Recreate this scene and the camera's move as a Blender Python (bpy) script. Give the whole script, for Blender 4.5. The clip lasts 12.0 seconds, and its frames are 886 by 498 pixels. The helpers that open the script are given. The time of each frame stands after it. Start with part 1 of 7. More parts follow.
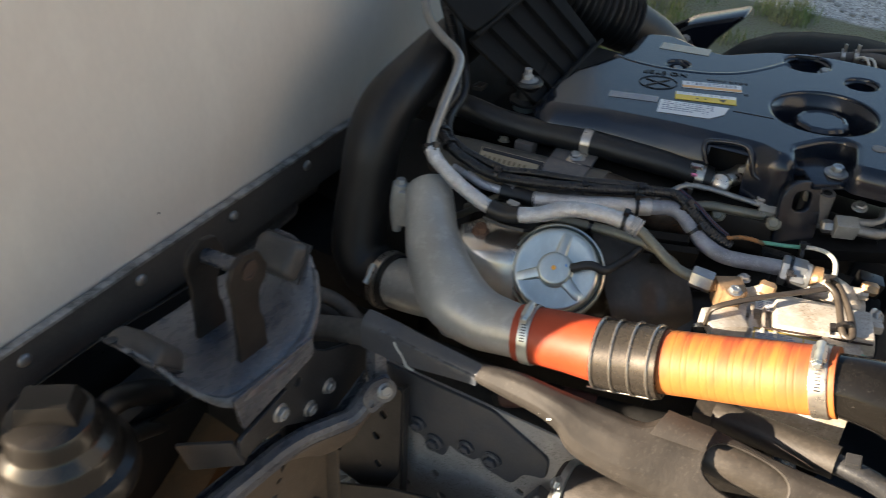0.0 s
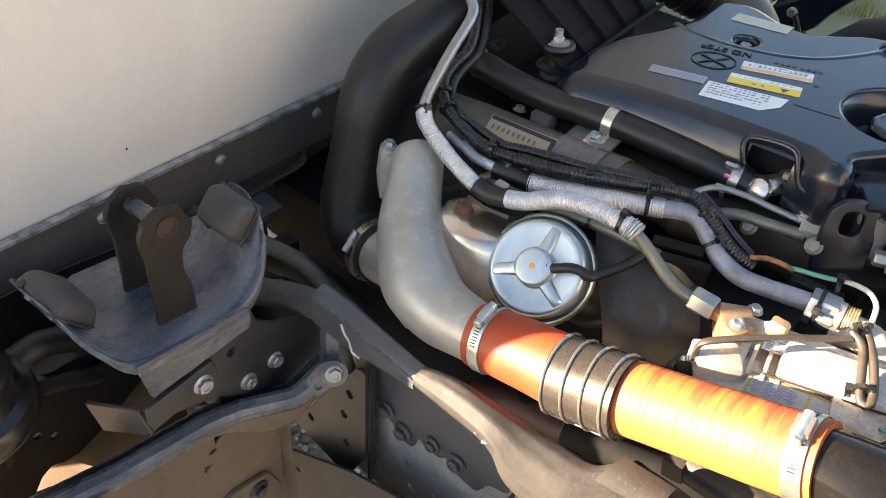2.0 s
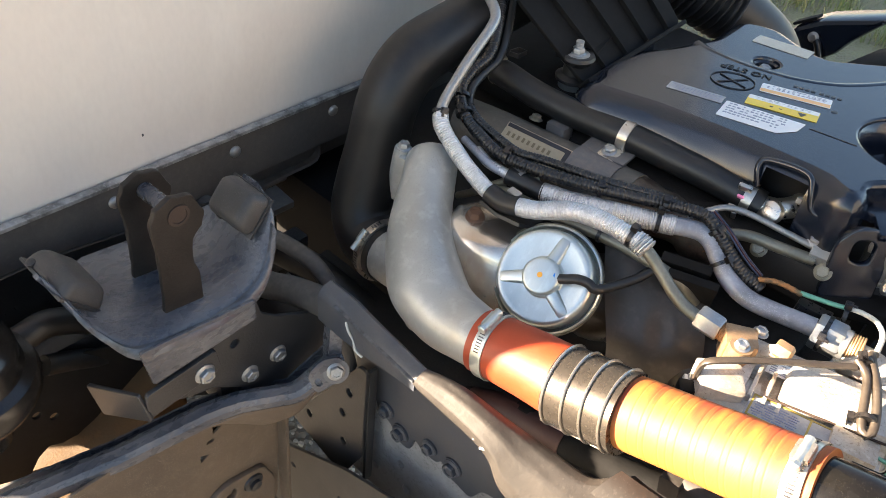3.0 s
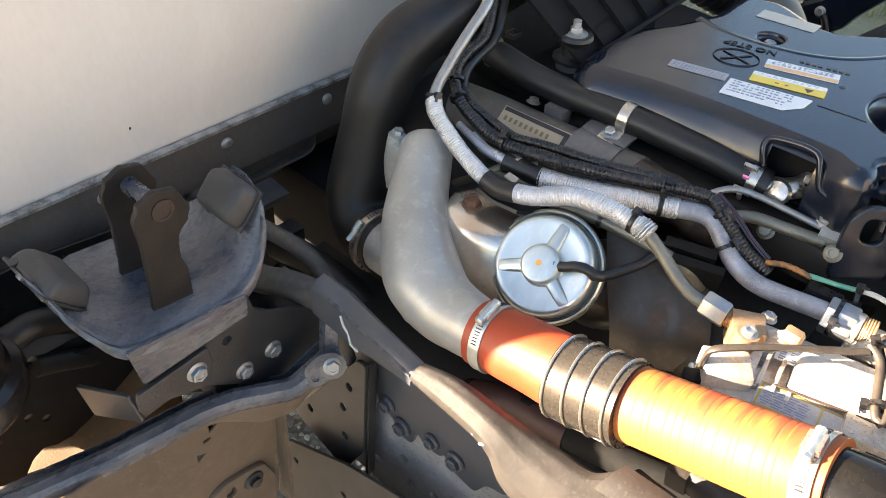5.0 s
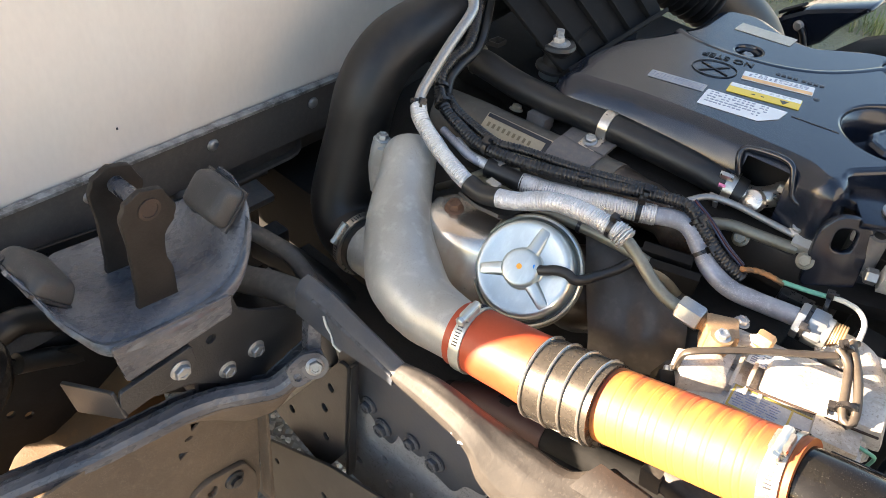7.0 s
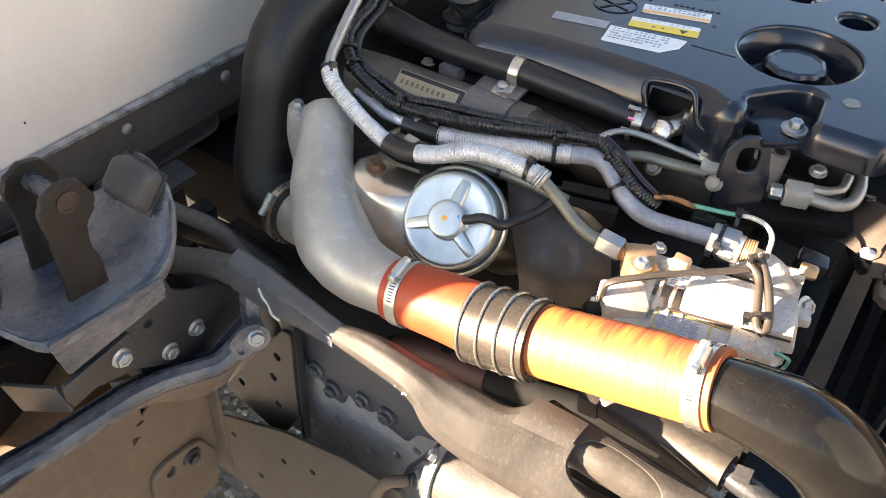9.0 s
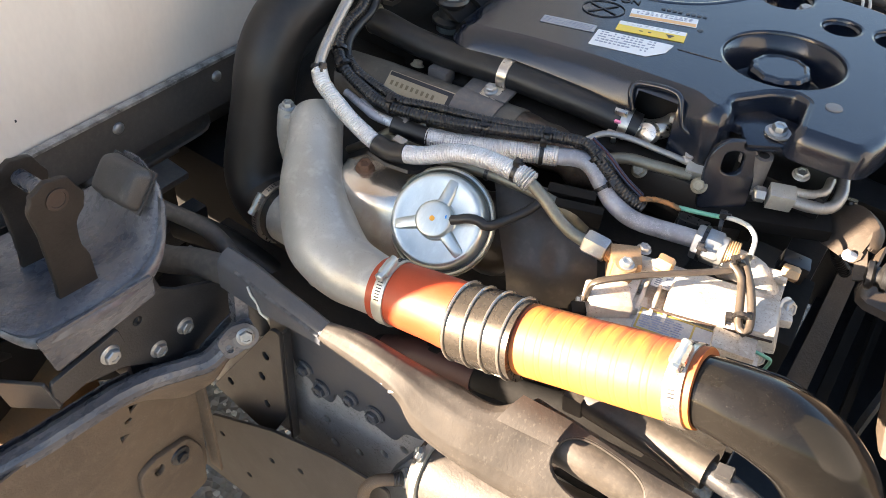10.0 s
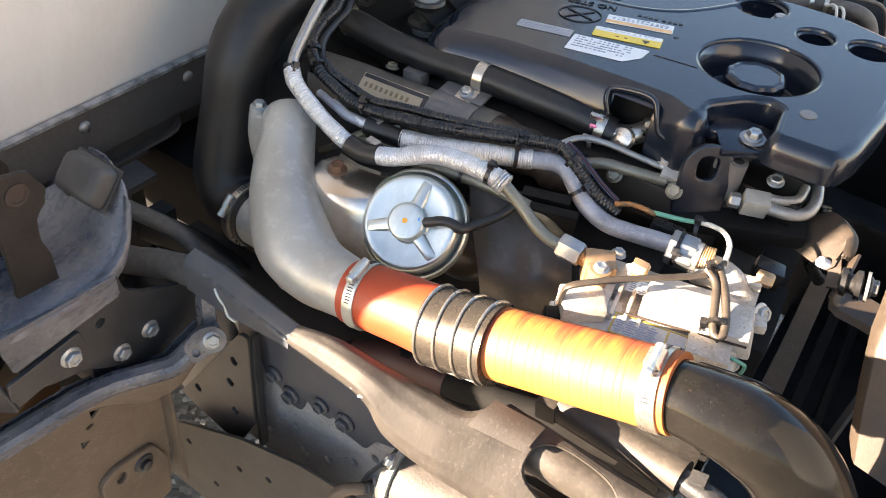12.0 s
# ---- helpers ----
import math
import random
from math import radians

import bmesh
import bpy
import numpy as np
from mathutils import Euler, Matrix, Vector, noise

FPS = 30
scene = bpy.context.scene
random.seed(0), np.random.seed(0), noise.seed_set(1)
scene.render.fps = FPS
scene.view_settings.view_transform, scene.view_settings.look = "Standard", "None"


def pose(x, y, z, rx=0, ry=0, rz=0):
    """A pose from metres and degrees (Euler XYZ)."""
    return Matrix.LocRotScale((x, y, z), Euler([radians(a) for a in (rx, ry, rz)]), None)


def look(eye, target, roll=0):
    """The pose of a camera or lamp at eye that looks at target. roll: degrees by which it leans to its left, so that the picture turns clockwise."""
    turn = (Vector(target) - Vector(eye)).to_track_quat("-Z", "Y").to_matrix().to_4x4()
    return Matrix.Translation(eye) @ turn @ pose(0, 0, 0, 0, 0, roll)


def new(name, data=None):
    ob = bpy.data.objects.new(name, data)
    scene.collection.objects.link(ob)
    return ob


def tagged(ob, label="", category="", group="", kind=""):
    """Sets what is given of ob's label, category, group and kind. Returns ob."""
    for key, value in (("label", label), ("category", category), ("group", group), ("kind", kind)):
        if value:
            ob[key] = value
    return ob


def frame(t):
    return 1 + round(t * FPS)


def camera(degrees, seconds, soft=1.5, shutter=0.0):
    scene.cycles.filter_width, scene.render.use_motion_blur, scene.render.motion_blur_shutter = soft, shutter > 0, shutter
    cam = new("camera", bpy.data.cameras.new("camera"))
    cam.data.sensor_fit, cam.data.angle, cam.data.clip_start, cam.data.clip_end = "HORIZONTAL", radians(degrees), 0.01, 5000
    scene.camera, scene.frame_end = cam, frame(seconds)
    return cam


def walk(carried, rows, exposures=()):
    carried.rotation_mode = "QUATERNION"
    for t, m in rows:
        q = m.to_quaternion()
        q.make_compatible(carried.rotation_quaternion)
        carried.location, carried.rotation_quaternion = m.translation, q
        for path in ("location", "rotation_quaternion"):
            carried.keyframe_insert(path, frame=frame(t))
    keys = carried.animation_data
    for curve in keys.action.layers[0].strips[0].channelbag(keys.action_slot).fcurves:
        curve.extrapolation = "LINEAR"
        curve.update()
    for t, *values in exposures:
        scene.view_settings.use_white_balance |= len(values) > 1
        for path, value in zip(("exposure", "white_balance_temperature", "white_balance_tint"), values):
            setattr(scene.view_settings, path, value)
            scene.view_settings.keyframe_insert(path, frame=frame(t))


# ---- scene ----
cam = camera(57.0, 12.0, 0.6, 0.2)
PATH = [
    (0, (0.012, -0.072, 1.576), (-0.747, 1.344, 0.384), 3.1),
    (0.5, (0.033, 0.089, 1.519), (-0.538, 1.576, 0.31), 3.9),
    (1, (0.112, 0.111, 1.517), (-0.587, 1.543, 0.308), 7.4),
    (1.5, (0.09, 0.127, 1.522), (-0.774, 1.386, 0.23), 3.6),
    (2, (0.086, 0.129, 1.536), (-0.858, 1.318, 0.234), 4.0),
    (2.5, (0.09, 0.143, 1.535), (-0.884, 1.324, 0.248), 4.3),
    (3, (0.084, 0.126, 1.536), (-0.875, 1.31, 0.241), 7.0),
    (3.2, (0.083, 0.121, 1.53), (-0.864, 1.319, 0.239), 8.0),
    (5, (0.081, 0.153, 1.521), (-0.881, 1.308, 0.201), 5.2),
    (5.5, (0.081, 0.152, 1.52), (-0.878, 1.304, 0.197), 5.6),
    (6, (0.087, 0.153, 1.522), (-0.862, 1.331, 0.214), 6.3),
    (6.5, (0.094, 0.152, 1.522), (-0.856, 1.337, 0.221), 6.4),
    (6.7, (0.092, 0.145, 1.524), (-0.856, 1.331, 0.222), 6.6),
    (8.3, (0.094, 0.14, 1.534), (-0.817, 1.326, 0.206), 7.2),
    (8.5, (0.103, 0.138, 1.534), (-0.758, 1.311, 0.162), 5.3),
    (9, (0.113, 0.143, 1.544), (-0.669, 1.365, 0.167), 4.4),
    (9.5, (0.121, 0.145, 1.545), (-0.647, 1.386, 0.177), 4.5),
    (10, (0.123, 0.139, 1.547), (-0.649, 1.376, 0.178), 5.2),
    (10.5, (0.128, 0.142, 1.549), (-0.659, 1.379, 0.189), 4.9),
    (11, (0.13, 0.138, 1.553), (-0.662, 1.393, 0.213), 4.9),
    (11.5, (0.122, 0.135, 1.547), (-0.675, 1.386, 0.206), 4.6),
    (12, (0.125, 0.145, 1.53), (-0.613, 1.431, 0.188), 7.2),
]
exposure_rows = [(0, 2.18, 6350, 11), (0.5, 2.33, 6400, 12), (1.0, 2.6, 6500, 13), (1.5, 2.98, 6600, 14), (2.5, 3.2, 6600, 14), (5.0, 3.4, 6600, 14), (12.0, 3.4, 6600, 16)]
walk(cam, [(t, look(eye, target, roll)) for t, eye, target, roll in PATH], exposure_rows)

# ---- light: low sun from behind the cargo body, clear sky ----
SUN_WAY = Vector((0.673, 0.740, -0.249)).normalized()
sun = new("sun", bpy.data.lights.new("sun", "SUN"))
sun.data.energy, sun.data.angle, sun.data.color = 5.6, radians(0.55), (1.0, 0.82, 0.60)
sun.matrix_world = look((-3.3, -3.8, 3.5), Vector((-3.3, -3.8, 3.5)) + SUN_WAY)
world = bpy.data.worlds.new("sky")
scene.world = world
world.use_nodes = True
sky = world.node_tree.nodes.new("ShaderNodeTexSky")
sky.sky_type, sky.sun_disc = "NISHITA", False
sky.sun_elevation, sky.sun_rotation = radians(14), radians(222.3)
world.node_tree.links.new(sky.outputs[0], world.node_tree.nodes["Background"].inputs[0])
world.node_tree.nodes["Background"].inputs[1].default_value = 0.053

# ---- materials ----
def mat(name, base, rough=0.5, metal=0.0, other=None, mix=0.5, stain=14.0, grain=350.0, bump=0.15, dust_or_shade=0.0, dust_or_shade_col=(0.34, 0.26, 0.18), coat=0.0, spread=0.5, streak=(1, 1, 1), vary=1.0, spots=None):
    """A surface with stains of a second colour, fine grain with relief, and a dusty tint on faces that look up (painted
    shade on the orange hose).
    """
    m = bpy.data.materials.new(name)
    m.use_nodes = True
    n, l = m.node_tree.nodes, m.node_tree.links
    b = n["Principled BSDF"]
    co = n.new("ShaderNodeTexCoord")
    mp = n.new("ShaderNodeMapping")
    mp.inputs["Scale"].default_value = streak
    l.new(co.outputs["Object"], mp.inputs[0])

    def noise_tex(scale, detail):
        x = n.new("ShaderNodeTexNoise")
        x.inputs["Scale"].default_value, x.inputs["Detail"].default_value = scale, detail
        l.new(mp.outputs[0], x.inputs["Vector"])
        return x.outputs["Fac"]

    def ramp(fac, lo, hi):
        x = n.new("ShaderNodeMapRange")
        x.inputs["From Min"].default_value, x.inputs["From Max"].default_value = lo, hi
        l.new(fac, x.inputs["Value"])
        return x.outputs[0]

    def blend(fac, a, c):
        x = n.new("ShaderNodeMix")
        x.data_type = "RGBA"
        for sock, v in ((x.inputs["Factor"], fac), (x.inputs["A"], a), (x.inputs["B"], c)):
            if isinstance(v, (tuple, list)):
                sock.default_value = (*v, 1)
            elif isinstance(v, float):
                sock.default_value = v
            else:
                l.new(v, sock)
        return x.outputs["Result"]

    def times(a, k):
        x = n.new("ShaderNodeMath")
        x.operation = "MULTIPLY"
        l.new(a, x.inputs[0])
        if isinstance(k, float):
            x.inputs[1].default_value = k
        else:
            l.new(k, x.inputs[1])
        return x.outputs[0]

    big, fine, mid = noise_tex(stain, 6), noise_tex(grain, 3), noise_tex(stain * 6, 5)
    other = other or tuple(min(1, c * 0.6) for c in base)
    colour = blend(times(ramp(big, 0.5 - spread * 0.35, 0.5 + spread * 0.35), mix), base, other)
    colour = blend(times(ramp(fine, 0.35, 0.75), 0.22 * vary), colour, tuple(c * 0.55 for c in base))
    colour = blend(times(ramp(mid, 0.52, 0.68), 0.3 * vary), colour, tuple(min(1, c * 1.35 + 0.01) for c in base))
    if dust_or_shade:
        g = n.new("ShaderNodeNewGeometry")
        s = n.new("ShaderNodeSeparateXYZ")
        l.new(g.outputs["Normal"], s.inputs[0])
        colour = blend(times(times(ramp(s.outputs["Z"], -0.3, 0.9), ramp(mid, 0.3, 0.62)), float(dust_or_shade)), colour, dust_or_shade_col)
    if spots:
        scale, lo, amount, spot_col = spots
        patch = noise_tex(scale * 0.07, 3)
        colour = blend(times(times(ramp(noise_tex(scale, 2), lo, lo + 0.06), ramp(patch, 0.40, 0.58)), float(amount)), colour, spot_col)
    l.new(colour, b.inputs["Base Color"])
    r = n.new("ShaderNodeMapRange")
    r.inputs["To Min"].default_value, r.inputs["To Max"].default_value = max(0.03, rough - 0.1 * vary), min(1, rough + 0.15 * vary)
    l.new(mid, r.inputs["Value"])
    l.new(r.outputs[0], b.inputs["Roughness"])
    b.inputs["Metallic"].default_value = metal
    b.inputs["Coat Weight"].default_value = coat
    if bump:
        bp = n.new("ShaderNodeBump")
        bp.inputs["Strength"].default_value, bp.inputs["Distance"].default_value = bump, 0.002
        l.new(fine, bp.inputs["Height"])
        l.new(bp.outputs[0], b.inputs["Normal"])
    return m


def plain(name, base, rough=0.5, metal=0.0):
    m = bpy.data.materials.new(name)
    m.use_nodes = True
    b = m.node_tree.nodes["Principled BSDF"]
    b.inputs["Base Color"].default_value, b.inputs["Roughness"].default_value, b.inputs["Metallic"].default_value = (*base, 1), rough, metal
    return m


WHITE = mat("white_body_paint", (0.76, 0.692, 0.622), 0.50, other=(0.69, 0.622, 0.548), mix=0.45, vary=0.4, stain=3.0, grain=160, bump=0.02, coat=0.08, streak=(1, 1, 0.5))
WHITE.node_tree.nodes["Principled BSDF"].inputs["Specular IOR Level"].default_value = 0.22
BOUNCE_PAINT = mat("pale_bounce_paint", (0.20, 0.205, 0.21), 0.5, other=(0.17, 0.174, 0.178), stain=3, bump=0.02, vary=0.4)
SILL = mat("dark_sill_paint", (0.074, 0.069, 0.066), 0.36, other=(0.115, 0.106, 0.098), stain=20, bump=0.08, dust_or_shade=0.15, spots=(900, 0.60, 0.4, (0.12, 0.115, 0.11)))
SCUFF = mat("scuffed_bare_edge", (0.50, 0.49, 0.48), 0.35, 0.5, other=(0.10, 0.098, 0.095), stain=42, mix=0.9, spread=0.4, bump=0.15)
CHASSIS = mat("dusty_chassis_paint", (0.013, 0.0145, 0.0175), 0.33, other=(0.036, 0.036, 0.037), stain=22, mix=0.8, bump=0.2, dust_or_shade=0.05, dust_or_shade_col=(0.17, 0.15, 0.125), spots=(1500, 0.64, 0.5, (0.22, 0.20, 0.17)))
PALE_CHASSIS = mat("pale_dusty_chassis_paint", (0.37, 0.368, 0.362), 0.5, other=(0.27, 0.26, 0.245), stain=12, mix=0.8, bump=0.35, dust_or_shade=0.25, dust_or_shade_col=(0.19, 0.16, 0.13), spots=(500, 0.58, 0.6, (0.05, 0.045, 0.04)))
SADDLE = mat("worn_bracket_paint", (0.026, 0.034, 0.052), 0.26, 0.15, other=(0.180, 0.178, 0.182), stain=19, mix=0.95, spread=0.5, bump=0.3, dust_or_shade=0.05, dust_or_shade_col=(0.17, 0.15, 0.125), streak=(1, 0.45, 1), spots=(420, 0.55, 0.45, (0.135, 0.122, 0.11)))
TAN = mat("dusty_tan_panel", (0.122, 0.088, 0.059), 0.7, other=(0.068, 0.052, 0.039), stain=10, mix=0.75, bump=0.25, dust_or_shade=0.25, dust_or_shade_col=(0.15, 0.115, 0.085), spots=(800, 0.58, 0.6, (0.20, 0.16, 0.12)))
LINER = mat("dusty_ochre_liner", (0.110, 0.058, 0.018), 0.7, other=(0.075, 0.046, 0.020), stain=14, mix=0.8, spread=0.4, bump=0.2)
DRAB = mat("drab_dusty_plate", (0.056, 0.049, 0.042), 0.6, other=(0.036, 0.031, 0.027), stain=14, mix=0.8, bump=0.2, dust_or_shade=0.15, dust_or_shade_col=(0.12, 0.10, 0.085))
BLUEGREY = mat("blue_grey_dusty_paint", (0.050, 0.058, 0.073), 0.36, other=(0.085, 0.084, 0.084), stain=22, mix=0.7, bump=0.12, spots=(1000, 0.6, 0.4, (0.035, 0.035, 0.04)))
PATINA = mat("oxidised_grey_coating", (0.36, 0.375, 0.42), 0.5, 0.35, other=(0.19, 0.19, 0.20), stain=38, mix=0.85, bump=0.12, spots=(700, 0.58, 0.5, (0.5, 0.51, 0.54)))
SUNTAN = mat("dusty_brown_bracket", (0.042, 0.031, 0.022), 0.55, other=(0.028, 0.021, 0.016), stain=18, mix=0.6, bump=0.12, spots=(900, 0.6, 0.4, (0.12, 0.09, 0.065)))
BROWN = mat("dusty_brown_shield", (0.0185, 0.0155, 0.0128), 0.62, other=(0.036, 0.030, 0.0247), stain=26, mix=0.9, spread=0.5, bump=0.13, vary=0.9, dust_or_shade=0.2, dust_or_shade_col=(0.046, 0.039, 0.033), streak=(1, 0.6, 0.6), spots=(380, 0.60, 0.35, (0.075, 0.065, 0.055)))
DUCT = mat("glossy_black_duct_enamel", (0.0050, 0.0047, 0.0043), 0.12, other=(0.012, 0.0105, 0.009), stain=16, bump=0.0, vary=0.4, spots=(1500, 0.69, 0.8, (0.26, 0.245, 0.22)))
DUCT.node_tree.nodes["Principled BSDF"].inputs["Specular IOR Level"].default_value = 0.24
BLACK = mat("black_enamel", (0.0055, 0.0055, 0.006), 0.30, other=(0.009, 0.0085, 0.008), stain=20, bump=0.03, dust_or_shade=0.02, dust_or_shade_col=(0.12, 0.10, 0.08))
DEEP = mat("grimy_cast_iron", (0.0085, 0.0080, 0.0075), 0.66, other=(0.022, 0.019, 0.016), stain=22, bump=0.3, dust_or_shade=0.03)
MATTE = mat("matt_black_plastic", (0.0075, 0.0075, 0.0075), 0.75, other=(0.013, 0.012, 0.011), stain=9, bump=0.1)
EAR = mat("worn_black_ear_paint", (0.018, 0.0155, 0.0135), 0.5, other=(0.040, 0.033, 0.028), stain=30, mix=0.7, bump=0.2)
EAR.node_tree.nodes["Principled BSDF"].inputs["Specular IOR Level"].default_value = 0.2
MATTE.node_tree.nodes["Principled BSDF"].inputs["Specular IOR Level"].default_value = 0.15
RUBBER = mat("black_rubber", (0.0072, 0.0074, 0.008), 0.42, other=(0.015, 0.015, 0.015), stain=12, bump=0.04, dust_or_shade=0.02, spots=(1800, 0.66, 0.4, (0.09, 0.085, 0.08)))
PLASTIC = mat("black_moulded_plastic", (0.0062, 0.0100, 0.0190), 0.20, other=(0.0088, 0.013, 0.023), stain=8, grain=900, bump=0.03, vary=0.5, spots=(2200, 0.74, 0.2, (0.12, 0.118, 0.115)))
PAD = mat("worn_stop_rubber", (0.036, 0.035, 0.034), 0.5, other=(0.064, 0.060, 0.056), stain=34, mix=0.8, bump=0.15, spots=(900, 0.6, 0.5, (0.12, 0.11, 0.10)))
LOOM = mat("loom_plastic", (0.008, 0.008, 0.009), 0.28, stain=40, bump=0.0, dust_or_shade=0.04)
PLASTIC.node_tree.nodes["Principled BSDF"].inputs["Specular IOR Level"].default_value = 0.62
CAST = mat("cast_aluminium", (0.43, 0.436, 0.412), 0.36, 0.35, other=(0.31, 0.305, 0.275), stain=13, grain=800, bump=0.12, mix=0.75, spots=(700, 0.60, 0.35, (0.2, 0.18, 0.15)))
ALU = mat("bright_cast_aluminium", (0.57, 0.545, 0.50), 0.45, 0.25, other=(0.31, 0.25, 0.18), stain=34, grain=600, bump=0.2, mix=0.7, spread=0.4, spots=(420, 0.58, 0.5, (0.13, 0.09, 0.055)))
SMOKED = mat("smoked_shield_steel", (0.095, 0.083, 0.071), 0.36, 0.45, other=(0.050, 0.042, 0.034), stain=16, mix=0.8, spread=0.6, bump=0.04)
MANIFOLD = mat("scaled_manifold_iron", (0.024, 0.019, 0.014), 0.30, 0.3, other=(0.050, 0.038, 0.027), stain=24, bump=0.08, mix=0.6)
EMBOSS = plain("moulded_lettering", (0.006, 0.007, 0.010), 0.6)
ZINC = mat("zinc_plated_steel", (0.58, 0.625, 0.60), 0.32, 0.80, other=(0.37, 0.41, 0.40), stain=24, grain=900, bump=0.03, mix=0.7, vary=0.6, streak=(1, 0.5, 0.5))
BOLTED = mat("plated_bolt_steel", (0.42, 0.44, 0.45), 0.34, 0.8, other=(0.30, 0.29, 0.27), stain=60, bump=0.05)
STEEL = mat("stainless_steel", (0.58, 0.54, 0.48), 0.28, 0.9, other=(0.42, 0.36, 0.29), stain=26, bump=0.06, mix=0.6)
BAND = mat("brushed_dark_steel", (0.105, 0.092, 0.078), 0.27, 0.75, other=(0.07, 0.06, 0.05), stain=30, bump=0.04, mix=0.4, vary=0.35)
PIPE = mat("dull_steel_pipe", (0.36, 0.36, 0.355), 0.40, 0.7, other=(0.26, 0.245, 0.22), stain=40, bump=0.06, spots=(900, 0.60, 0.4, (0.16, 0.14, 0.12)))
DULL = mat("olive_dull_pipe", (0.23, 0.22, 0.175), 0.42, 0.6, other=(0.13, 0.12, 0.09), stain=30, bump=0.1)
WRAP = mat("silver_heat_wrap", (0.74, 0.74, 0.745), 0.34, 0.72, other=(0.40, 0.39, 0.38), stain=90, grain=420, bump=0.7)
# one silicone in two colours: red as in shade, orange as in sun
SHADE_RED = mat("shade_red_silicone", (0.35, 0.048, 0.012), 0.5, other=(0.31, 0.038, 0.010), stain=14, bump=0.05, vary=0.5)
# red on upward faces paints the dim, reddish top of the hose
SUN_ORANGE = mat("sun_orange_silicone", (0.40, 0.140, 0.026), 0.6, other=(0.35, 0.100, 0.017), stain=16, grain=700, bump=0.08, vary=0.45, dust_or_shade=0.95, dust_or_shade_col=(0.24, 0.034, 0.013), streak=(1, 0.10, 0.10))
BRASS = mat("brass", (0.44, 0.29, 0.16), 0.40, 0.6, other=(0.27, 0.15, 0.08), stain=50, bump=0.12)
RUST = mat("rusty_steel", (0.16, 0.08, 0.045), 0.8, 0.2, other=(0.10, 0.06, 0.04), stain=60, bump=0.4)
TEMPER = mat("heat_tinted_steel", (0.78, 0.735, 0.67), 0.22, 0.88, other=(0.36, 0.21, 0.09), stain=15, mix=0.85, bump=0.03, spread=0.4, vary=0.5)
CASING = mat("dusty_grey_cooler_tube", (0.165, 0.150, 0.125), 0.55, 0.2, other=(0.075, 0.068, 0.056), stain=20, mix=0.8, bump=0.15, dust_or_shade=0.2, dust_or_shade_col=(0.17, 0.15, 0.12))
MOTTLED = mat("heat_mottled_casting", (0.13, 0.105, 0.08), 0.42, 0.4, other=(0.045, 0.03, 0.022), stain=55, mix=0.95, spread=0.35, bump=0.2, spots=(260, 0.6, 0.6, (0.22, 0.11, 0.05)))
COOLER = mat("dusty_cooler_casing", (0.52, 0.45, 0.32), 0.6, 0.1, other=(0.40, 0.33, 0.22), stain=14, bump=0.12, dust_or_shade=0.25)
CAN = mat("dusty_canister_enamel", (0.009, 0.008, 0.007), 0.24, other=(0.026, 0.022, 0.018), stain=10, mix=0.4, vary=0.4, bump=0.02, dust_or_shade=0.06, dust_or_shade_col=(0.12, 0.10, 0.08))
DUSTY = mat("dust_coated_pipe", (0.046, 0.039, 0.032), 0.55, 0.1, other=(0.028, 0.024, 0.019), stain=34, mix=0.8, bump=0.1, dust_or_shade=0.2, dust_or_shade_col=(0.085, 0.072, 0.058), spots=(500, 0.6, 0.4, (0.02, 0.017, 0.014)))
GREYTIN = mat("grey_sheet_metal", (0.145, 0.147, 0.155), 0.45, 0.3, other=(0.16, 0.15, 0.14), stain=20, bump=0.2, dust_or_shade=0.2)
SCRAPED_SHEEN = mat("scraped_sheen_steel", (0.115, 0.125, 0.140), 0.34, 0.5, other=(0.040, 0.042, 0.048), stain=130, mix=0.9, spread=0.5, bump=0.1, streak=(1, 0.4, 1))
DARK_RED = mat("dark_red_silicone", (0.034, 0.008, 0.006), 0.6, other=(0.022, 0.007, 0.006), stain=30, bump=0.05)
DARK_RUST = mat("dark_rust", (0.050, 0.032, 0.024), 0.7, 0.2, other=(0.03, 0.022, 0.018), stain=60, bump=0.2)
LABEL_GREY = mat("worn_label", (0.34, 0.35, 0.36), 0.4, other=(0.24, 0.25, 0.28), stain=60, mix=0.7, bump=0.02)
PIPE_DUST = mat("grey_brown_dusty_rubber", (0.082, 0.077, 0.072), 0.6, other=(0.048, 0.044, 0.040), stain=20, bump=0.15, dust_or_shade=0.25, dust_or_shade_col=(0.20, 0.175, 0.15))
FADED = mat("faded_sticker", (0.50, 0.49, 0.42), 0.45, other=(0.33, 0.31, 0.25), stain=40, bump=0.02)
PALE = plain("pale_label", (0.72, 0.74, 0.75), 0.4)
YELLOW = plain("yellow_label", (0.75, 0.55, 0.04), 0.4)
ORANGE_LABEL = plain("orange_label", (0.72, 0.42, 0.16), 0.4)
INK = plain("ink", (0.03, 0.03, 0.035), 0.5)
FADED_INK = plain("faded_ink", (0.27, 0.30, 0.37), 0.5)
OCHRE_INK = plain("ochre_ink", (0.33, 0.25, 0.06), 0.5)
DIM_INK = plain("dim_brown_ink", (0.21, 0.17, 0.10), 0.5)
BLUE_INK = plain("blue_ink", (0.20, 0.24, 0.34), 0.5)
BLUE_PAINT = plain("blue_paint", (0.02, 0.22, 0.62), 0.5)
ORANGE_PAINT = plain("orange_paint", (0.80, 0.36, 0.03), 0.5)
PINK_PAINT = plain("pink_paint", (0.75, 0.22, 0.40), 0.5)
GREEN_WIRE = plain("green_wire", (0.10, 0.30, 0.235), 0.45)
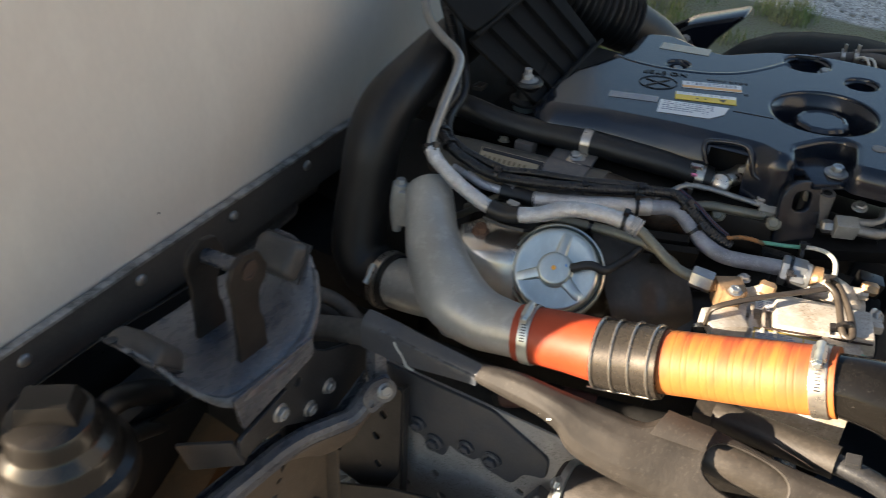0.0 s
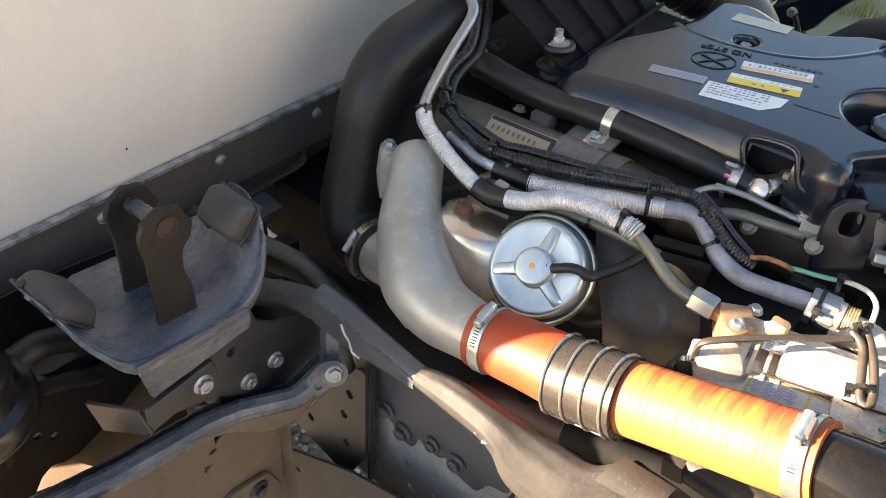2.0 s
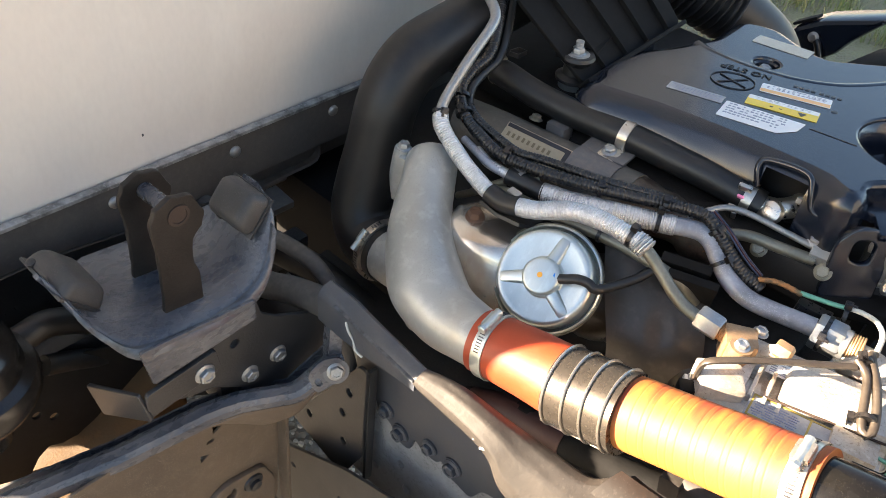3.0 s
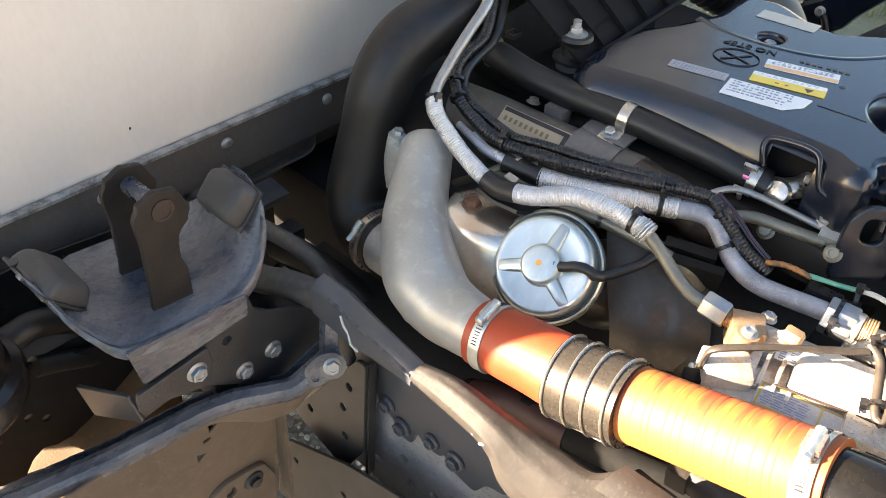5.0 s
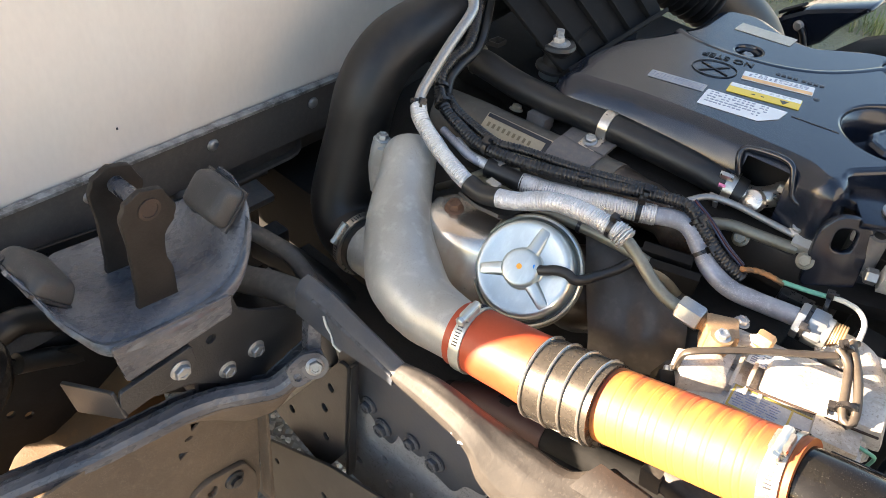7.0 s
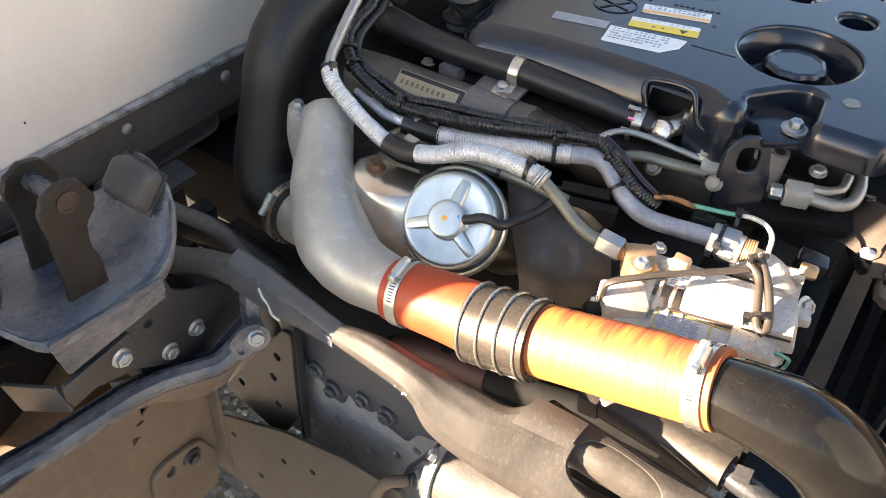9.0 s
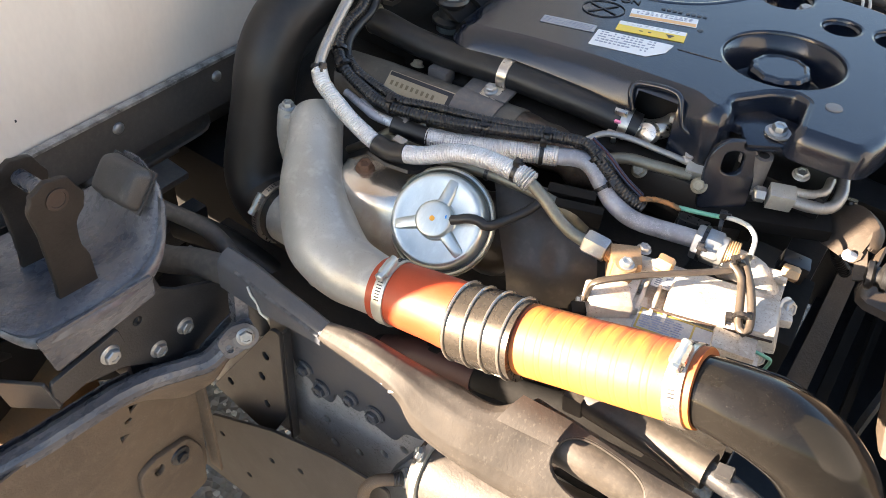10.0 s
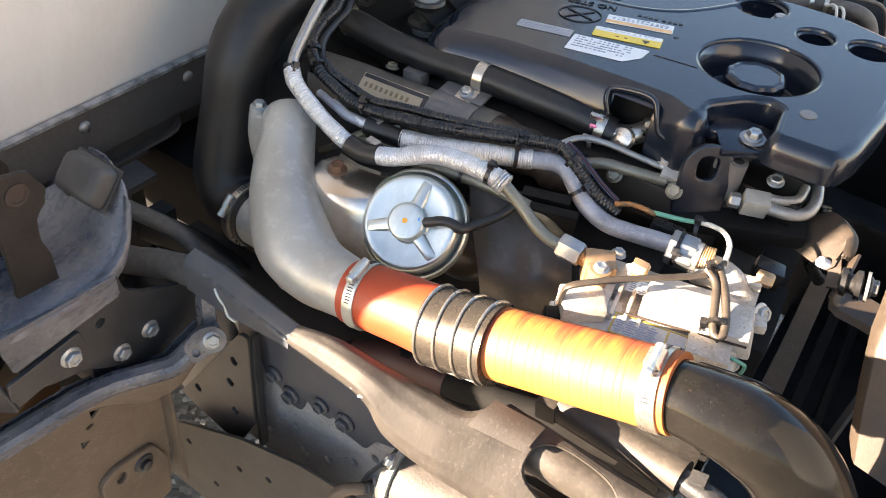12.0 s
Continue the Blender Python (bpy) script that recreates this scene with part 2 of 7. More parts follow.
WHITE_WIRE = plain("white_wire", (0.50, 0.50, 0.46), 0.45)
BLUE_WIRE = plain("blue_wire", (0.02, 0.035, 0.075), 0.45)
RED_WIRE = plain("red_wire", (0.10, 0.03, 0.03), 0.45)
RUST_WIRE = mat("stained_wire", (0.30, 0.13, 0.04), 0.6, other=(0.06, 0.05, 0.03), stain=110, mix=0.9, spread=0.3, bump=0)
TAPE = mat("grey_tape", (0.036, 0.028, 0.021), 0.38, other=(0.075, 0.062, 0.048), stain=90, bump=0.1)
VOID = plain("dark_inside", (0.006, 0.006, 0.006), 0.8)


# ---- shape helpers ----
def spine(ctrl, step=0.006):
    """Points at even steps along a smooth line through the given ones; extra columns (radii) run along."""
    c = np.array(ctrl, float)
    c = np.vstack([2 * c[0] - c[1], c, 2 * c[-1] - c[-2]])
    out = []
    for i in range(1, len(c) - 2):
        p0, p1, p2, p3 = c[i - 1:i + 3]
        for t in np.linspace(0, 1, 24, endpoint=False):
            out.append(0.5 * (2 * p1 + (p2 - p0) * t + (2 * p0 - 5 * p1 + 4 * p2 - p3) * t**2 + (3 * p1 - p0 - 3 * p2 + p3) * t**3))
    out = np.array(out + [c[-2]])
    s = np.r_[0, np.cumsum(np.linalg.norm(np.diff(out[:, :3], axis=0), axis=1))]
    n = max(3, int(round(s[-1] / step)) + 1)
    at = np.linspace(0, s[-1], n)
    return np.stack([np.interp(at, s, col) for col in out.T], 1), at


def kinked(ctrl, step=0.006, soft=3):
    """Points at even steps along straight runs whose corners are only just eased."""
    c = np.array(ctrl, float)
    s = np.r_[0, np.cumsum(np.linalg.norm(np.diff(c[:, :3], axis=0), axis=1))]
    at = np.linspace(0, s[-1], int(s[-1] / step) + 2)
    p = np.stack([np.interp(at, s, col) for col in c.T], 1)
    for _ in range(soft):
        p[1:-1] = 0.5 * p[1:-1] + 0.25 * (p[:-2] + p[2:])
    return p


def frames_along(p):
    """Unit side and up vectors carried along a line without twist."""
    d = np.gradient(p, axis=0)
    d /= np.linalg.norm(d, axis=1)[:, None]
    up = np.cross(d[0], (0, 0, 1) if abs(d[0][2]) < 0.9 else (1, 0, 0))
    sides, ups = [], []
    for v in d:
        up = up - v * (up @ v)
        up /= np.linalg.norm(up)
        ups.append(up)
        sides.append(np.cross(v, up))
    return np.array(sides), np.array(ups), d


def mesh_of(name, verts, faces, sharp=40):
    me = bpy.data.meshes.new(name)
    me.from_pydata([tuple(map(float, v)) for v in verts], [], faces)
    me.validate()
    finish(me, sharp)
    return me


def finish(me, sharp=40):
    me.polygons.foreach_set("use_smooth", [True] * len(me.polygons))
    me.set_sharp_from_angle(angle=radians(sharp))


def sweep(ctrl, radius=0.01, seg=16, step=0.006, ridge=None, flat=1.0, hollow=0.0, cap=True, lump=None):
    """A round bar or hose along a line. ridge(s): factor on the radius at s metres; flat: height over width; hollow: depth of an open end."""
    c = np.array(ctrl, float)
    if c.shape[1] == 3:
        c = np.c_[c, np.full(len(c), radius)]
    p, s = spine(c, step)
    r = p[:, 3].copy()
    if ridge:
        r *= np.array([ridge(v) for v in s])
    p = p[:, :3]
    side, up, d = frames_along(p)
    a = np.linspace(0, 2 * np.pi, seg, endpoint=False)
    ring = lambda q, u, w, k: [q + k * (np.cos(b) * u + flat * np.sin(b) * w) for b in a]
    verts, n = [], len(p)
    for q, u, w, k in zip(p, side, up, r):
        verts += ring(q, u, w, k)
    if lump:
        mids = np.repeat(p, seg, axis=0)
        verts = [v + (v - c) / np.linalg.norm(v - c) * lump[0] * noise.noise(tuple(v * lump[1])) for v, c in zip(np.array(verts), mids)]
    faces = [(i * seg + j, i * seg + (j + 1) % seg, (i + 1) * seg + (j + 1) % seg, (i + 1) * seg + j) for i in range(n - 1) for j in range(seg)]
    if hollow:
        verts += ring(p[-1], side[-1], up[-1], r[-1] * 0.86) + ring(p[-1] - d[-1] * hollow, side[-1], up[-1], r[-1] * 0.86)
        for i in (n - 1, n):
            faces += [(i * seg + j, i * seg + (j + 1) % seg, (i + 1) * seg + (j + 1) % seg, (i + 1) * seg + j) for j in range(seg)]
        n += 2
    if cap:
        faces += [tuple(reversed(range(seg))), tuple((n - 1) * seg + j for j in range(seg))]
    return mesh_of("sweep", verts, faces, 50)


def turned(profile, seg=28, lobes=0, lobe=0.0):
    """A solid turned about z from (radius, height) rows, low to high."""
    a = np.linspace(0, 2 * np.pi, seg, endpoint=False)
    verts = [(r * (1 + lobe * np.cos(lobes * b)) * np.cos(b), r * (1 + lobe * np.cos(lobes * b)) * np.sin(b), z) for r, z in profile for b in a]
    n = len(profile)
    faces = [(i * seg + j, i * seg + (j + 1) % seg, (i + 1) * seg + (j + 1) % seg, (i + 1) * seg + j) for i in range(n - 1) for j in range(seg)]
    faces += [tuple(reversed(range(seg))), tuple((n - 1) * seg + j for j in range(seg))]
    return mesh_of("turned", verts, faces, 35)


def rounded(poly, r=0.006, n=4):
    """A polygon with its corners rounded; r: one radius, or one for each corner."""
    out, p = [], [Vector(q) for q in poly]
    for i, v in enumerate(p):
        a, b = p[i - 1] - v, p[(i + 1) % len(p)] - v
        k = min(r[i] if isinstance(r, list) else r, a.length * 0.45, b.length * 0.45)
        a, b = v + a.normalized() * k, v + b.normalized() * k
        for j in range(n + 1):
            t = j / n
            out.append(((1 - t) ** 2 * a + 2 * t * (1 - t) * v + t * t * b)[:])
    return out


def circle(x, y, r, n=20, ry=None):
    return [(x + r * math.cos(2 * math.pi * i / n), y + (ry or r) * math.sin(2 * math.pi * i / n)) for i in range(n)]


def plate(outline, holes=(), thick=0.005, bevel=0.0015, m=Matrix()):
    """A flat plate with real holes and eased edges: outline in x and y, thickness about z = 0, set at m."""
    cu = bpy.data.curves.new("plate", "CURVE")
    cu.dimensions, cu.fill_mode, cu.extrude = "2D", "BOTH", max(0.0, thick / 2 - bevel)
    cu.bevel_depth, cu.bevel_resolution = bevel, 1
    cu.offset = -bevel
    for loop in (outline, *holes):
        sp = cu.splines.new("POLY")
        sp.points.add(len(loop) - 1)
        for q, (x, y) in zip(sp.points, loop):
            q.co = (x, y, 0, 1)
        sp.use_cyclic_u = True
    ob = bpy.data.objects.new("plate", cu)
    me = bpy.data.meshes.new_from_object(ob)
    bpy.data.objects.remove(ob)
    bpy.data.curves.remove(cu)
    me.materials.clear()
    me.transform(m)
    finish(me, 30)
    return me


def lettering(text, size, depth, m):
    cu = bpy.data.curves.new("text", "FONT")
    cu.body, cu.size, cu.extrude, cu.align_x, cu.align_y = text, size, depth, "CENTER", "CENTER"
    ob = bpy.data.objects.new("text", cu)
    me = bpy.data.meshes.new_from_object(ob)
    bpy.data.objects.remove(ob)
    me.materials.clear()
    me.transform(m)
    return me


def block(size, m=Matrix(), bevel=0.002, taper=1.0, steps=2):
    """A box with eased edges, centred at m; taper: how much narrower its top is."""
    bm = bmesh.new()
    bmesh.ops.create_cube(bm, size=1, matrix=Matrix.Diagonal((*size, 1)))
    for v in bm.verts:
        if v.co.z > 0:
            v.co.x *= taper
            v.co.y *= taper
    bmesh.ops.bevel(bm, geom=bm.edges[:], offset=bevel, segments=steps, affect="EDGES", profile=0.7 if steps == 2 else 0.5)
    me = bpy.data.meshes.new("block")
    bm.to_mesh(me)
    bm.free()
    me.transform(m)
    finish(me, 40)
    return me


def joined(*meshes):
    bm = bmesh.new()
    for me in meshes:
        bm.from_mesh(me)
    out = bpy.data.meshes.new("joined")
    bm.to_mesh(out)
    bm.free()
    finish(out, 40)
    return out


def sheet(rows, thick=0.003, sharp=45, gone=None):
    """A bent sheet through rows of points, with thickness; gone(i, j): cells that are cut away."""
    g = np.array(rows, float)
    n, k = g.shape[:2]
    du, dv = np.gradient(g, axis=0), np.gradient(g, axis=1)
    nor = np.cross(du, dv)
    nor /= np.linalg.norm(nor, axis=2)[..., None] + 1e-9
    verts = np.vstack([g.reshape(-1, 3), (g - nor * thick).reshape(-1, 3)])
    q = lambda i, j, o: o * n * k + i * k + j
    there = lambda i, j: 0 <= i < n - 1 and 0 <= j < k - 1 and not (gone and gone(i, j))
    faces = []
    for i in range(n - 1):
        for j in range(k - 1):
            if not there(i, j):
                continue
            faces += [(q(i, j, 0), q(i, j + 1, 0), q(i + 1, j + 1, 0), q(i + 1, j, 0)), (q(i, j, 1), q(i + 1, j, 1), q(i + 1, j + 1, 1), q(i, j + 1, 1))]
            for (di, dj), (a, b) in (((-1, 0), ((i, j), (i, j + 1))), ((1, 0), ((i + 1, j + 1), (i + 1, j))), ((0, -1), ((i + 1, j), (i, j))), ((0, 1), ((i, j + 1), (i + 1, j + 1)))):
                if not there(i + di, j + dj):
                    faces.append((q(*b, 0), q(*a, 0), q(*a, 1), q(*b, 1)))
    return mesh_of("sheet", verts, faces, sharp)


def facing(loc, way, spin=0.0):
    """A pose at loc whose z looks along way."""
    return Matrix.Translation(loc) @ Vector(way).to_track_quat("Z", "Y").to_matrix().to_4x4() @ pose(0, 0, 0, 0, 0, spin)


def plane_at(o, xdir, ydir):
    """A pose at o with the given x and y directions."""
    x = Vector(xdir).normalized()
    z = x.cross(Vector(ydir)).normalized()
    return Matrix.Translation(o) @ Matrix((x, z.cross(x), z)).transposed().to_4x4()


def thing(name, base, label, category, group="", kind=""):
    ob = new(name)
    ob.location = base
    ob.empty_display_size = 0.02
    return tagged(ob, label, category, group, kind)


def part(name, me, material, parent, label="", m=None):
    """One mesh as a part of a thing or of another part; m: its pose in the place, for meshes shared between parts."""
    if not me.materials:
        me.materials.append(material)
    ob = new(name, me)
    ob.parent = parent
    if parent.type == "EMPTY":
        ob.matrix_parent_inverse = Matrix.Translation(-parent.location)
    if m is not None:
        ob.matrix_basis = m
    return tagged(ob, label)


def hex_bolt(r=0.009, h=0.008):
    """A flanged hexagon bolt head with a dished top, seated at z = 0."""
    return joined(turned([(r * 1.30, 0), (r * 1.30, r * 0.10), (r * 1.05, r * 0.28)], 20), turned([(r, r * 0.1), (r, h * 0.85), (r * 0.86, h), (r * 0.55, h), (r * 0.5, h * 0.85)], 6))


BOLT = {}


def bolt(parent, loc, way, r=0.009, material=None, spin=0.0, name="bolt", h=None):
    material = material or BOLTED
    key = (round(r, 4), material.name, h)
    if key not in BOLT:
        BOLT[key] = hex_bolt(r, h or r * 0.9)
    return part(name, BOLT[key], material, parent, m=facing(loc, way, spin))


SLOT = block((0.0008, 0.0011, 0.0062), Matrix(), 0.0002)


def clamp_band(parent, a, b, r, width=0.012, toward=(0, 0, 1), material=None, screw=True):
    """A worm-drive hose clamp round the line from a to b, with its screw housing on the side that looks toward the given way."""
    material = material or STEEL
    a, b = Vector(a), Vector(b)
    along = (b - a).normalized()
    out = (Vector(toward) - along * along.dot(Vector(toward))).normalized()
    m = plane_at((a + b) / 2, out, along.cross(out))
    w = width / 2
    band = turned([(r * 0.97, -w), (r + 0.0012, -w), (r + 0.0016, -w * 0.7), (r + 0.0010, 0), (r + 0.0016, w * 0.7), (r + 0.0012, w), (r * 0.97, w)], 40)
    band.transform(m)
    band = part("clamp", band, material, parent, "steel worm-drive hose clamp")
    if screw:
        for a in list(range(26, 60, 5)) + list(range(-42, -24, 5)):
            part("slot", SLOT, INK, band, m=m @ pose(0, 0, 0, 0, 0, a) @ pose(r + 0.0016, 0, 0, 0, 0, 14))
        housing = block((0.0070, 0.020, width * 0.95), m @ pose(r + 0.0036, 0, 0), 0.0026)
        part("screw_housing", housing, material, band)
        ridges = sweep([(r + 0.0048, -0.013, 0), (r + 0.0048, 0.013, 0)], 0.0044, 14, 0.0012, lambda s: 1 + 0.05 * math.cos(s * 2 * math.pi / 0.013))
        ridges.transform(m)
        part("worm_screw", ridges, ZINC, band)
        head = turned([(0.0045, 0), (0.0050, 0.001), (0.0050, 0.004), (0.0035, 0.005)], 6)
        head.transform(m @ facing((r + 0.0048, 0.013, 0), (0, 1, 0)))
        part("screw_head", head, ZINC, band)
    return band


def loom(period=0.0042, depth=0.10):
    return lambda s: 1 - depth * (0.5 + 0.5 * math.tanh(4 * math.sin(s * 2 * math.pi / period)))


def tie(parent, loc, way, r, spin=0.0, material=None):
    """A cable tie with its head."""
    m = facing(loc, way, spin)
    me = joined(turned([(r * 0.9, -0.0022), (r + 0.0012, -0.0022), (r + 0.0012, 0.0022), (r * 0.9, 0.0022)], 18), block((0.0065, 0.0085, 0.0075), Matrix.Translation((r + 0.0032, 0, 0)), 0.001), block((0.0015, 0.003, 0.010), Matrix.Translation((r + 0.006, 0.002, 0.003)), 0.0004))
    me.transform(m)
    return part("cable_tie", me, material or LOOM, parent)


# ---- ground ----
def ground_material():
    m = bpy.data.materials.new("verge_ground")
    m.use_nodes = True
    n, l = m.node_tree.nodes, m.node_tree.links
    b = n["Principled BSDF"]
    co = n.new("ShaderNodeTexCoord")
    big, mid, fine = (n.new("ShaderNodeTexNoise") for _ in range(3))
    for x, s in ((big, 1.3), (mid, 12), (fine, 110)):
        x.inputs["Scale"].default_value, x.inputs["Detail"].default_value = s, 6
        l.new(co.outputs["Object"], x.inputs["Vector"])
    stones = n.new("ShaderNodeTexVoronoi")
    stones.inputs["Scale"].default_value = 70
    l.new(co.outputs["Object"], stones.inputs["Vector"])
    r1, r2, r3 = (n.new("ShaderNodeValToRGB") for _ in range(3))
    for r, a, c in ((r1, (0.13, 0.11, 0.09), (0.42, 0.39, 0.35)), (r2, (0.19, 0.150, 0.105), (0.23, 0.235, 0.11)), (r3, (0, 0, 0), (1, 1, 1))):
        r.color_ramp.elements[0].color, r.color_ramp.elements[1].color = (*a, 1), (*c, 1)
    r3.color_ramp.elements[0].position, r3.color_ramp.elements[1].position = 0.44, 0.56
    l.new(stones.outputs["Color"], r1.inputs[0])
    l.new(mid.outputs["Fac"], r2.inputs[0])
    sep = n.new("ShaderNodeSeparateXYZ")
    l.new(co.outputs["Object"], sep.inputs[0])
    band = n.new("ShaderNodeMapRange")
    band.inputs["From Min"].default_value, band.inputs["From Max"].default_value = 2.5, 2.1
    band2 = n.new("ShaderNodeMapRange")
    band2.inputs["From Min"].default_value, band2.inputs["From Max"].default_value = 4.75, 5.15
    for x in (band, band2):
        l.new(sep.outputs["Y"], x.inputs["Value"])
    add = n.new("ShaderNodeMath")
    add.operation = "MAXIMUM"
    l.new(band.outputs[0], add.inputs[0])
    l.new(band2.outputs[0], add.inputs[1])
    wob = n.new("ShaderNodeMath")
    wob.operation = "MULTIPLY_ADD"
    l.new(big.outputs["Fac"], wob.inputs[0])
    wob.inputs[1].default_value = 0.5
    l.new(add.outputs[0], wob.inputs[2])
    shift = n.new("ShaderNodeMath")
    shift.operation = "SUBTRACT"
    l.new(wob.outputs[0], shift.inputs[0])
    shift.inputs[1].default_value = 0.0
    l.new(shift.outputs[0], r3.inputs[0])
    mix = n.new("ShaderNodeMix")
    mix.data_type = "RGBA"
    l.new(r3.outputs[0], mix.inputs["Factor"])
    l.new(r2.outputs[0], mix.inputs["A"])
    # gravel tone painted darker near the truck against bounce light, lighter beyond against shade
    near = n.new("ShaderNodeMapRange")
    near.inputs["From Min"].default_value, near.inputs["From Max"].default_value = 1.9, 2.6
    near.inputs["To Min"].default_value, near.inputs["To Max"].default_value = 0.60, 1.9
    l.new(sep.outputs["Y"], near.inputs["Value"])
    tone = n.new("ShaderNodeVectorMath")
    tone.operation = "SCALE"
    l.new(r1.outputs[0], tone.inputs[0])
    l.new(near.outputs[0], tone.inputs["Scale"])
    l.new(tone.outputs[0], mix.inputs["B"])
    l.new(mix.outputs["Result"], b.inputs["Base Color"])
    b.inputs["Roughness"].default_value = 0.9
    bp = n.new("ShaderNodeBump")
    bp.inputs["Strength"].default_value, bp.inputs["Distance"].default_value = 0.8, 0.01
    l.new(stones.outputs["Distance"], bp.inputs["Height"])
    l.new(bp.outputs[0], b.inputs["Normal"])
    return m


def build_ground():
    xs = np.r_[-600, -60, -12, np.linspace(-5, 5, 61), 12, 60, 600]
    verts = [(x, y + 1, 0.02 * noise.noise((x * 0.9, y * 0.9, 0)) if abs(x) < 6 and abs(y) < 6 else 0) for y in xs for x in xs]
    n = len(xs)
    me = mesh_of("ground", verts, [(i * n + j, i * n + j + 1, (i + 1) * n + j + 1, (i + 1) * n + j) for i in range(n - 1) for j in range(n - 1)])
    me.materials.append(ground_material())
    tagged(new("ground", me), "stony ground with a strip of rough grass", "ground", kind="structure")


GRASS = mat("verge_grass", (0.17, 0.23, 0.07), 0.7, other=(0.36, 0.33, 0.17), stain=5, bump=0, mix=0.9, spread=0.3)
STONE = mat("pale_gravel", (0.42, 0.40, 0.36), 0.85, other=(0.25, 0.22, 0.19), stain=40, bump=0.3, mix=0.8)


def build_grass():
    """Blades in tufts over the verge beyond the truck."""
    rng = np.random.default_rng(3)
    verts, faces = [], []
    for _ in range(2600):
        cx, cy = rng.uniform(-2.6, 1.4), rng.uniform(2.3, 5.0)
        if noise.noise((cx * 2.2, cy * 2.2, 4)) < 0.02 + 0.16 * (cx + 0.8):
            continue
        for _ in range(rng.integers(8, 18)):
            x, y = cx + rng.normal(0, 0.03), cy + rng.normal(0, 0.03)
            a, h, w = rng.uniform(0, 6.28), rng.uniform(0.03, 0.09), rng.uniform(0.002, 0.004)
            lean = rng.uniform(0.1, 0.7) * h
            u, v = np.cos(a), np.sin(a)
            k = len(verts)
            verts += [(x - v * w, y + u * w, -0.01), (x + v * w, y - u * w, -0.01), (x + u * lean * 0.4 + v * w * 0.7, y + v * lean * 0.4 - u * w * 0.7, h * 0.6),
                      (x + u * lean * 0.4 - v * w * 0.7, y + v * lean * 0.4 + u * w * 0.7, h * 0.6), (x + u * lean, y + v * lean, h)]
            faces += [(k, k + 1, k + 2, k + 3), (k + 3, k + 2, k + 4)]
    me = mesh_of("grass", verts, faces)
    me.materials.append(GRASS)
    tagged(new("grass", me), "rough green and straw-coloured grass on the verge", "grass", kind="stuff")


def build_gravel():
    rng = np.random.default_rng(5)
    verts, faces = [], []
    bm = bmesh.new()
    bmesh.ops.create_icosphere(bm, subdivisions=1, radius=1)
    base = np.array([v.co[:] for v in bm.verts])
    tri = [tuple(v.index for v in f.verts) for f in bm.faces]
    bm.free()
    for i in range(2600):
        if i < 1400:
            x, y, r = rng.uniform(-1.4, 0.2), rng.uniform(0.2, 1.2), rng.uniform(0.003, 0.009)
        else:
            x, y, r = rng.uniform(-2.2, 1.4), rng.uniform(4.95, 7.4), rng.uniform(0.006, 0.022)
        k = len(verts)
        q = base * (1 + rng.uniform(-0.25, 0.25, (len(base), 1))) * r * np.array([1, rng.uniform(0.7, 1.2), rng.uniform(0.5, 0.8)])
        verts += list(q + (x, y, r * 0.3))
        faces += [tuple(k + j for j in f) for f in tri]
    me = mesh_of("gravel", verts, faces)
    me.materials.append(STONE)
    tagged(new("gravel", me), "loose pale gravel lying on the ground", "gravel", kind="stuff")


build_ground()
build_grass()
build_gravel()


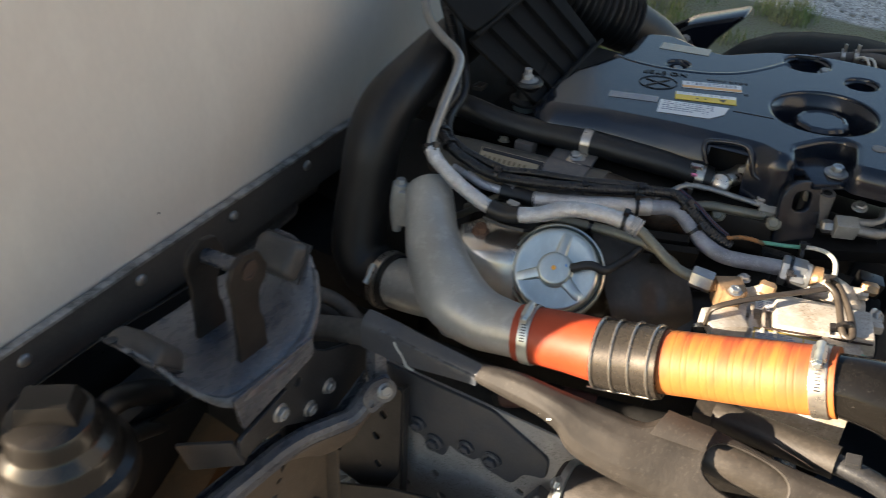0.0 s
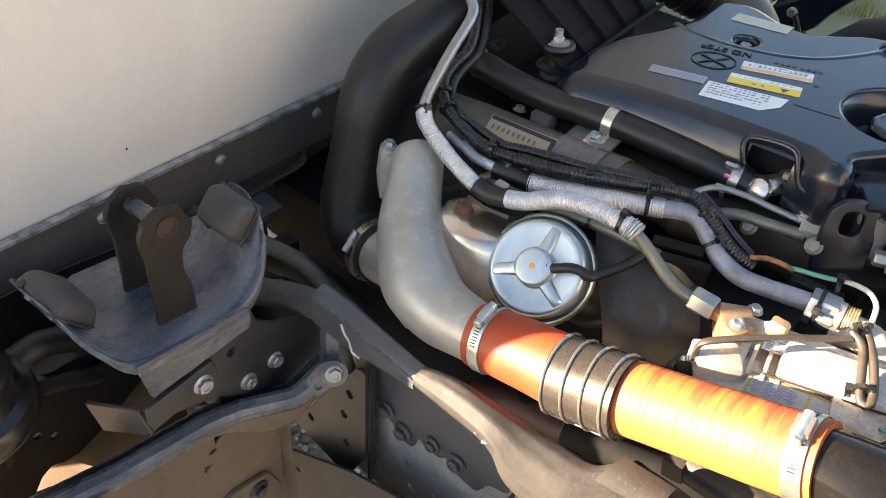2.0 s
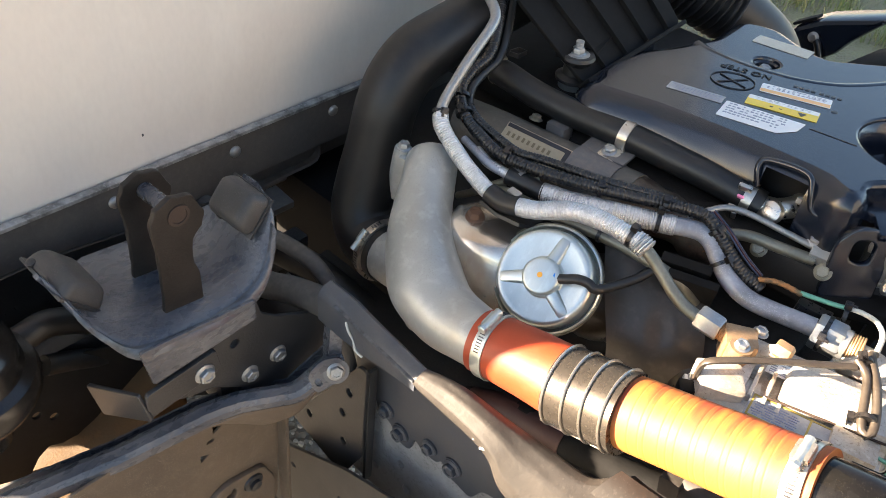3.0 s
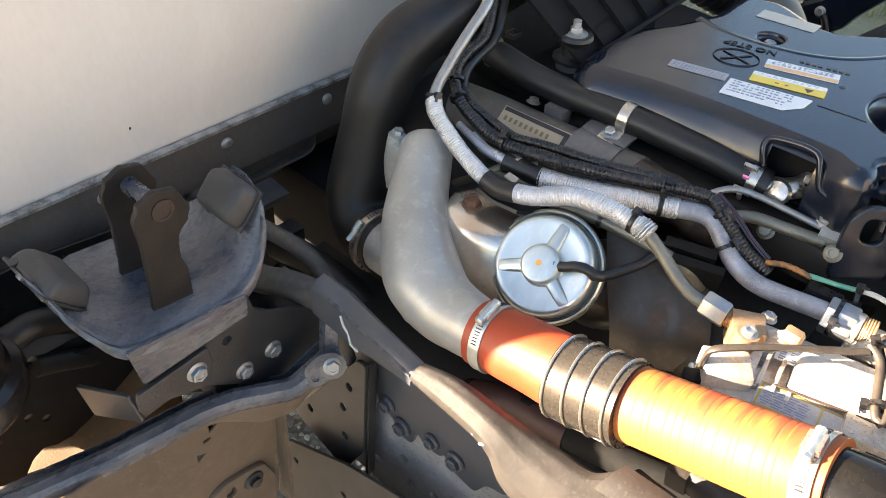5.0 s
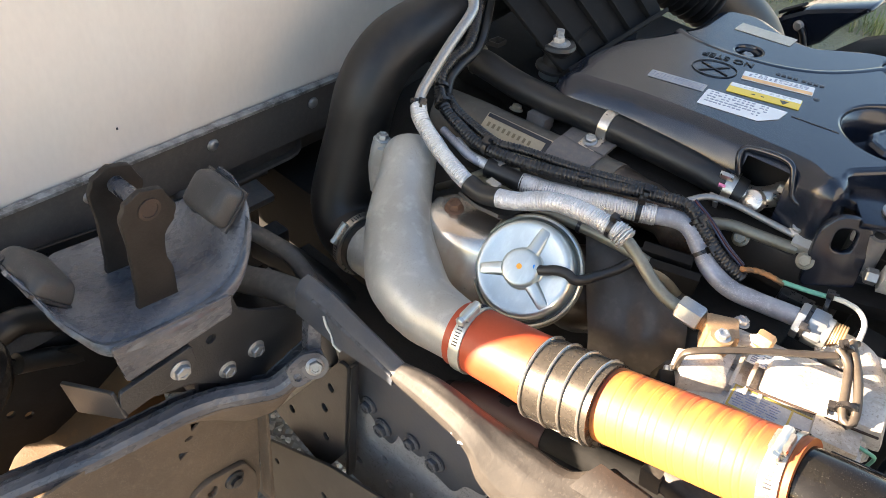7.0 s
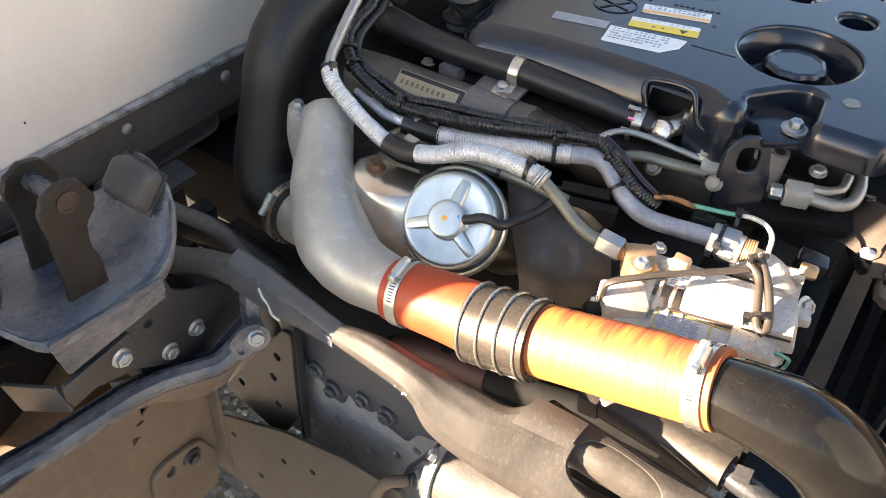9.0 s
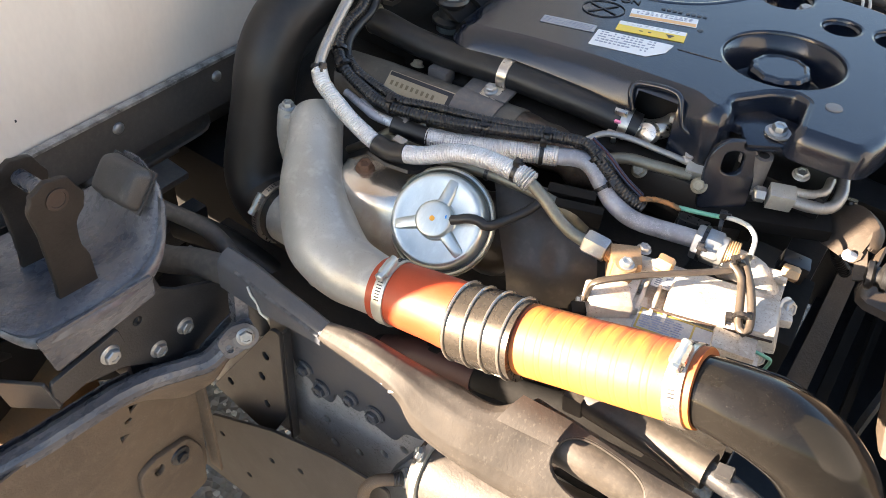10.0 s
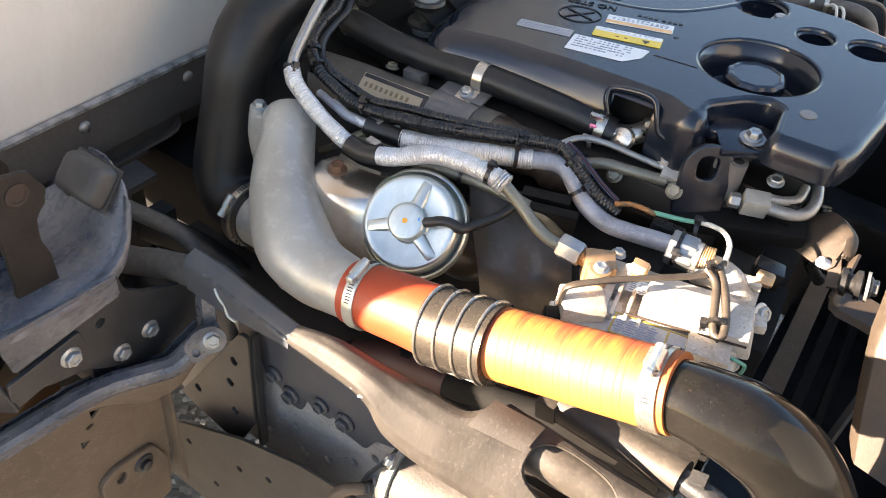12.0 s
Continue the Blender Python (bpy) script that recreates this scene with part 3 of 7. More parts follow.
# ---- cargo body with its white front panel and dark sill ----
def build_cargo_body():
    t = thing("cargo_body", (-0.8, 1.05, 0.78), "white painted truck cargo body on a dark riveted sill", "truck body")
    part("front_panel", block((0.04, 2.104, 2.2), pose(-0.762, 1.056, 2.004), 0.008), WHITE, t, "white painted front panel, slightly dusty")
    part("box", block((3.2, 2.13, 2.2), pose(-2.385, 1.035, 2.004), 0.01), WHITE, t)
    part("sill", block((0.05, 2.14, 0.078), pose(-0.759, 1.03, 0.8655), 0.003), SILL, t, "dark painted steel sill")
    part("sill_lip", block((0.012, 2.14, 0.0050), pose(-0.733, 1.03, 0.9070), 0.0012), SCUFF, t, "scuffed bare edge of the sill")
    for y in (0.115, 0.295, 0.475, 0.655, 0.832, 1.01, 1.19, 1.37, 1.55, 1.73, 1.91):
        me = turned([(0.0090, 0), (0.0087, 0.0018), (0.0066, 0.0040), (0.0032, 0.0052), (0.0008, 0.0054)], 18) if "RIVET" not in BOLT else BOLT["RIVET"]
        BOLT["RIVET"] = me
        part("rivet", me, PIPE, t, m=facing((-0.734, y, 0.879), (1, 0, 0)))
    # dark channel that hangs below the sill, its far corner rounded off, with a scuffed lower lip
    part("lower_channel", plate(rounded([(0.08, 0.780), (0.824, 0.784), (0.824, 0.829), (0.08, 0.829)], [0.002, 0.014, 0.002, 0.002], 6), (), 0.004, 0.001, plane_at((-0.764, 0, 0), (0, 1, 0), (0, 0, 1))), SILL, t)
    lip = [(-0.757, 0.08, 0.781), (-0.757, 0.40, 0.782), (-0.757, 0.70, 0.784), (-0.757, 0.800, 0.785), (-0.757, 0.814, 0.788), (-0.757, 0.822, 0.796), (-0.757, 0.823, 0.827)]
    part("channel_lip", sheet([[(x - 0.007, y, z), (x, y, z), (x + 0.005, y, z - 0.0005), (x + 0.006, y, z - 0.003)] for x, y, z in lip], 0.002), SILL, t)
    part("floor_bearer", block((0.045, 0.26, 0.012), pose(-0.722, 0.598, 0.774, 0, 6, 0), 0.002), SILL, t)
    # unseen panels added under the body to keep the sun off the chassis
    part("sun_block", block((2.07, 0.03, 0.62), pose(-1.935, -0.02, 0.51), 0.006), SILL, t)
    part("sun_block_end", block((0.14, 0.03, 0.42), pose(-0.83, -0.02, 0.41), 0.006), SILL, t)
    part("paint_chip", block((0.001, 0.0022, 0.0035), pose(-0.7417, 0.53, 0.952), 0.0004), INK, t)
    # post that only carries the added sun block
    part("sun_block_post", block((0.06, 0.06, 0.10), pose(-1.2, 0.02, 0.80), 0.004), SILL, t)
    part("cross_bearer", block((0.12, 1.6, 0.10), pose(-0.86, 1.25, 0.78), 0.004), SILL, t)
    part("longitudinal_bearer", block((3.0, 0.09, 0.16), pose(-2.3, 0.70, 0.745), 0.004), SILL, t)


build_cargo_body()


def build_front_wall():
    """An unseen panel added ahead of the engine bay for bounce light, as the tilted cab's back."""
    me = block((0.05, 2.0, 2.3), pose(1.75, 1.05, 1.95, 0, 20, 0), 0.02)
    me.materials.append(BOUNCE_PAINT)
    tagged(new("wall_front", me), "plain pale unseen panel added for bounce light as the cab's back", "wall", kind="structure")


build_front_wall()


# ---- chassis ----
def build_chassis():
    t = thing("chassis_rail", (-0.1, 0.69, 0.42), "dusty dark steel chassis rail with bolts and punched holes", "chassis")
    xz = plane_at((0, 0.65, 0), (1, 0, 0), (0, 0, 1))
    holes = [circle(x, z, r, 14) for x, z, r in ((-0.367, 0.538, 0.007), (-0.418, 0.484, 0.007), (-0.352, 0.491, 0.008), (-0.306, 0.510, 0.008), (-0.226, 0.590, 0.007), (-0.26, 0.548, 0.007), (-0.16, 0.52, 0.007), (0.05, 0.55, 0.007))]
    part("web", plate(rounded([(-0.62, 0.43), (1.1, 0.43), (1.1, 0.735), (-0.62, 0.735)], 0.004), holes, 0.006, 0.001, xz), PALE_CHASSIS, t, "pale dusty steel web with punched holes")
    part("top_flange", block((1.72, 0.075, 0.007), pose(0.24, 0.688, 0.733), 0.002), DEEP, t, "dark top flange, much darker than the web")
    part("bottom_flange", block((1.72, 0.075, 0.007), pose(0.24, 0.688, 0.4295), 0.002), PALE_CHASSIS, t)
    # raised dark strip that paints the shadow on the upper rail, with its row of bolts
    part("doubler_or_shade", plate(rounded([(-0.46, 0.668), (-0.425, 0.655), (-0.412, 0.622), (-0.386, 0.618), (-0.380, 0.596), (-0.350, 0.594), (-0.342, 0.628), (-0.328, 0.618), (-0.300, 0.618), (-0.292, 0.632), (-0.285, 0.614), (-0.238, 0.606), (-0.222, 0.640), (-0.19, 0.650), (-0.19, 0.690), (-0.28, 0.735), (-0.46, 0.735)], 0.010), (), 0.006, 0.001, plane_at((0, 0.6442, 0), (1, 0, 0), (0, 0, 1))), BLUEGREY, t, "blue-grey plate painting the shadow on the rail's upper half")
    for x, z, r in ((-0.396, 0.641, 0.0095), (-0.367, 0.619, 0.0105), (-0.314, 0.640, 0.009), (-0.272, 0.640, 0.0105)):
        part("washer", turned([(r * 1.45, 0), (r * 1.45, 0.003), (r * 0.5, 0.003)], 20), BLUEGREY, t, m=facing((x, 0.6413, z), (0, -1, 0)))
        bolt(t, (x, 0.6385, z), (0, -1, 0), r, BLUEGREY, 11 * x)
    # gusset and crossmember plates
    part("gusset", plate(rounded([(-0.565, 0.50), (-0.42, 0.735), (-0.405, 0.735), (-0.408, 0.55), (-0.448, 0.466)], 0.01), [circle(x, z, 0.006, 14, 0.008) for x, z in ((-0.449, 0.614), (-0.446, 0.551), (-0.522, 0.543), (-0.436, 0.668))], 0.006, 0.001, plane_at((0, 0.61, 0), (1, 0, 0), (0, 0, 1))), CHASSIS, t)
    part("gusset_fold", block((0.006, 0.014, 0.24), pose(-0.407, 0.620, 0.61), 0.002), CHASSIS, t)
    part("crossmember", plate(rounded([(-0.60, 0.28), (-0.20, 0.28), (-0.20, 0.60), (-0.30, 0.585), (-0.41, 0.545), (-0.55, 0.465)], 0.012), [circle(x, z, 0.0055, 12) for x, z in ((-0.53, 0.43), (-0.42, 0.46), (-0.48, 0.36), (-0.36, 0.49))], 0.005, 0.001, plane_at((0, 0.582, 0), (1, 0, 0), (0, 0, 1))), DRAB, t, "drab dusty crossmember plate")
    part("crossmember_flange", block((0.40, 0.07, 0.005), pose(-0.40, 0.615, 0.283), 0.001), DRAB, t)
    # sensor block with bent hose nipple
    part("mount_block", block((0.060, 0.022, 0.060), pose(-0.178, 0.617, 0.612, -8, 28, 6), 0.003), BLUEGREY, t, "blue-grey plate bolted to the rail")
    nip = part("nipple", sweep([(-0.186, 0.603, 0.620), (-0.200, 0.587, 0.622), (-0.216, 0.573, 0.621), (-0.226, 0.563, 0.602), (-0.228, 0.559, 0.550)], 0.0080, 14), TAN, t, "pale hose on a nipple")
    part("collar", turned([(0.0125, 0), (0.0145, 0.002), (0.0145, 0.007), (0.0125, 0.009)], 6), BOLTED, nip, m=facing((-0.186, 0.603, 0.620), (-0.62, -0.75, 0.1)))
    part("thread", sweep([(-0.190, 0.599, 0.620), (-0.200, 0.587, 0.622)], 0.0092, 14, 0.0006, lambda s: 1 + 0.05 * math.sin(s * 2 * math.pi / 0.002)), CHASSIS, nip)


def build_far_rail():
    t = thing("far_chassis_rail", (0, 1.5, 0.42), "dark steel chassis rail on the far side of the engine", "chassis")
    part("web", block((1.7, 0.008, 0.30), pose(0.2, 1.48, 0.58), 0.002), CHASSIS, t)
    part("top_flange", block((1.7, 0.07, 0.008), pose(0.2, 1.445, 0.726), 0.002), CHASSIS, t)


build_chassis()
build_far_rail()


# ---- cab mount at the left ----
def build_cab_mount():
    t = thing("cab_mount_bracket", (-0.5, 0.42, 0.74), "worn dark steel cab support bracket with twin pivot ears", "bracket")
    yz = plane_at((-0.46, 0, 0), (0, 1, 0), (0, 0, 1))
    web = [(0.350, 0.915), (0.359, 0.868), (0.382, 0.822), (0.425, 0.808), (0.48, 0.765), (0.53, 0.735), (0.60, 0.745), (0.60, 0.80), (0.560, 0.836), (0.512, 0.862), (0.492, 0.880), (0.486, 0.905)]
    part("web", plate(rounded(web, 0.004), [circle(0.455, 0.858, 0.006, 14)], 0.006, 0.001, yz), CHASSIS, t)
    # doubler strip lying on the web
    part("doubler_or_shade", plate(rounded([(0.345, 0.863), (0.428, 0.872), (0.432, 0.846), (0.424, 0.838), (0.340, 0.827)], 0.004), (), 0.006, 0.0012, plane_at((-0.4538, 0, 0), (0, 1, 0), (0, 0, 1))), CHASSIS, t)
    part("lower_channel", block((0.08, 0.16, 0.05), pose(-0.513, 0.52, 0.765), 0.004), CHASSIS, t)
    part("box_end", plate(rounded([(-0.074, -0.021), (0.0, -0.018), (0.0, 0.018), (-0.074, 0.021)], 0.003), (), 0.005, 0.001, plane_at((-0.4525, 0.3425, 0.846), (0.93, 0.33, 0.36), (0, 0, 1))), CHASSIS, t)
    for y, z, r in ((0.411, 0.848, 0.0094), (0.47, 0.797, 0.0088), (0.51, 0.802, 0.0088)):
        bolt(t, (-0.4508 if y < 0.44 else -0.457, y, z), (1, 0, 0), r, BOLTED if y < 0.44 else PIPE, 70 * y)
    part("flange_strip", plate(rounded([(0.348, 0.922), (0.356, 0.87), (0.482, 0.881), (0.483, 0.91)], 0.004), (), 0.004, 0.001, plane_at((-0.4552, 0, 0), (0, 1, 0), (0, 0, 1))), SADDLE, t, "blue-grey flange strip below the saddle")
    # cradle: V-shaped saddle with a turned-down front lip
    prof = [(0.312, 0.975, -0.552), (0.316, 0.970, -0.535), (0.322, 0.955, -0.508), (0.332, 0.938, -0.492), (0.350, 0.927, -0.464), (0.400, 0.921, -0.457), (0.450, 0.917, -0.459), (0.487, 0.922, -0.464), (0.510, 0.938, -0.470), (0.530, 0.962, -0.484), (0.544, 0.984, -0.502), (0.548, 0.990, -0.520)]
    line = spine([(x, y, z) for y, z, x in prof], 0.010)[0]
    rows = []
    for back, out, drop in ((1.0, 0, 0), (0.75, 0, 0), (0.5, 0, 0), (0.34, 0, 0), (0.22, 0, -0.0003), (0.13, 0, -0.0013), (0.06, 0.001, -0.0030), (0.02, 0.002, -0.0054), (0.0, 0.004, -0.0088), (0.0, 0.0052, -0.0130)):
        row = []
        for k, (x, y, z) in enumerate(line):
            mid = math.sin(math.pi * k / (len(line) - 1)) ** 0.6
            rear = -0.615 + 0.060 * min(1.0, max(0.0, (abs(y - 0.43) - 0.06) / 0.05))
            row.append((x + back * (min(rear, x - 0.012) - x) + out, y, z + drop * (0.35 + mid + 0.8 * k / len(line))))
        rows.append(row)
    part("saddle", sheet(rows, 0.005), SADDLE, t, "blue-grey worn saddle plate")
    worn = [(x + 0.0035, y, z - 0.0060) for x, y, z in line[4:-4]]
    part("scraped_lip", sheet([[(x - 0.006, y, z + 0.0004), (x - 0.002, y, z + 0.0002), (x + 0.0015, y, z - 0.0035), (x + 0.0035, y, z - 0.0085)] for x, y, z in worn], 0.0006), SCRAPED_SHEEN, t, "scraped bare front edge")
    # ears and pivot
    ear = [(0.397, 0.905), (0.444, 0.905), (0.442, 0.950), (0.437, 0.968), (0.439, 0.996), (0.451, 1.009), (0.455, 1.026), (0.444, 1.049), (0.422, 1.056), (0.404, 1.048), (0.397, 1.030), (0.400, 0.996), (0.399, 0.955)]
    wear = random.Random(12)
    chewed = []
    for (y0, z0), (y1, z1) in zip(ear, ear[1:] + ear[:1]):
        chewed += [(y0, z0)] + [(y0 + (y1 - y0) * s + wear.uniform(-0.0011, 0.0011), z0 + (z1 - z0) * s + wear.uniform(-0.0007, 0.0007)) for s in (0.33, 0.66)]
    for x, dy, dz, name in ((-0.4905, 0, 0, "near"), (-0.5560, 0.004, -0.010, "far")):
        e = part("ear", plate([(y + dy, z + (dz if z > 0.94 else 0)) for y, z in rounded(chewed, 0.001, 1)], (), 0.007, 0.0012, plane_at((x, 0, 0), (0, 1, 0), (0, 0, 1))), EAR, t, "dark pivot ear")
        if name == "near":
            part("pin_head", turned([(0.0118, 0), (0.0118, 0.0016), (0.0088, 0.0016), (0.0084, 0.0005), (0.002, 0.0005)], 24), DARK_RUST, e, "rusty pin head", m=facing((-0.487, 0.427, 1.033), (1, 0, 0)))
    part("pivot_pin", sweep([(-0.556, 0.4295, 1.024), (-0.4895, 0.427, 1.032)], 0.0088, 16), SADDLE, t)
    part("weld_stub", turned([(0.014, 0), (0.014, 0.010), (0.009, 0.013)], 14), SADDLE, t, m=facing((-0.512, 0.402, 0.897), (0, 0, 1)))
    # rubber stops on both wings
    def stop(o, xd, yd, s):
        m = plane_at(o, xd, yd)
        pad = part("rubber_stop", block((s[0] * 1.02, s[1] * 1.02, s[2] * 1.15), m, 0.0095, 0.80, 4), PAD, t, "worn black rubber stop pad")
        part("base_plate", block((s[0] * 1.01, s[1] * 1.01, 0.004), m @ pose(0, 0, -s[2] / 2 + 0.001), 0.0018), CHASSIS, pad)
        part("stud", turned([(0.0055, -0.002), (0.0055, 0.002), (0.0035, 0.003)], 14), CHASSIS, pad, m=m @ pose(-s[0] * 0.30, -s[1] * 0.47, -s[2] / 2 + 0.005, 60, 0, 0))

    stop((-0.530, 0.519, 0.977), (1, 0, 0.02), (0.05, 0.66, 0.75), (0.068, 0.050, 0.024))
    stop((-0.565, 0.340, 0.950), (1, 0.0, 0), (0.0, 0.66, -0.75), (0.080, 0.056, 0.022))


def build_fender_stay():
    t = thing("fender_stay", (-0.45, 0.4, 0.74), "pressed dark steel fender stay with scraped blue-grey edge", "bracket")
    line = [(-0.530, 0.08, 0.742), (-0.510, 0.208, 0.759), (-0.476, 0.314, 0.773), (-0.455, 0.410, 0.784), (-0.445, 0.445, 0.783), (-0.424, 0.492, 0.777), (-0.417, 0.503, 0.777), (-0.410, 0.530, 0.794), (-0.404, 0.560, 0.812)]
    p = kinked(line, 0.006, 1)
    side, up, d = frames_along(p)
    rows, low = [], []
    for i, (q, v) in enumerate(zip(p, d)):
        s = np.cross(v, (0, 0, 1))
        s /= np.linalg.norm(s)
        dent, wedge = 0.0004 * math.sin(i * 1.7), 0.001 + 0.032 * math.exp(-((q[1] - 0.475) / 0.05) ** 2)
        rows.append([q + s * a + np.array((0, 0, b + dent)) for a, b in ((-0.036, -0.020), (-0.034, -0.040), (-0.010, -0.040), (-0.009, -0.003), (-0.008, -0.0005), (-0.002, 0.002), (0.007, 0.0005), (0.0095, -0.003), (0.0105, -0.014))])
        low.append([q + s * a + np.array((0, 0, b)) for a, b in ((0.0108, -0.010), (0.009, -0.012 - 0.5 * wedge), (0.004, -0.013 - wedge), (-0.004, -0.014 - 1.3 * wedge))])
    part("channel", sheet(rows, 0.003, 25), SADDLE, t)
    part("scraped_edge", sheet([[r[5] + np.array((0, 0, 0.0008)), r[6] + np.array((0.0006, 0, 0.0008)), r[7] + np.array((0.0009, 0, 0.0003))] for r in rows[:-8]], 0.0006), SCRAPED_SHEEN, t, "scraped bare steel edge")
    part("lower_lip", sheet(low, 0.003), TAN, t, "tan dusty lower lip")
    part("tab", plate(rounded([(-0.022, -0.016), (0.022, -0.016), (0.026, 0.012), (0.004, 0.022), (-0.020, 0.014)], 0.009), [circle(-0.012, -0.003, 0.004, 12, 0.006)], 0.005, 0.001, plane_at((-0.397, 0.534, 0.797), (0.30, 0.85, 0.35), (-0.45, -0.3, 0.85))), SADDLE, t)
    part("washer", turned([(0.0155, 0), (0.0155, 0.003), (0.008, 0.003)], 22), GREYTIN, t, m=facing((-0.392, 0.544, 0.800), (0.75, -0.45, 0.45)))
    bolt(t, (-0.390, 0.5425, 0.8015), (0.75, -0.45, 0.45), 0.0085, PIPE, 20)
    part("upright", sheet([[(x, y, z), (x + 0.014, y - 0.004, z + 0.002), (x + 0.024, y + 0.004, z + 0.002)] for x, y, z in ((-0.418, 0.552, 0.775), (-0.424, 0.556, 0.81), (-0.428, 0.562, 0.85), (-0.426, 0.566, 0.872), (-0.418, 0.57, 0.884))], 0.004), SADDLE, t)


def build_tan_panels():
    t = thing("inner_fender_panel", (-0.47, 0.38, 0.45), "tan dusty inner fender panel with pressed pad", "panel")
    yz = lambda x: plane_at((x, 0, 0), (0, 1, 0), (0, 0, 1))
    part("skin", plate(rounded([(0.05, 0.76), (0.40, 0.765), (0.50, 0.745), (0.515, 0.72), (0.505, 0.50), (0.42, 0.42), (0.05, 0.42)], 0.015),
                       [circle(0.424, 0.722, 0.0075, 3), circle(0.415, 0.706, 0.0055, 8, 0.003), circle(0.403, 0.684, 0.0075, 3)], 0.004, 0.001, yz(-0.470)), TAN, t)
    part("return_flange", block((0.022, 0.005, 0.24), pose(-0.460, 0.513, 0.61), 0.002), TAN, t)
    # added block that makes the holes look dark, as in shade
    part("hole_backing", block((0.004, 0.09, 0.08), pose(-0.488, 0.415, 0.702), 0.001), MATTE, t, "dark block added behind the holes to paint their shade")
    part("pressed_pad", plate(rounded([(0.398, 0.560), (0.402, 0.602), (0.426, 0.612), (0.482, 0.600), (0.499, 0.555), (0.494, 0.476), (0.41, 0.47)], 0.010), [circle(0.430, 0.586, 0.007, 12, 0.010)], 0.010, 0.003, yz(-0.465)), TAN, t)
    part("stud", turned([(0.015, 0), (0.014, 0.003), (0.008, 0.004), (0.008, 0.009), (0.003, 0.01)], 16), CHASSIS, t, m=facing((-0.4602, 0.462, 0.582), (1, 0, 0)))
    u = thing("wheel_arch_liner", (-0.62, 0.2, 0.4), "sunlit tan wheel arch liner behind the fender stay", "panel")
    rows = [[(x, y, 0.555 + 0.47 * (y - 0.05) + 0.006 * math.sin(y * 31 + x * 20) + z) for y in np.linspace(-0.1, 0.43, 24)] for x, z in ((-0.76, -0.02), (-0.70, 0.0), (-0.66, 0.004), (-0.62, 0.004), (-0.58, 0.0), (-0.545, -0.006), (-0.54, -0.05))]
    part("skin", sheet(rows, 0.004), LINER, u)
    part("stay_post", block((0.04, 0.04, 0.60), pose(-0.64, 0.2, 0.315), 0.004), CHASSIS, u)


def build_left_dark():
    """Dark pipes, canister and brackets under and behind the cab mount."""
    t = thing("brake_hose", (-0.62, 0.3, 0.8), "thick black brake hose looping below the cab mount", "hose")
    part("hose", sweep([(-0.63, 0.248, 0.833), (-0.62, 0.296, 0.849), (-0.62, 0.327, 0.851), (-0.63, 0.376, 0.813), (-0.66, 0.435, 0.733), (-0.74, 0.543, 0.556)], 0.016, 14), RUBBER, t)
    part("hose", sweep([(-0.6, 0.302, 0.816), (-0.61, 0.351, 0.783), (-0.63, 0.414, 0.72), (-0.7, 0.517, 0.558)], 0.012, 14), RUBBER, t)
    u = thing("air_pipe", (-0.5, 0.62, 0.83), "dusty grey rubber pipe running behind the bracket", "pipe")
    part("pipe", sweep([(-0.80, 0.60, 0.80), (-0.66, 0.60, 0.836), (-0.589, 0.612, 0.838), (-0.521, 0.618, 0.838), (-0.475, 0.615, 0.81), (-0.455, 0.605, 0.77), (-0.452, 0.62, 0.70)], 0.011, 14), PIPE_DUST, u)
    v = thing("cross_pipe", (-0.47, 0.58, 0.83), "dark dusty pipe crossing behind the web", "pipe")
    part("pipe", sweep([(-0.70, 0.56, 0.78), (-0.56, 0.56, 0.815), (-0.50, 0.57, 0.835), (-0.44, 0.575, 0.852), (-0.40, 0.572, 0.862)], 0.018, 14), PIPE_DUST, v)
    w = thing("air_dryer", (-0.58, 0.218, 0.3), "black canister with a stepped dusty cap", "canister")
    can = turned([(0.030, 0.770), (0.034, 0.818), (0.052, 0.824), (0.070, 0.832), (0.076, 0.841), (0.078, 0.846), (0.079, 0.860), (0.076, 0.868), (0.066, 0.874), (0.063, 0.882), (0.064, 0.894), (0.061, 0.902), (0.052, 0.909), (0.049, 0.916), (0.049, 0.926), (0.045, 0.933), (0.030, 0.940), (0.004, 0.943)], 48)
    can.transform(Matrix.Translation((-0.568, 0.217, 0.022)) @ Matrix.Diagonal((0.93, 0.93, 1, 1)))
    part("canister", can, CAN, w, "glossy black stepped canister")
    part("cap", block((0.066, 0.044, 0.026), pose(-0.568, 0.220, 0.968, 0, 0, 35), 0.006, 0.75), CAN, w)
    part("mount_arm", block((0.06, 0.40, 0.03), pose(-0.655, 0.43, 0.785), 0.004), CHASSIS, w)
    part("mount_plate", plate(rounded([(0.24, 0.70), (0.30, 0.66), (0.62, 0.42), (0.62, 0.84), (0.36, 0.87), (0.24, 0.87)], 0.02), [circle(0.40, 0.70, 0.006, 12), circle(0.46, 0.70, 0.006, 12)], 0.006, 0.001, plane_at((-0.70, 0, 0), (0, 1, 0), (0, 0, 1))), BLACK, w, "dark mounting plate")
    part("skirt_plate", plate(rounded([(0.251, 0.839), (0.349, 0.800), (0.440, 0.770), (0.425, 0.640), (0.387, 0.634), (0.363, 0.651), (0.340, 0.666), (0.310, 0.678), (0.295, 0.678), (0.281, 0.686), (0.266, 0.677), (0.250, 0.654), (0.214, 0.672), (0.190, 0.760)], 0.003), [circle(0.279, 0.745, 0.005, 12), circle(0.296, 0.729, 0.005, 12)], 0.005, 0.001, plane_at((-0.605, 0, 0), (0, 1, 0), (0, 0, 1))), MATTE, w, "dark skirt plate with punched holes")


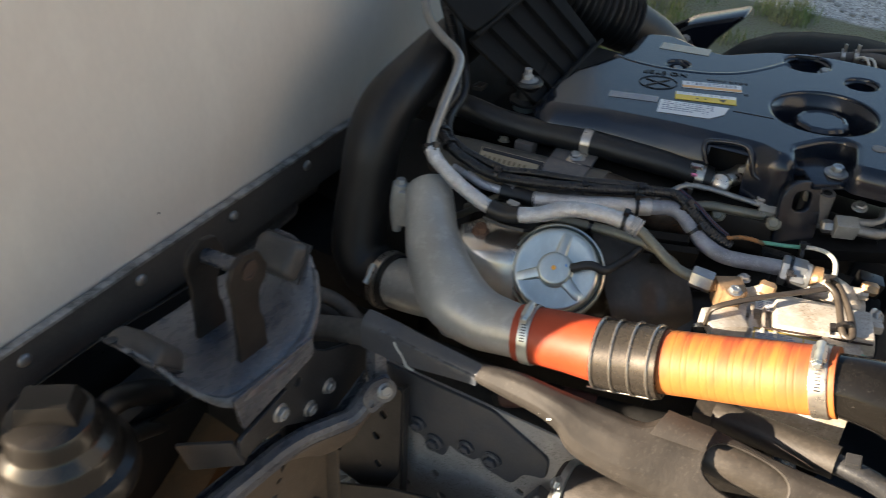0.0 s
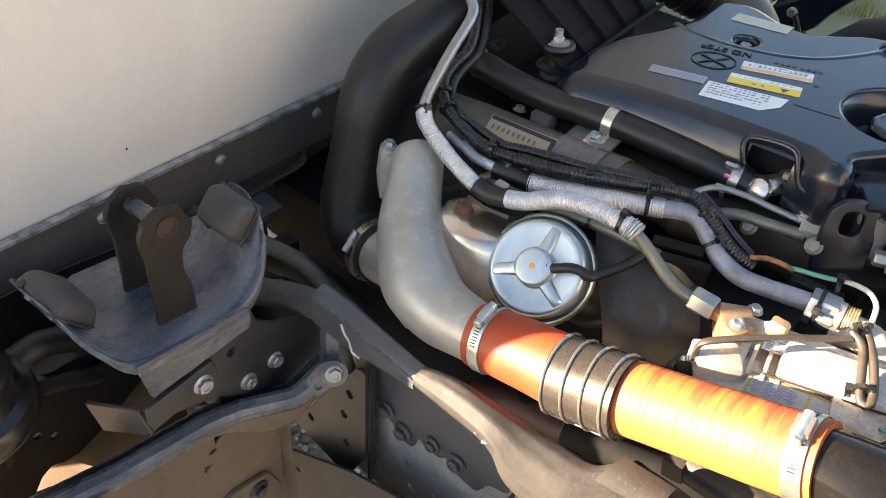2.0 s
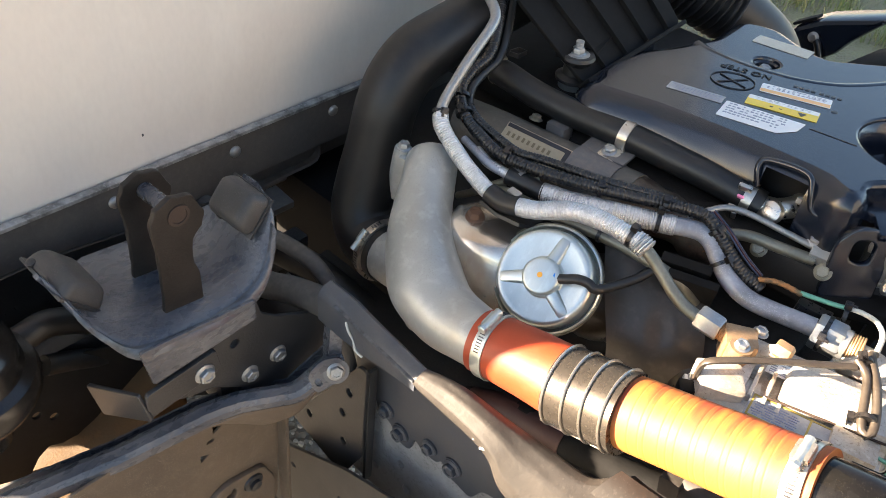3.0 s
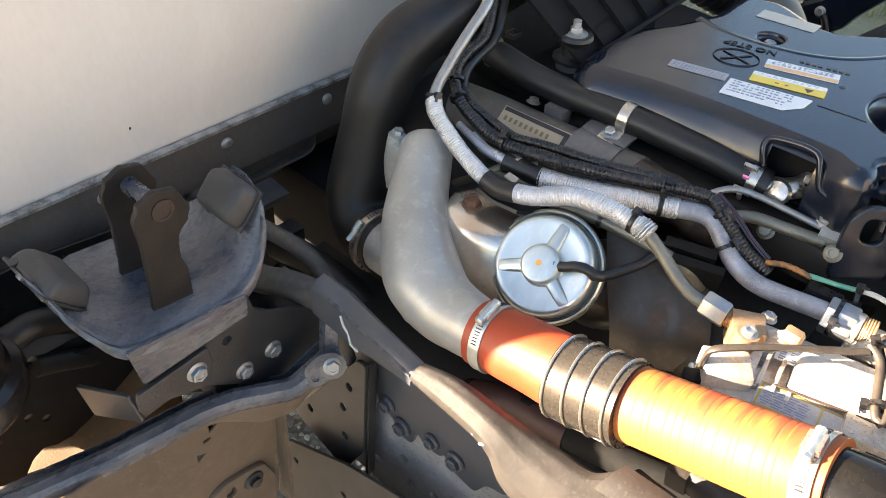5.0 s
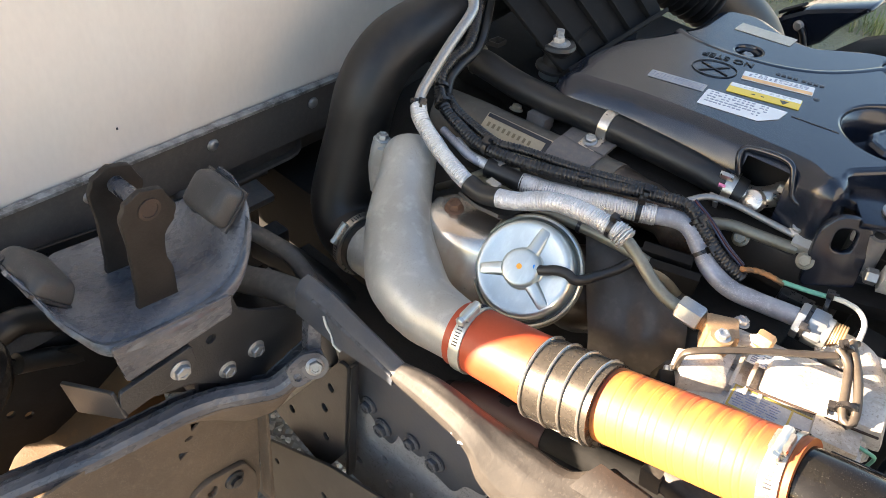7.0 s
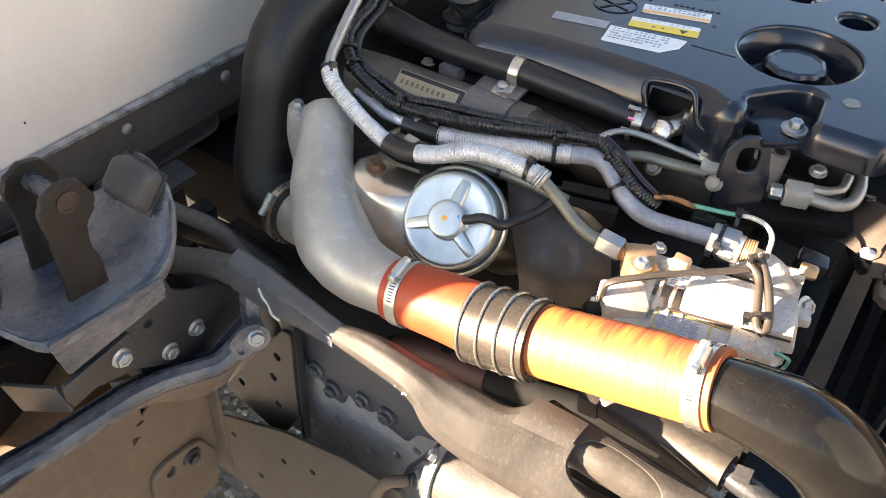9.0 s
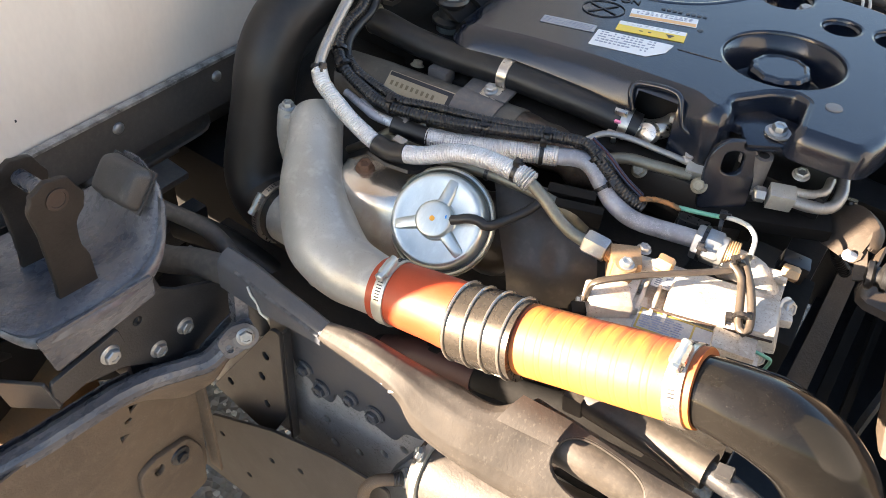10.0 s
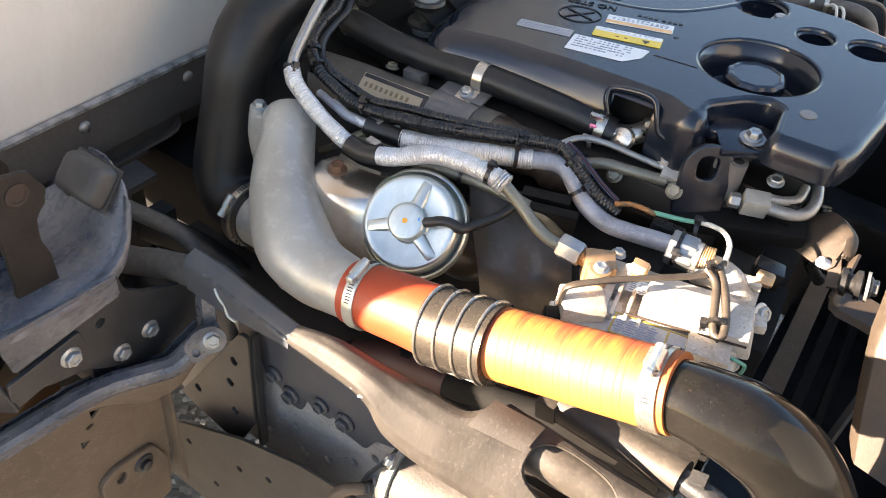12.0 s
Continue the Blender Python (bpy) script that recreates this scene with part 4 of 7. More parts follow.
def build_gearbox():
    # added dark bulk that stands for the shade seen through the gaps
    t = thing("gearbox", (-0.75, 1.08, 0.42), "dark gearbox housing added to fill the shaded gap behind the engine", "gearbox")
    part("bell_housing", sweep([(-0.46, 1.08, 0.66, 0.27), (-0.60, 1.08, 0.66, 0.25), (-0.72, 1.08, 0.65, 0.19), (-1.1, 1.08, 0.63, 0.15)], seg=32, step=0.03), DEEP, t)
    part("mount", block((0.10, 0.75, 0.06), pose(-0.9, 1.08, 0.47), 0.006), MATTE, t)
    part("gap_fill_sheet", block((1.3, 0.72, 0.012), pose(-1.12, 1.09, 0.435), 0.003), MATTE, t, "black sheet added to darken the gap under the housing")
    part("gap_fill_side", block((0.34, 0.16, 0.30), pose(-0.67, 0.87, 0.60), 0.02), MATTE, t)
    u = thing("cable_bundle", (-0.55, 0.68, 0.70), "dark cable bundle running beside the gearbox", "cable")
    part("cable", sweep([(-0.90, 0.62, 0.73), (-0.74, 0.64, 0.75), (-0.60, 0.675, 0.745), (-0.50, 0.69, 0.72), (-0.42, 0.70, 0.66)], 0.022, 12), RUBBER, u)
    part("clip", block((0.03, 0.09, 0.04), pose(-0.66, 0.665, 0.735), 0.004), CHASSIS, u)


build_gearbox()
build_cab_mount()
build_fender_stay()
build_tan_panels()
build_left_dark()


# ---- engine: block and castings ----
def build_engine():
    t = thing("engine_block", (-0.12, 1.1, 0.45), "grimy dark cast engine block between the chassis rails", "engine")
    part("crankcase", block((0.48, 0.42, 0.42), pose(-0.25, 1.11, 0.66), 0.02), DEEP, t)
    part("cylinder_head", block((0.44, 0.30, 0.16), pose(-0.23, 1.13, 0.93), 0.012), DEEP, t)
    part("sump", block((0.55, 0.36, 0.16), pose(-0.16, 1.10, 0.40), 0.03, 0.95), BLACK, t)
    part("engine_mount", block((0.12, 0.24, 0.06), pose(-0.05, 0.78, 0.70), 0.01), DEEP, t)
    part("engine_mount", block((0.12, 0.24, 0.06), pose(-0.05, 1.38, 0.70), 0.01), DEEP, t)
    # head flange with bolts along the near side
    part("head_flange", block((0.36, 0.06, 0.05), pose(-0.20, 0.950, 0.955), 0.008), DEEP, t)
    for x, y, z in ((-0.030, 0.918, 0.985), (-0.10, 0.913, 0.975), (-0.17, 0.914, 0.975)):
        bolt(t, (x, y, z), (0, -0.8, 0.6), 0.0075, DULL)
    # exhaust manifold with round dark shields
    man = joined(*[turned([(0.055, -0.05), (0.062, -0.02), (0.06, 0.0), (0.05, 0.022), (0.03, 0.034), (0.004, 0.038)], 24) for _ in range(1)])
    for loc, s in (((-0.075, 0.830, 0.845), 0.9), ((-0.235, 0.835, 0.855), 0.9)):
        part("manifold_runner", man, MANIFOLD, t, "dark heat-stained manifold casting", m=facing(loc, (0.1, -0.55, 0.8)) @ Matrix.Scale(s, 4))
    part("manifold_log", sweep([(-0.36, 0.84, 0.83), (-0.25, 0.85, 0.84), (-0.1, 0.85, 0.83), (0.0, 0.85, 0.80)], 0.045, 16), MANIFOLD, t)
    part("turbine_housing", turned([(0.05, -0.05), (0.07, -0.03), (0.075, 0), (0.07, 0.03), (0.045, 0.05)], 26), MANIFOLD, t, m=facing((-0.33, 0.79, 0.83), (1, 0.2, 0)))
    # smoked sheet shield over the manifold, bellied and dimpled
    cols = [[(-0.240, 0.822, 0.946), (-0.208, 0.790, 0.906), (-0.178, 0.765, 0.868), (-0.165, 0.755, 0.835)], [(-0.204, 0.834, 0.950), (-0.167, 0.803, 0.914), (-0.140, 0.775, 0.874), (-0.135, 0.765, 0.835)],
            [(-0.165, 0.847, 0.947), (-0.140, 0.822, 0.920), (-0.115, 0.795, 0.884), (-0.110, 0.783, 0.840)], [(-0.122, 0.850, 0.929), (-0.103, 0.836, 0.911), (-0.083, 0.813, 0.880), (-0.078, 0.800, 0.840)]]
    cols = [q[np.linspace(0, len(q) - 1, 18).astype(int)] for q in (spine(c, 0.004)[0] for c in cols)]
    lines = [spine([tuple(c[k]) for c in cols], 0.004)[0] for k in range(18)]
    rows = [q[np.linspace(0, len(q) - 1, 26).astype(int)] for q in lines]
    dent = np.array((0.05, 0.6, -0.8))
    rows = [[p + dent * 0.006 * math.exp(-((i - 10) / 2.2) ** 2 - ((j - 14) / 2.6) ** 2) for j, p in enumerate(r)] for i, r in enumerate(rows)]
    part("manifold_shield", sheet(rows, 0.0015), SMOKED, t, "smoked brown-grey sheet shield over the manifold")
    bolt(t, (-0.150, 0.842, 0.945), (0.1, -0.4, 0.9), 0.006, DULL)
    part("rib_plate", block((0.055, 0.012, 0.045), pose(-0.145, 0.835, 0.955, 25, 0, 20), 0.002), MATTE, t)
    part("rib_plate", block((0.055, 0.010, 0.040), pose(-0.128, 0.822, 0.952, 25, 0, 20), 0.002), MATTE, t)


def build_heat_shield():
    t = thing("turbo_heat_shield", (-0.345, 0.73, 0.86), "bright heat-tinted steel turbo shield with rusty bolt", "heat shield")
    u = [(-0.398, 0.735), (-0.380, 0.765), (-0.345, 0.778), (-0.292, 0.778), (-0.270, 0.752), (-0.292, 0.708), (-0.340, 0.69), (-0.382, 0.70)]
    rows = []
    for z, k, dx, dy in ((0.85, 1.05, 0.02, -0.03), (0.885, 1.06, 0.012, -0.018), (0.92, 1.03, 0.004, -0.006), (0.940, 1.0, 0, 0), (0.949, 0.93, 0, 0), (0.953, 0.78, 0, 0.0), (0.954, 0.4, 0, 0), (0.9542, 0.02, 0, 0)):
        loop = spine([(-0.35 + (x + 0.35) * k + dx, 0.733 + (y - 0.733) * k + dy, z) for x, y in u + u[:1]], 0.002 * k)[0]
        rows.append(loop[np.linspace(0, len(loop) - 1, 64).astype(int)])
    part("shell", sheet(rows, 0.0015), TEMPER, t)
    bolt(t, (-0.362, 0.728, 0.9545), (0.05, -0.1, 1), 0.0088, RUST, 10, h=0.010)


def build_actuator():
    t = thing("turbo_actuator", (-0.24, 0.72, 0.90), "zinc plated round vacuum actuator with pressed ribs", "actuator")
    way = Vector((0.13, -0.72, 0.68)).normalized()
    right = Vector((0.867, 0.498, 0.0))
    right = (right - way * way.dot(right)).normalized()
    m = plane_at(Vector((-0.245, 0.701, 0.960)) - way * 0.0145, right, way.cross(right))
    can = turned([(0.034, -0.064), (0.050, -0.050), (0.056, -0.030), (0.0575, -0.026), (0.0605, -0.0245), (0.0618, -0.0215), (0.0612, -0.0185), (0.0592, -0.0168), (0.0578, -0.0190), (0.0566, -0.0300), (0.0552, -0.0300), (0.0548, -0.0080), (0.0538, -0.0030), (0.0515, -0.0004), (0.0485, 0.0004), (0.0440, -0.0006), (0.0300, -0.0012), (0.0232, -0.0014), (0.0215, 0.0000), (0.0210, 0.0100), (0.0203, 0.0128), (0.0190, 0.0141), (0.0170, 0.0145), (0.004, 0.0146)], 72)
    can.transform(m)
    part("can", can, ZINC, t)
    for k in range(3):
        turn = m @ pose(0, 0, 0, 0, 0, 70 + 120 * k)
        bm = bmesh.new()
        rows = []
        for x, w, h in ((0.0195, 0.0082, 0.0044), (0.026, 0.0078, 0.0036), (0.036, 0.0072, 0.0028), (0.0440, 0.0066, 0.0020), (0.0485, 0.0056, 0.0002)):
            rows.append([bm.verts.new((x, y, z)) for y, z in ((-w, -0.0018), (-w * 0.86, h * 0.7), (-w * 0.62, h), (w * 0.62, h), (w * 0.86, h * 0.7), (w, -0.0018))])
        for p, q in zip(rows, rows[1:]):
            for i in range(5):
                bm.faces.new((p[i], q[i], q[i + 1], p[i + 1]))
        bmesh.ops.recalc_face_normals(bm, faces=bm.faces[:])
        spoke = bpy.data.meshes.new("spoke")
        bm.to_mesh(spoke)
        bm.free()
        finish(spoke, 50)
        part("spoke", spoke, ZINC, t, m=turn)
    part("paint_dot", turned([(0.0032, 0), (0.0030, 0.0005)], 12), ORANGE_PAINT, t, m=m @ Matrix.Translation((-0.0005, 0.0008, 0.0144)))
    part("paint_dot", turned([(0.0030, 0), (0.0028, 0.0005)], 10), BLUE_PAINT, t, m=m @ Matrix.Translation((0.0168, 0.0035, 0.0136)) @ pose(0, 0, 0, 0, 22, 0))
    o = lambda x, y, h: tuple(m @ Vector((x, y, h)))
    part("vacuum_hose", sweep([o(0.017, 0.0012, 0.0085), o(0.026, 0.0018, 0.0095), o(0.038, 0.0045, 0.0105), o(0.050, 0.0035, 0.0090), o(0.062, -0.0010, 0.0030), (-0.176, 0.782, 0.953), (-0.171, 0.795, 0.957), (-0.166, 0.812, 0.960), (-0.160, 0.835, 0.955)], 0.0056, 14), RUBBER, t, "thin black vacuum hose")
    ring = turned([(0.050, -0.0330), (0.0640, -0.0330), (0.0648, -0.0305), (0.0640, -0.0280), (0.0605, -0.0260), (0.050, -0.0260)], 56)
    ring.transform(m @ Matrix.Translation((-0.003, 0.0, 0)))
    part("mount_ring", ring, DULL, t, "dull olive mounting ring")
    part("neck", sweep([o(0, 0, -0.055), o(0.004, 0.01, -0.11)], 0.034, 20), BLACK, t)
    part("bracket", sheet([[o(-0.0665, y, h) for h in (-0.020, -0.035, -0.065)] for y in (-0.035, -0.015, 0.005, 0.03, 0.04)], 0.002), DULL, t)


def build_boost_pipe():
    t = thing("turbo_outlet_elbow", (-0.40, 0.69, 0.88), "grey sand-cast aluminium turbo outlet elbow", "pipe")
    line = [(-0.4625, 0.757, 0.974, 0.0285), (-0.461, 0.755, 0.973, 0.0305), (-0.452, 0.745, 0.967, 0.0325), (-0.438, 0.727, 0.958, 0.0325), (-0.421, 0.703, 0.9445, 0.0345), (-0.398, 0.678, 0.929, 0.0390), (-0.371, 0.654, 0.916, 0.0430), (-0.337, 0.635, 0.906, 0.0425), (-0.301, 0.625, 0.904, 0.0375), (-0.258, 0.6215, 0.9110, 0.0330), (-0.222, 0.623, 0.9175, 0.031)]
    part("elbow", sweep(line, seg=36, step=0.005, lump=(0.0028, 24)), CAST, t)
    # bolt boss blended into the upper end
    part("boss", sweep([(-0.497, 0.734, 0.900, 0.006), (-0.498, 0.736, 0.922, 0.010), (-0.497, 0.738, 0.950, 0.0115), (-0.495, 0.741, 0.975, 0.0112)], seg=18, lump=(0.001, 60)), CAST, t, "cast bolt boss")
    part("boss_web", block((0.036, 0.022, 0.056), pose(-0.479, 0.740, 0.942, 0, 6, 20), 0.006), CAST, t)
    bolt(t, (-0.495, 0.741, 0.975), (0.02, 0.03, 1), 0.0072, BOLTED, 15, h=0.008)
    part("parting_bead", sweep([(-0.372, 0.633, 0.872), (-0.352, 0.612, 0.872), (-0.335, 0.602, 0.878), (-0.325, 0.598, 0.885)], 0.002, 8), CAST, t)
    part("turbo_inlet", sweep([(-0.515, 0.725, 0.815), (-0.48, 0.718, 0.82), (-0.44, 0.715, 0.828), (-0.39, 0.715, 0.84)], 0.038, 24), CAST, t, "grey turbo inlet collar")
    part("casting_marks", joined(*[block((0.0016, 0.0045, 0.001), plane_at((-0.372 + 0.0040 * i, 0.622 + 0.0005 * i, 0.9415 - 0.0004 * i), (0.8, -0.5, 0.2), (0.2, 0.8, 0.5)), 0.0003) for i in (0, 1, 2.5, 4, 5)]), CAST, t)


def build_hose():
    t = thing("intercooler_hose", (-0.08, 0.625, 0.90), "red-orange ribbed silicone boost hose with steel sleeve", "hose")
    a = [(-0.248, 0.6215, 0.9125, 0.0346), (-0.217, 0.6235, 0.9185, 0.0350), (-0.170, 0.6265, 0.9255, 0.0364), (-0.135, 0.6270, 0.9320, 0.0380)]
    part("shade_red_section", sweep(a, seg=48, step=0.004, lump=(0.0006, 30)), SHADE_RED, t, "smooth silicone hose section in the red it shows in shade")
    laps = np.cumsum(0.0098 + 0.0045 * np.sin(np.arange(34) * 2.3))
    wrapped = lambda s: 1 + 0.004 * math.sin(s * 61) - 0.011 * sum(math.exp(-((s - k) / 0.0006) ** 2) for k in laps)
    b = [(-0.100, 0.6285, 0.9395), (-0.083, 0.6300, 0.9450), (-0.013, 0.6308, 0.9685), (0.045, 0.6285, 0.9910), (0.0885, 0.6280, 1.0070)]
    part("sun_orange_section", sweep(b, 0.0358, 56, 0.0007, wrapped), SUN_ORANGE, t, "wrapped silicone hose section with spiral ribs, in its sunlit orange")
    c = [(-0.150, 0.6258, 0.9272), (-0.130, 0.6265, 0.9315), (-0.105, 0.628, 0.938), (-0.077, 0.6283, 0.9455)]
    sl = part("steel_sleeve", sweep(c, 0.0408, 56, 0.0012), BAND, t, "dark ribbed steel joining sleeve")
    p, s = spine(c, 0.001)
    for f in (0.05, 0.32, 0.60, 0.90):
        i = int(f * (len(p) - 1))
        d = p[min(i + 2, len(p) - 1)] - p[max(i - 2, 0)]
        part("ridge", turned([(0.040, -0.0016), (0.0424, -0.0012), (0.0431, 0), (0.0424, 0.0012), (0.040, 0.0016)], 56), STEEL, sl, m=facing(p[i], d))
    part("seam_wire", sweep([q + np.array((0, -0.026, -0.0335)) for q in np.array(c)], 0.0012, 8), STEEL, sl)
    marks = []
    for i in range(9):
        q = p[int((0.12 + 0.085 * i) * (len(p) - 1))]
        marks.append(block((0.0022, 0.0034, 0.0006), plane_at((q[0], q[1] + 0.010, q[2] + 0.0398), (1, 0, 0.25), (0, 1, -0.25)), 0.0002))
    part("stamped_marks", joined(*marks), STEEL, sl)
    clamp_band(t, (-0.2395, 0.6222, 0.9142), (-0.2255, 0.6230, 0.9168), 0.0354, 0.013, (0, -0.15, 0.99), ZINC)
    clamp_band(t, (0.068, 0.6282, 0.9994), (0.082, 0.6281, 1.0046), 0.0362, 0.016, (0, -0.18, 0.98), STEEL)


def build_black_duct():
    t = thing("intercooler_duct", (0.2, 0.65, 0.7), "glossy black steel intercooler duct curving down", "duct")
    line = [(0.060, 0.6280, 0.9965, 0.031), (0.092, 0.6275, 1.0055, 0.032), (0.120, 0.628, 1.009, 0.0345), (0.148, 0.634, 1.003, 0.0375), (0.181, 0.645, 0.981, 0.0395), (0.212, 0.655, 0.942, 0.0405), (0.234, 0.661, 0.893, 0.041), (0.250, 0.665, 0.82, 0.043), (0.25, 0.668, 0.60, 0.043)]
    part("duct", sweep(line, seg=36, step=0.007), DUCT, t)
    part("weld_bead", sweep([(0.092, 0.653, 1.0245), (0.120, 0.6553, 1.0293), (0.148, 0.6635, 1.0250), (0.188, 0.675, 1.002)], 0.0022, 8), DUCT, t)
    part("stay", block((0.03, 0.14, 0.006), pose(0.25, 0.665, 0.735), 0.002), CHASSIS, t)


def build_tall_hose():
    t = thing("air_intake_hose", (-0.57, 0.80, 0.80), "thick smooth black rubber air intake hose", "hose")
    line = [(-0.482, 0.720, 0.818), (-0.512, 0.726, 0.812), (-0.543, 0.733, 0.813), (-0.566, 0.741, 0.838), (-0.572, 0.755, 0.880), (-0.572, 0.771, 0.934), (-0.572, 0.785, 0.986), (-0.572, 0.807, 1.020), (-0.572, 0.842, 1.041), (-0.572, 0.905, 1.052), (-0.570, 1.0, 1.068), (-0.560, 1.12, 1.085), (-0.545, 1.25, 1.08)]
    part("hose", sweep([(*q, r) for q, r in zip(line, (0.041, 0.042, 0.044, 0.043, 0.042) + (0.041,) * 8)], seg=32, step=0.009), RUBBER, t)
    clamp_band(t, (-0.508, 0.7235, 0.813), (-0.496, 0.7215, 0.8145), 0.0435, 0.012, (0, -0.72, 0.69), STEEL)


def build_shield():
    t = thing("brown_heat_shield", (-0.05, 0.56, 0.85), "dusty brown folded steel heat shield with a slot", "heat shield")
    up = [(-0.258, 0.545, 0.914), (-0.219, 0.555, 0.914), (-0.166, 0.560, 0.909), (-0.115, 0.566, 0.904), (-0.073, 0.572, 0.901), (-0.047, 0.592, 0.908), (-0.010, 0.602, 0.902), (0.066, 0.603, 0.893), (0.133, 0.613, 0.882), (0.25, 0.63, 0.86)]
    lo = [(-0.262, 0.534, 0.902), (-0.215, 0.535, 0.896), (-0.180, 0.534, 0.893), (-0.156, 0.531, 0.886), (-0.137, 0.527, 0.869), (-0.100, 0.528, 0.857), (-0.042, 0.535, 0.846), (0.004, 0.542, 0.840), (0.051, 0.550, 0.825), (0.113, 0.565, 0.805), (0.23, 0.58, 0.775)]
    u, l = np.array(spine(up, 0.005)[0]), np.array(spine(lo, 0.005)[0])
    n = min(len(u), len(l))
    u, l = (q[np.linspace(0, len(q) - 1, n).astype(int)] for q in (u, l))
    fs = np.r_[-0.02, np.linspace(0, 1, 41), 1.03]
    lift = np.interp(fs, (-0.02, 0, 0.10, 0.34, 0.42, 0.80, 0.97, 1.03), (-0.008, 0, 0.006, 0.0105, 0.0110, 0.0070, 0, -0.010))
    out = np.array((0.0, -0.62, 0.78))
    grid = []
    for i in range(n):
        w = min(1.0, 0.30 + i / 26)
        row = []
        for f, b in zip(fs, lift):
            q = u[i] + (l[i] - u[i]) * f
            wob = 0.0012 * noise.noise((q[0] * 22, f * 2, 2)) + 0.0003 * noise.noise((q[0] * 90, f * 6, 5))
            row.append(q + out * (b * w + wob * (0 < f < 1)))
        grid.append(row)
    mid = lambda i, j: grid[i][j] * 0.5 + grid[i + 1][j + 1] * 0.5
    level = lambda x, f: abs((x - 0.040) / 0.046) ** 2.6 + abs((f - 0.34) / 0.32) ** 2.6
    cut = {(i, j) for i in range(n - 1) for j in range(len(fs) - 1) if level(mid(i, j)[0], (fs[j] + fs[j + 1]) / 2) < 1}
    in_slot = lambda i, j: (i, j) in cut

    def on_plate(x, f):
        line = u + (l - u) * f
        return np.array([np.interp(x, line[:, 0], line[:, k]) for k in range(3)]) + out * np.interp(f, fs, lift)

    for i in range(1, n - 1):
        for j in range(1, len(fs) - 1):
            if 0 < sum((a, b) in cut for a in (i - 1, i) for b in (j - 1, j)) < 4:
                x, k = grid[i][j][0], level(grid[i][j][0], fs[j]) ** (-1 / 2.6)
                grid[i][j] = on_plate(0.040 + (x - 0.040) * k, 0.34 + (fs[j] - 0.34) * k)
    part("plate", sheet(grid, 0.003, 30, in_slot), BROWN, t)
    rim = []
    for a in np.linspace(0, 2 * math.pi, 37):
        x = 0.040 + 0.046 * math.copysign(abs(math.cos(a)) ** 0.77, math.cos(a))
        f = 0.34 + 0.32 * math.copysign(abs(math.sin(a)) ** 0.77, math.sin(a))
        rim.append(tuple(on_plate(x, f)))
    part("slot_lip", sweep(rim, 0.0024, 8, 0.004, flat=0.8), BROWN, t)
    part("inner_pipe", sweep([(-0.05, 0.605, 0.868), (0.0, 0.600, 0.872), (0.05, 0.604, 0.868), (0.11, 0.61, 0.855)], 0.023, 20, lump=(0.0012, 30)), DUSTY, t, "dusty pipe behind the slot")
    # folded flap that overlaps the slot's near end
    lift = np.array((0.0, -0.0022, 0.0040))
    a, b, c, d = (np.array(v) + lift for v in ((-0.0543, 0.5938, 0.9113), (-0.0032, 0.6009, 0.9042), (-0.0069, 0.5734, 0.8954), (-0.0640, 0.5640, 0.8990)))
    flap = [[(a * (1 - u) + b * u) * (1 - v) + (d * (1 - u) + c * u) * v + out * 0.004 * math.sin(math.pi * v) for v in np.linspace(0, 1, 8)] for u in np.linspace(0, 1, 8)]
    part("flap", sheet(flap, 0.003), BROWN, t, "folded brown flap beside the slot")
    # dark half-round root of the shield, reaching back to the stay
    rows = []
    for x in np.linspace(-0.432, -0.259, 14):
        f = min(1.0, max(0.0, (x + 0.39) / 0.13))
        y, z, h = 0.563 - 0.020 * f, 0.892 + 0.013 * f + 0.001 * math.sin(40 * x), 0.042 - 0.030 * f
        rows.append([(x, y + 0.013 - 0.004 * f, z - 0.012), (x, y + 0.011 - 0.004 * f, z), (x, y + 0.006 - 0.002 * f, z + 0.005 - 0.001 * f), (x, y - 0.003, z + 0.003), (x, y - 0.0085, z - 0.003), (x, y - 0.0095, z - 0.008), (x, y - 0.009, z - h)])
    part("root", sheet(rows, 0.003), BLUEGREY, t, "blue-grey dusty root of the shield")
    # raised ridges, coloured paler to paint the bluish sheen along the root
    for shift, lift, a in ((0.0, 0.0042, 0.0014), (-0.0085, -0.001, 0.0014)):
        line = []
        for x in np.linspace(-0.405, -0.262, 16):
            f = min(1.0, max(0.0, (x + 0.39) / 0.13))
            line.append((x, 0.5625 - 0.020 * f + shift, 0.892 + 0.013 * f + 0.001 * math.sin(40 * x) + lift))
        part("sheen_ridge", sweep(line, a, 8, flat=2.6), SCRAPED_SHEEN, t, "raised ridge in paler blue-grey that paints a sheen")
    part("wire_twist", sweep([(-0.382, 0.549, 0.886), (-0.374, 0.546, 0.878), (-0.368, 0.548, 0.868), (-0.362, 0.545, 0.860), (-0.352, 0.547, 0.855)], 0.0015, 8), WHITE_WIRE, t, "pale twist of wire")
    for x, y, z in ((-0.165, 0.531, 0.894), (-0.176, 0.5335, 0.896)):
        part("paint_chip", block((0.009, 0.0022, 0.0012), Matrix(), 0.0005), PALE, t, m=facing((x, y, z), (0.1, -0.8, 0.6), 20))


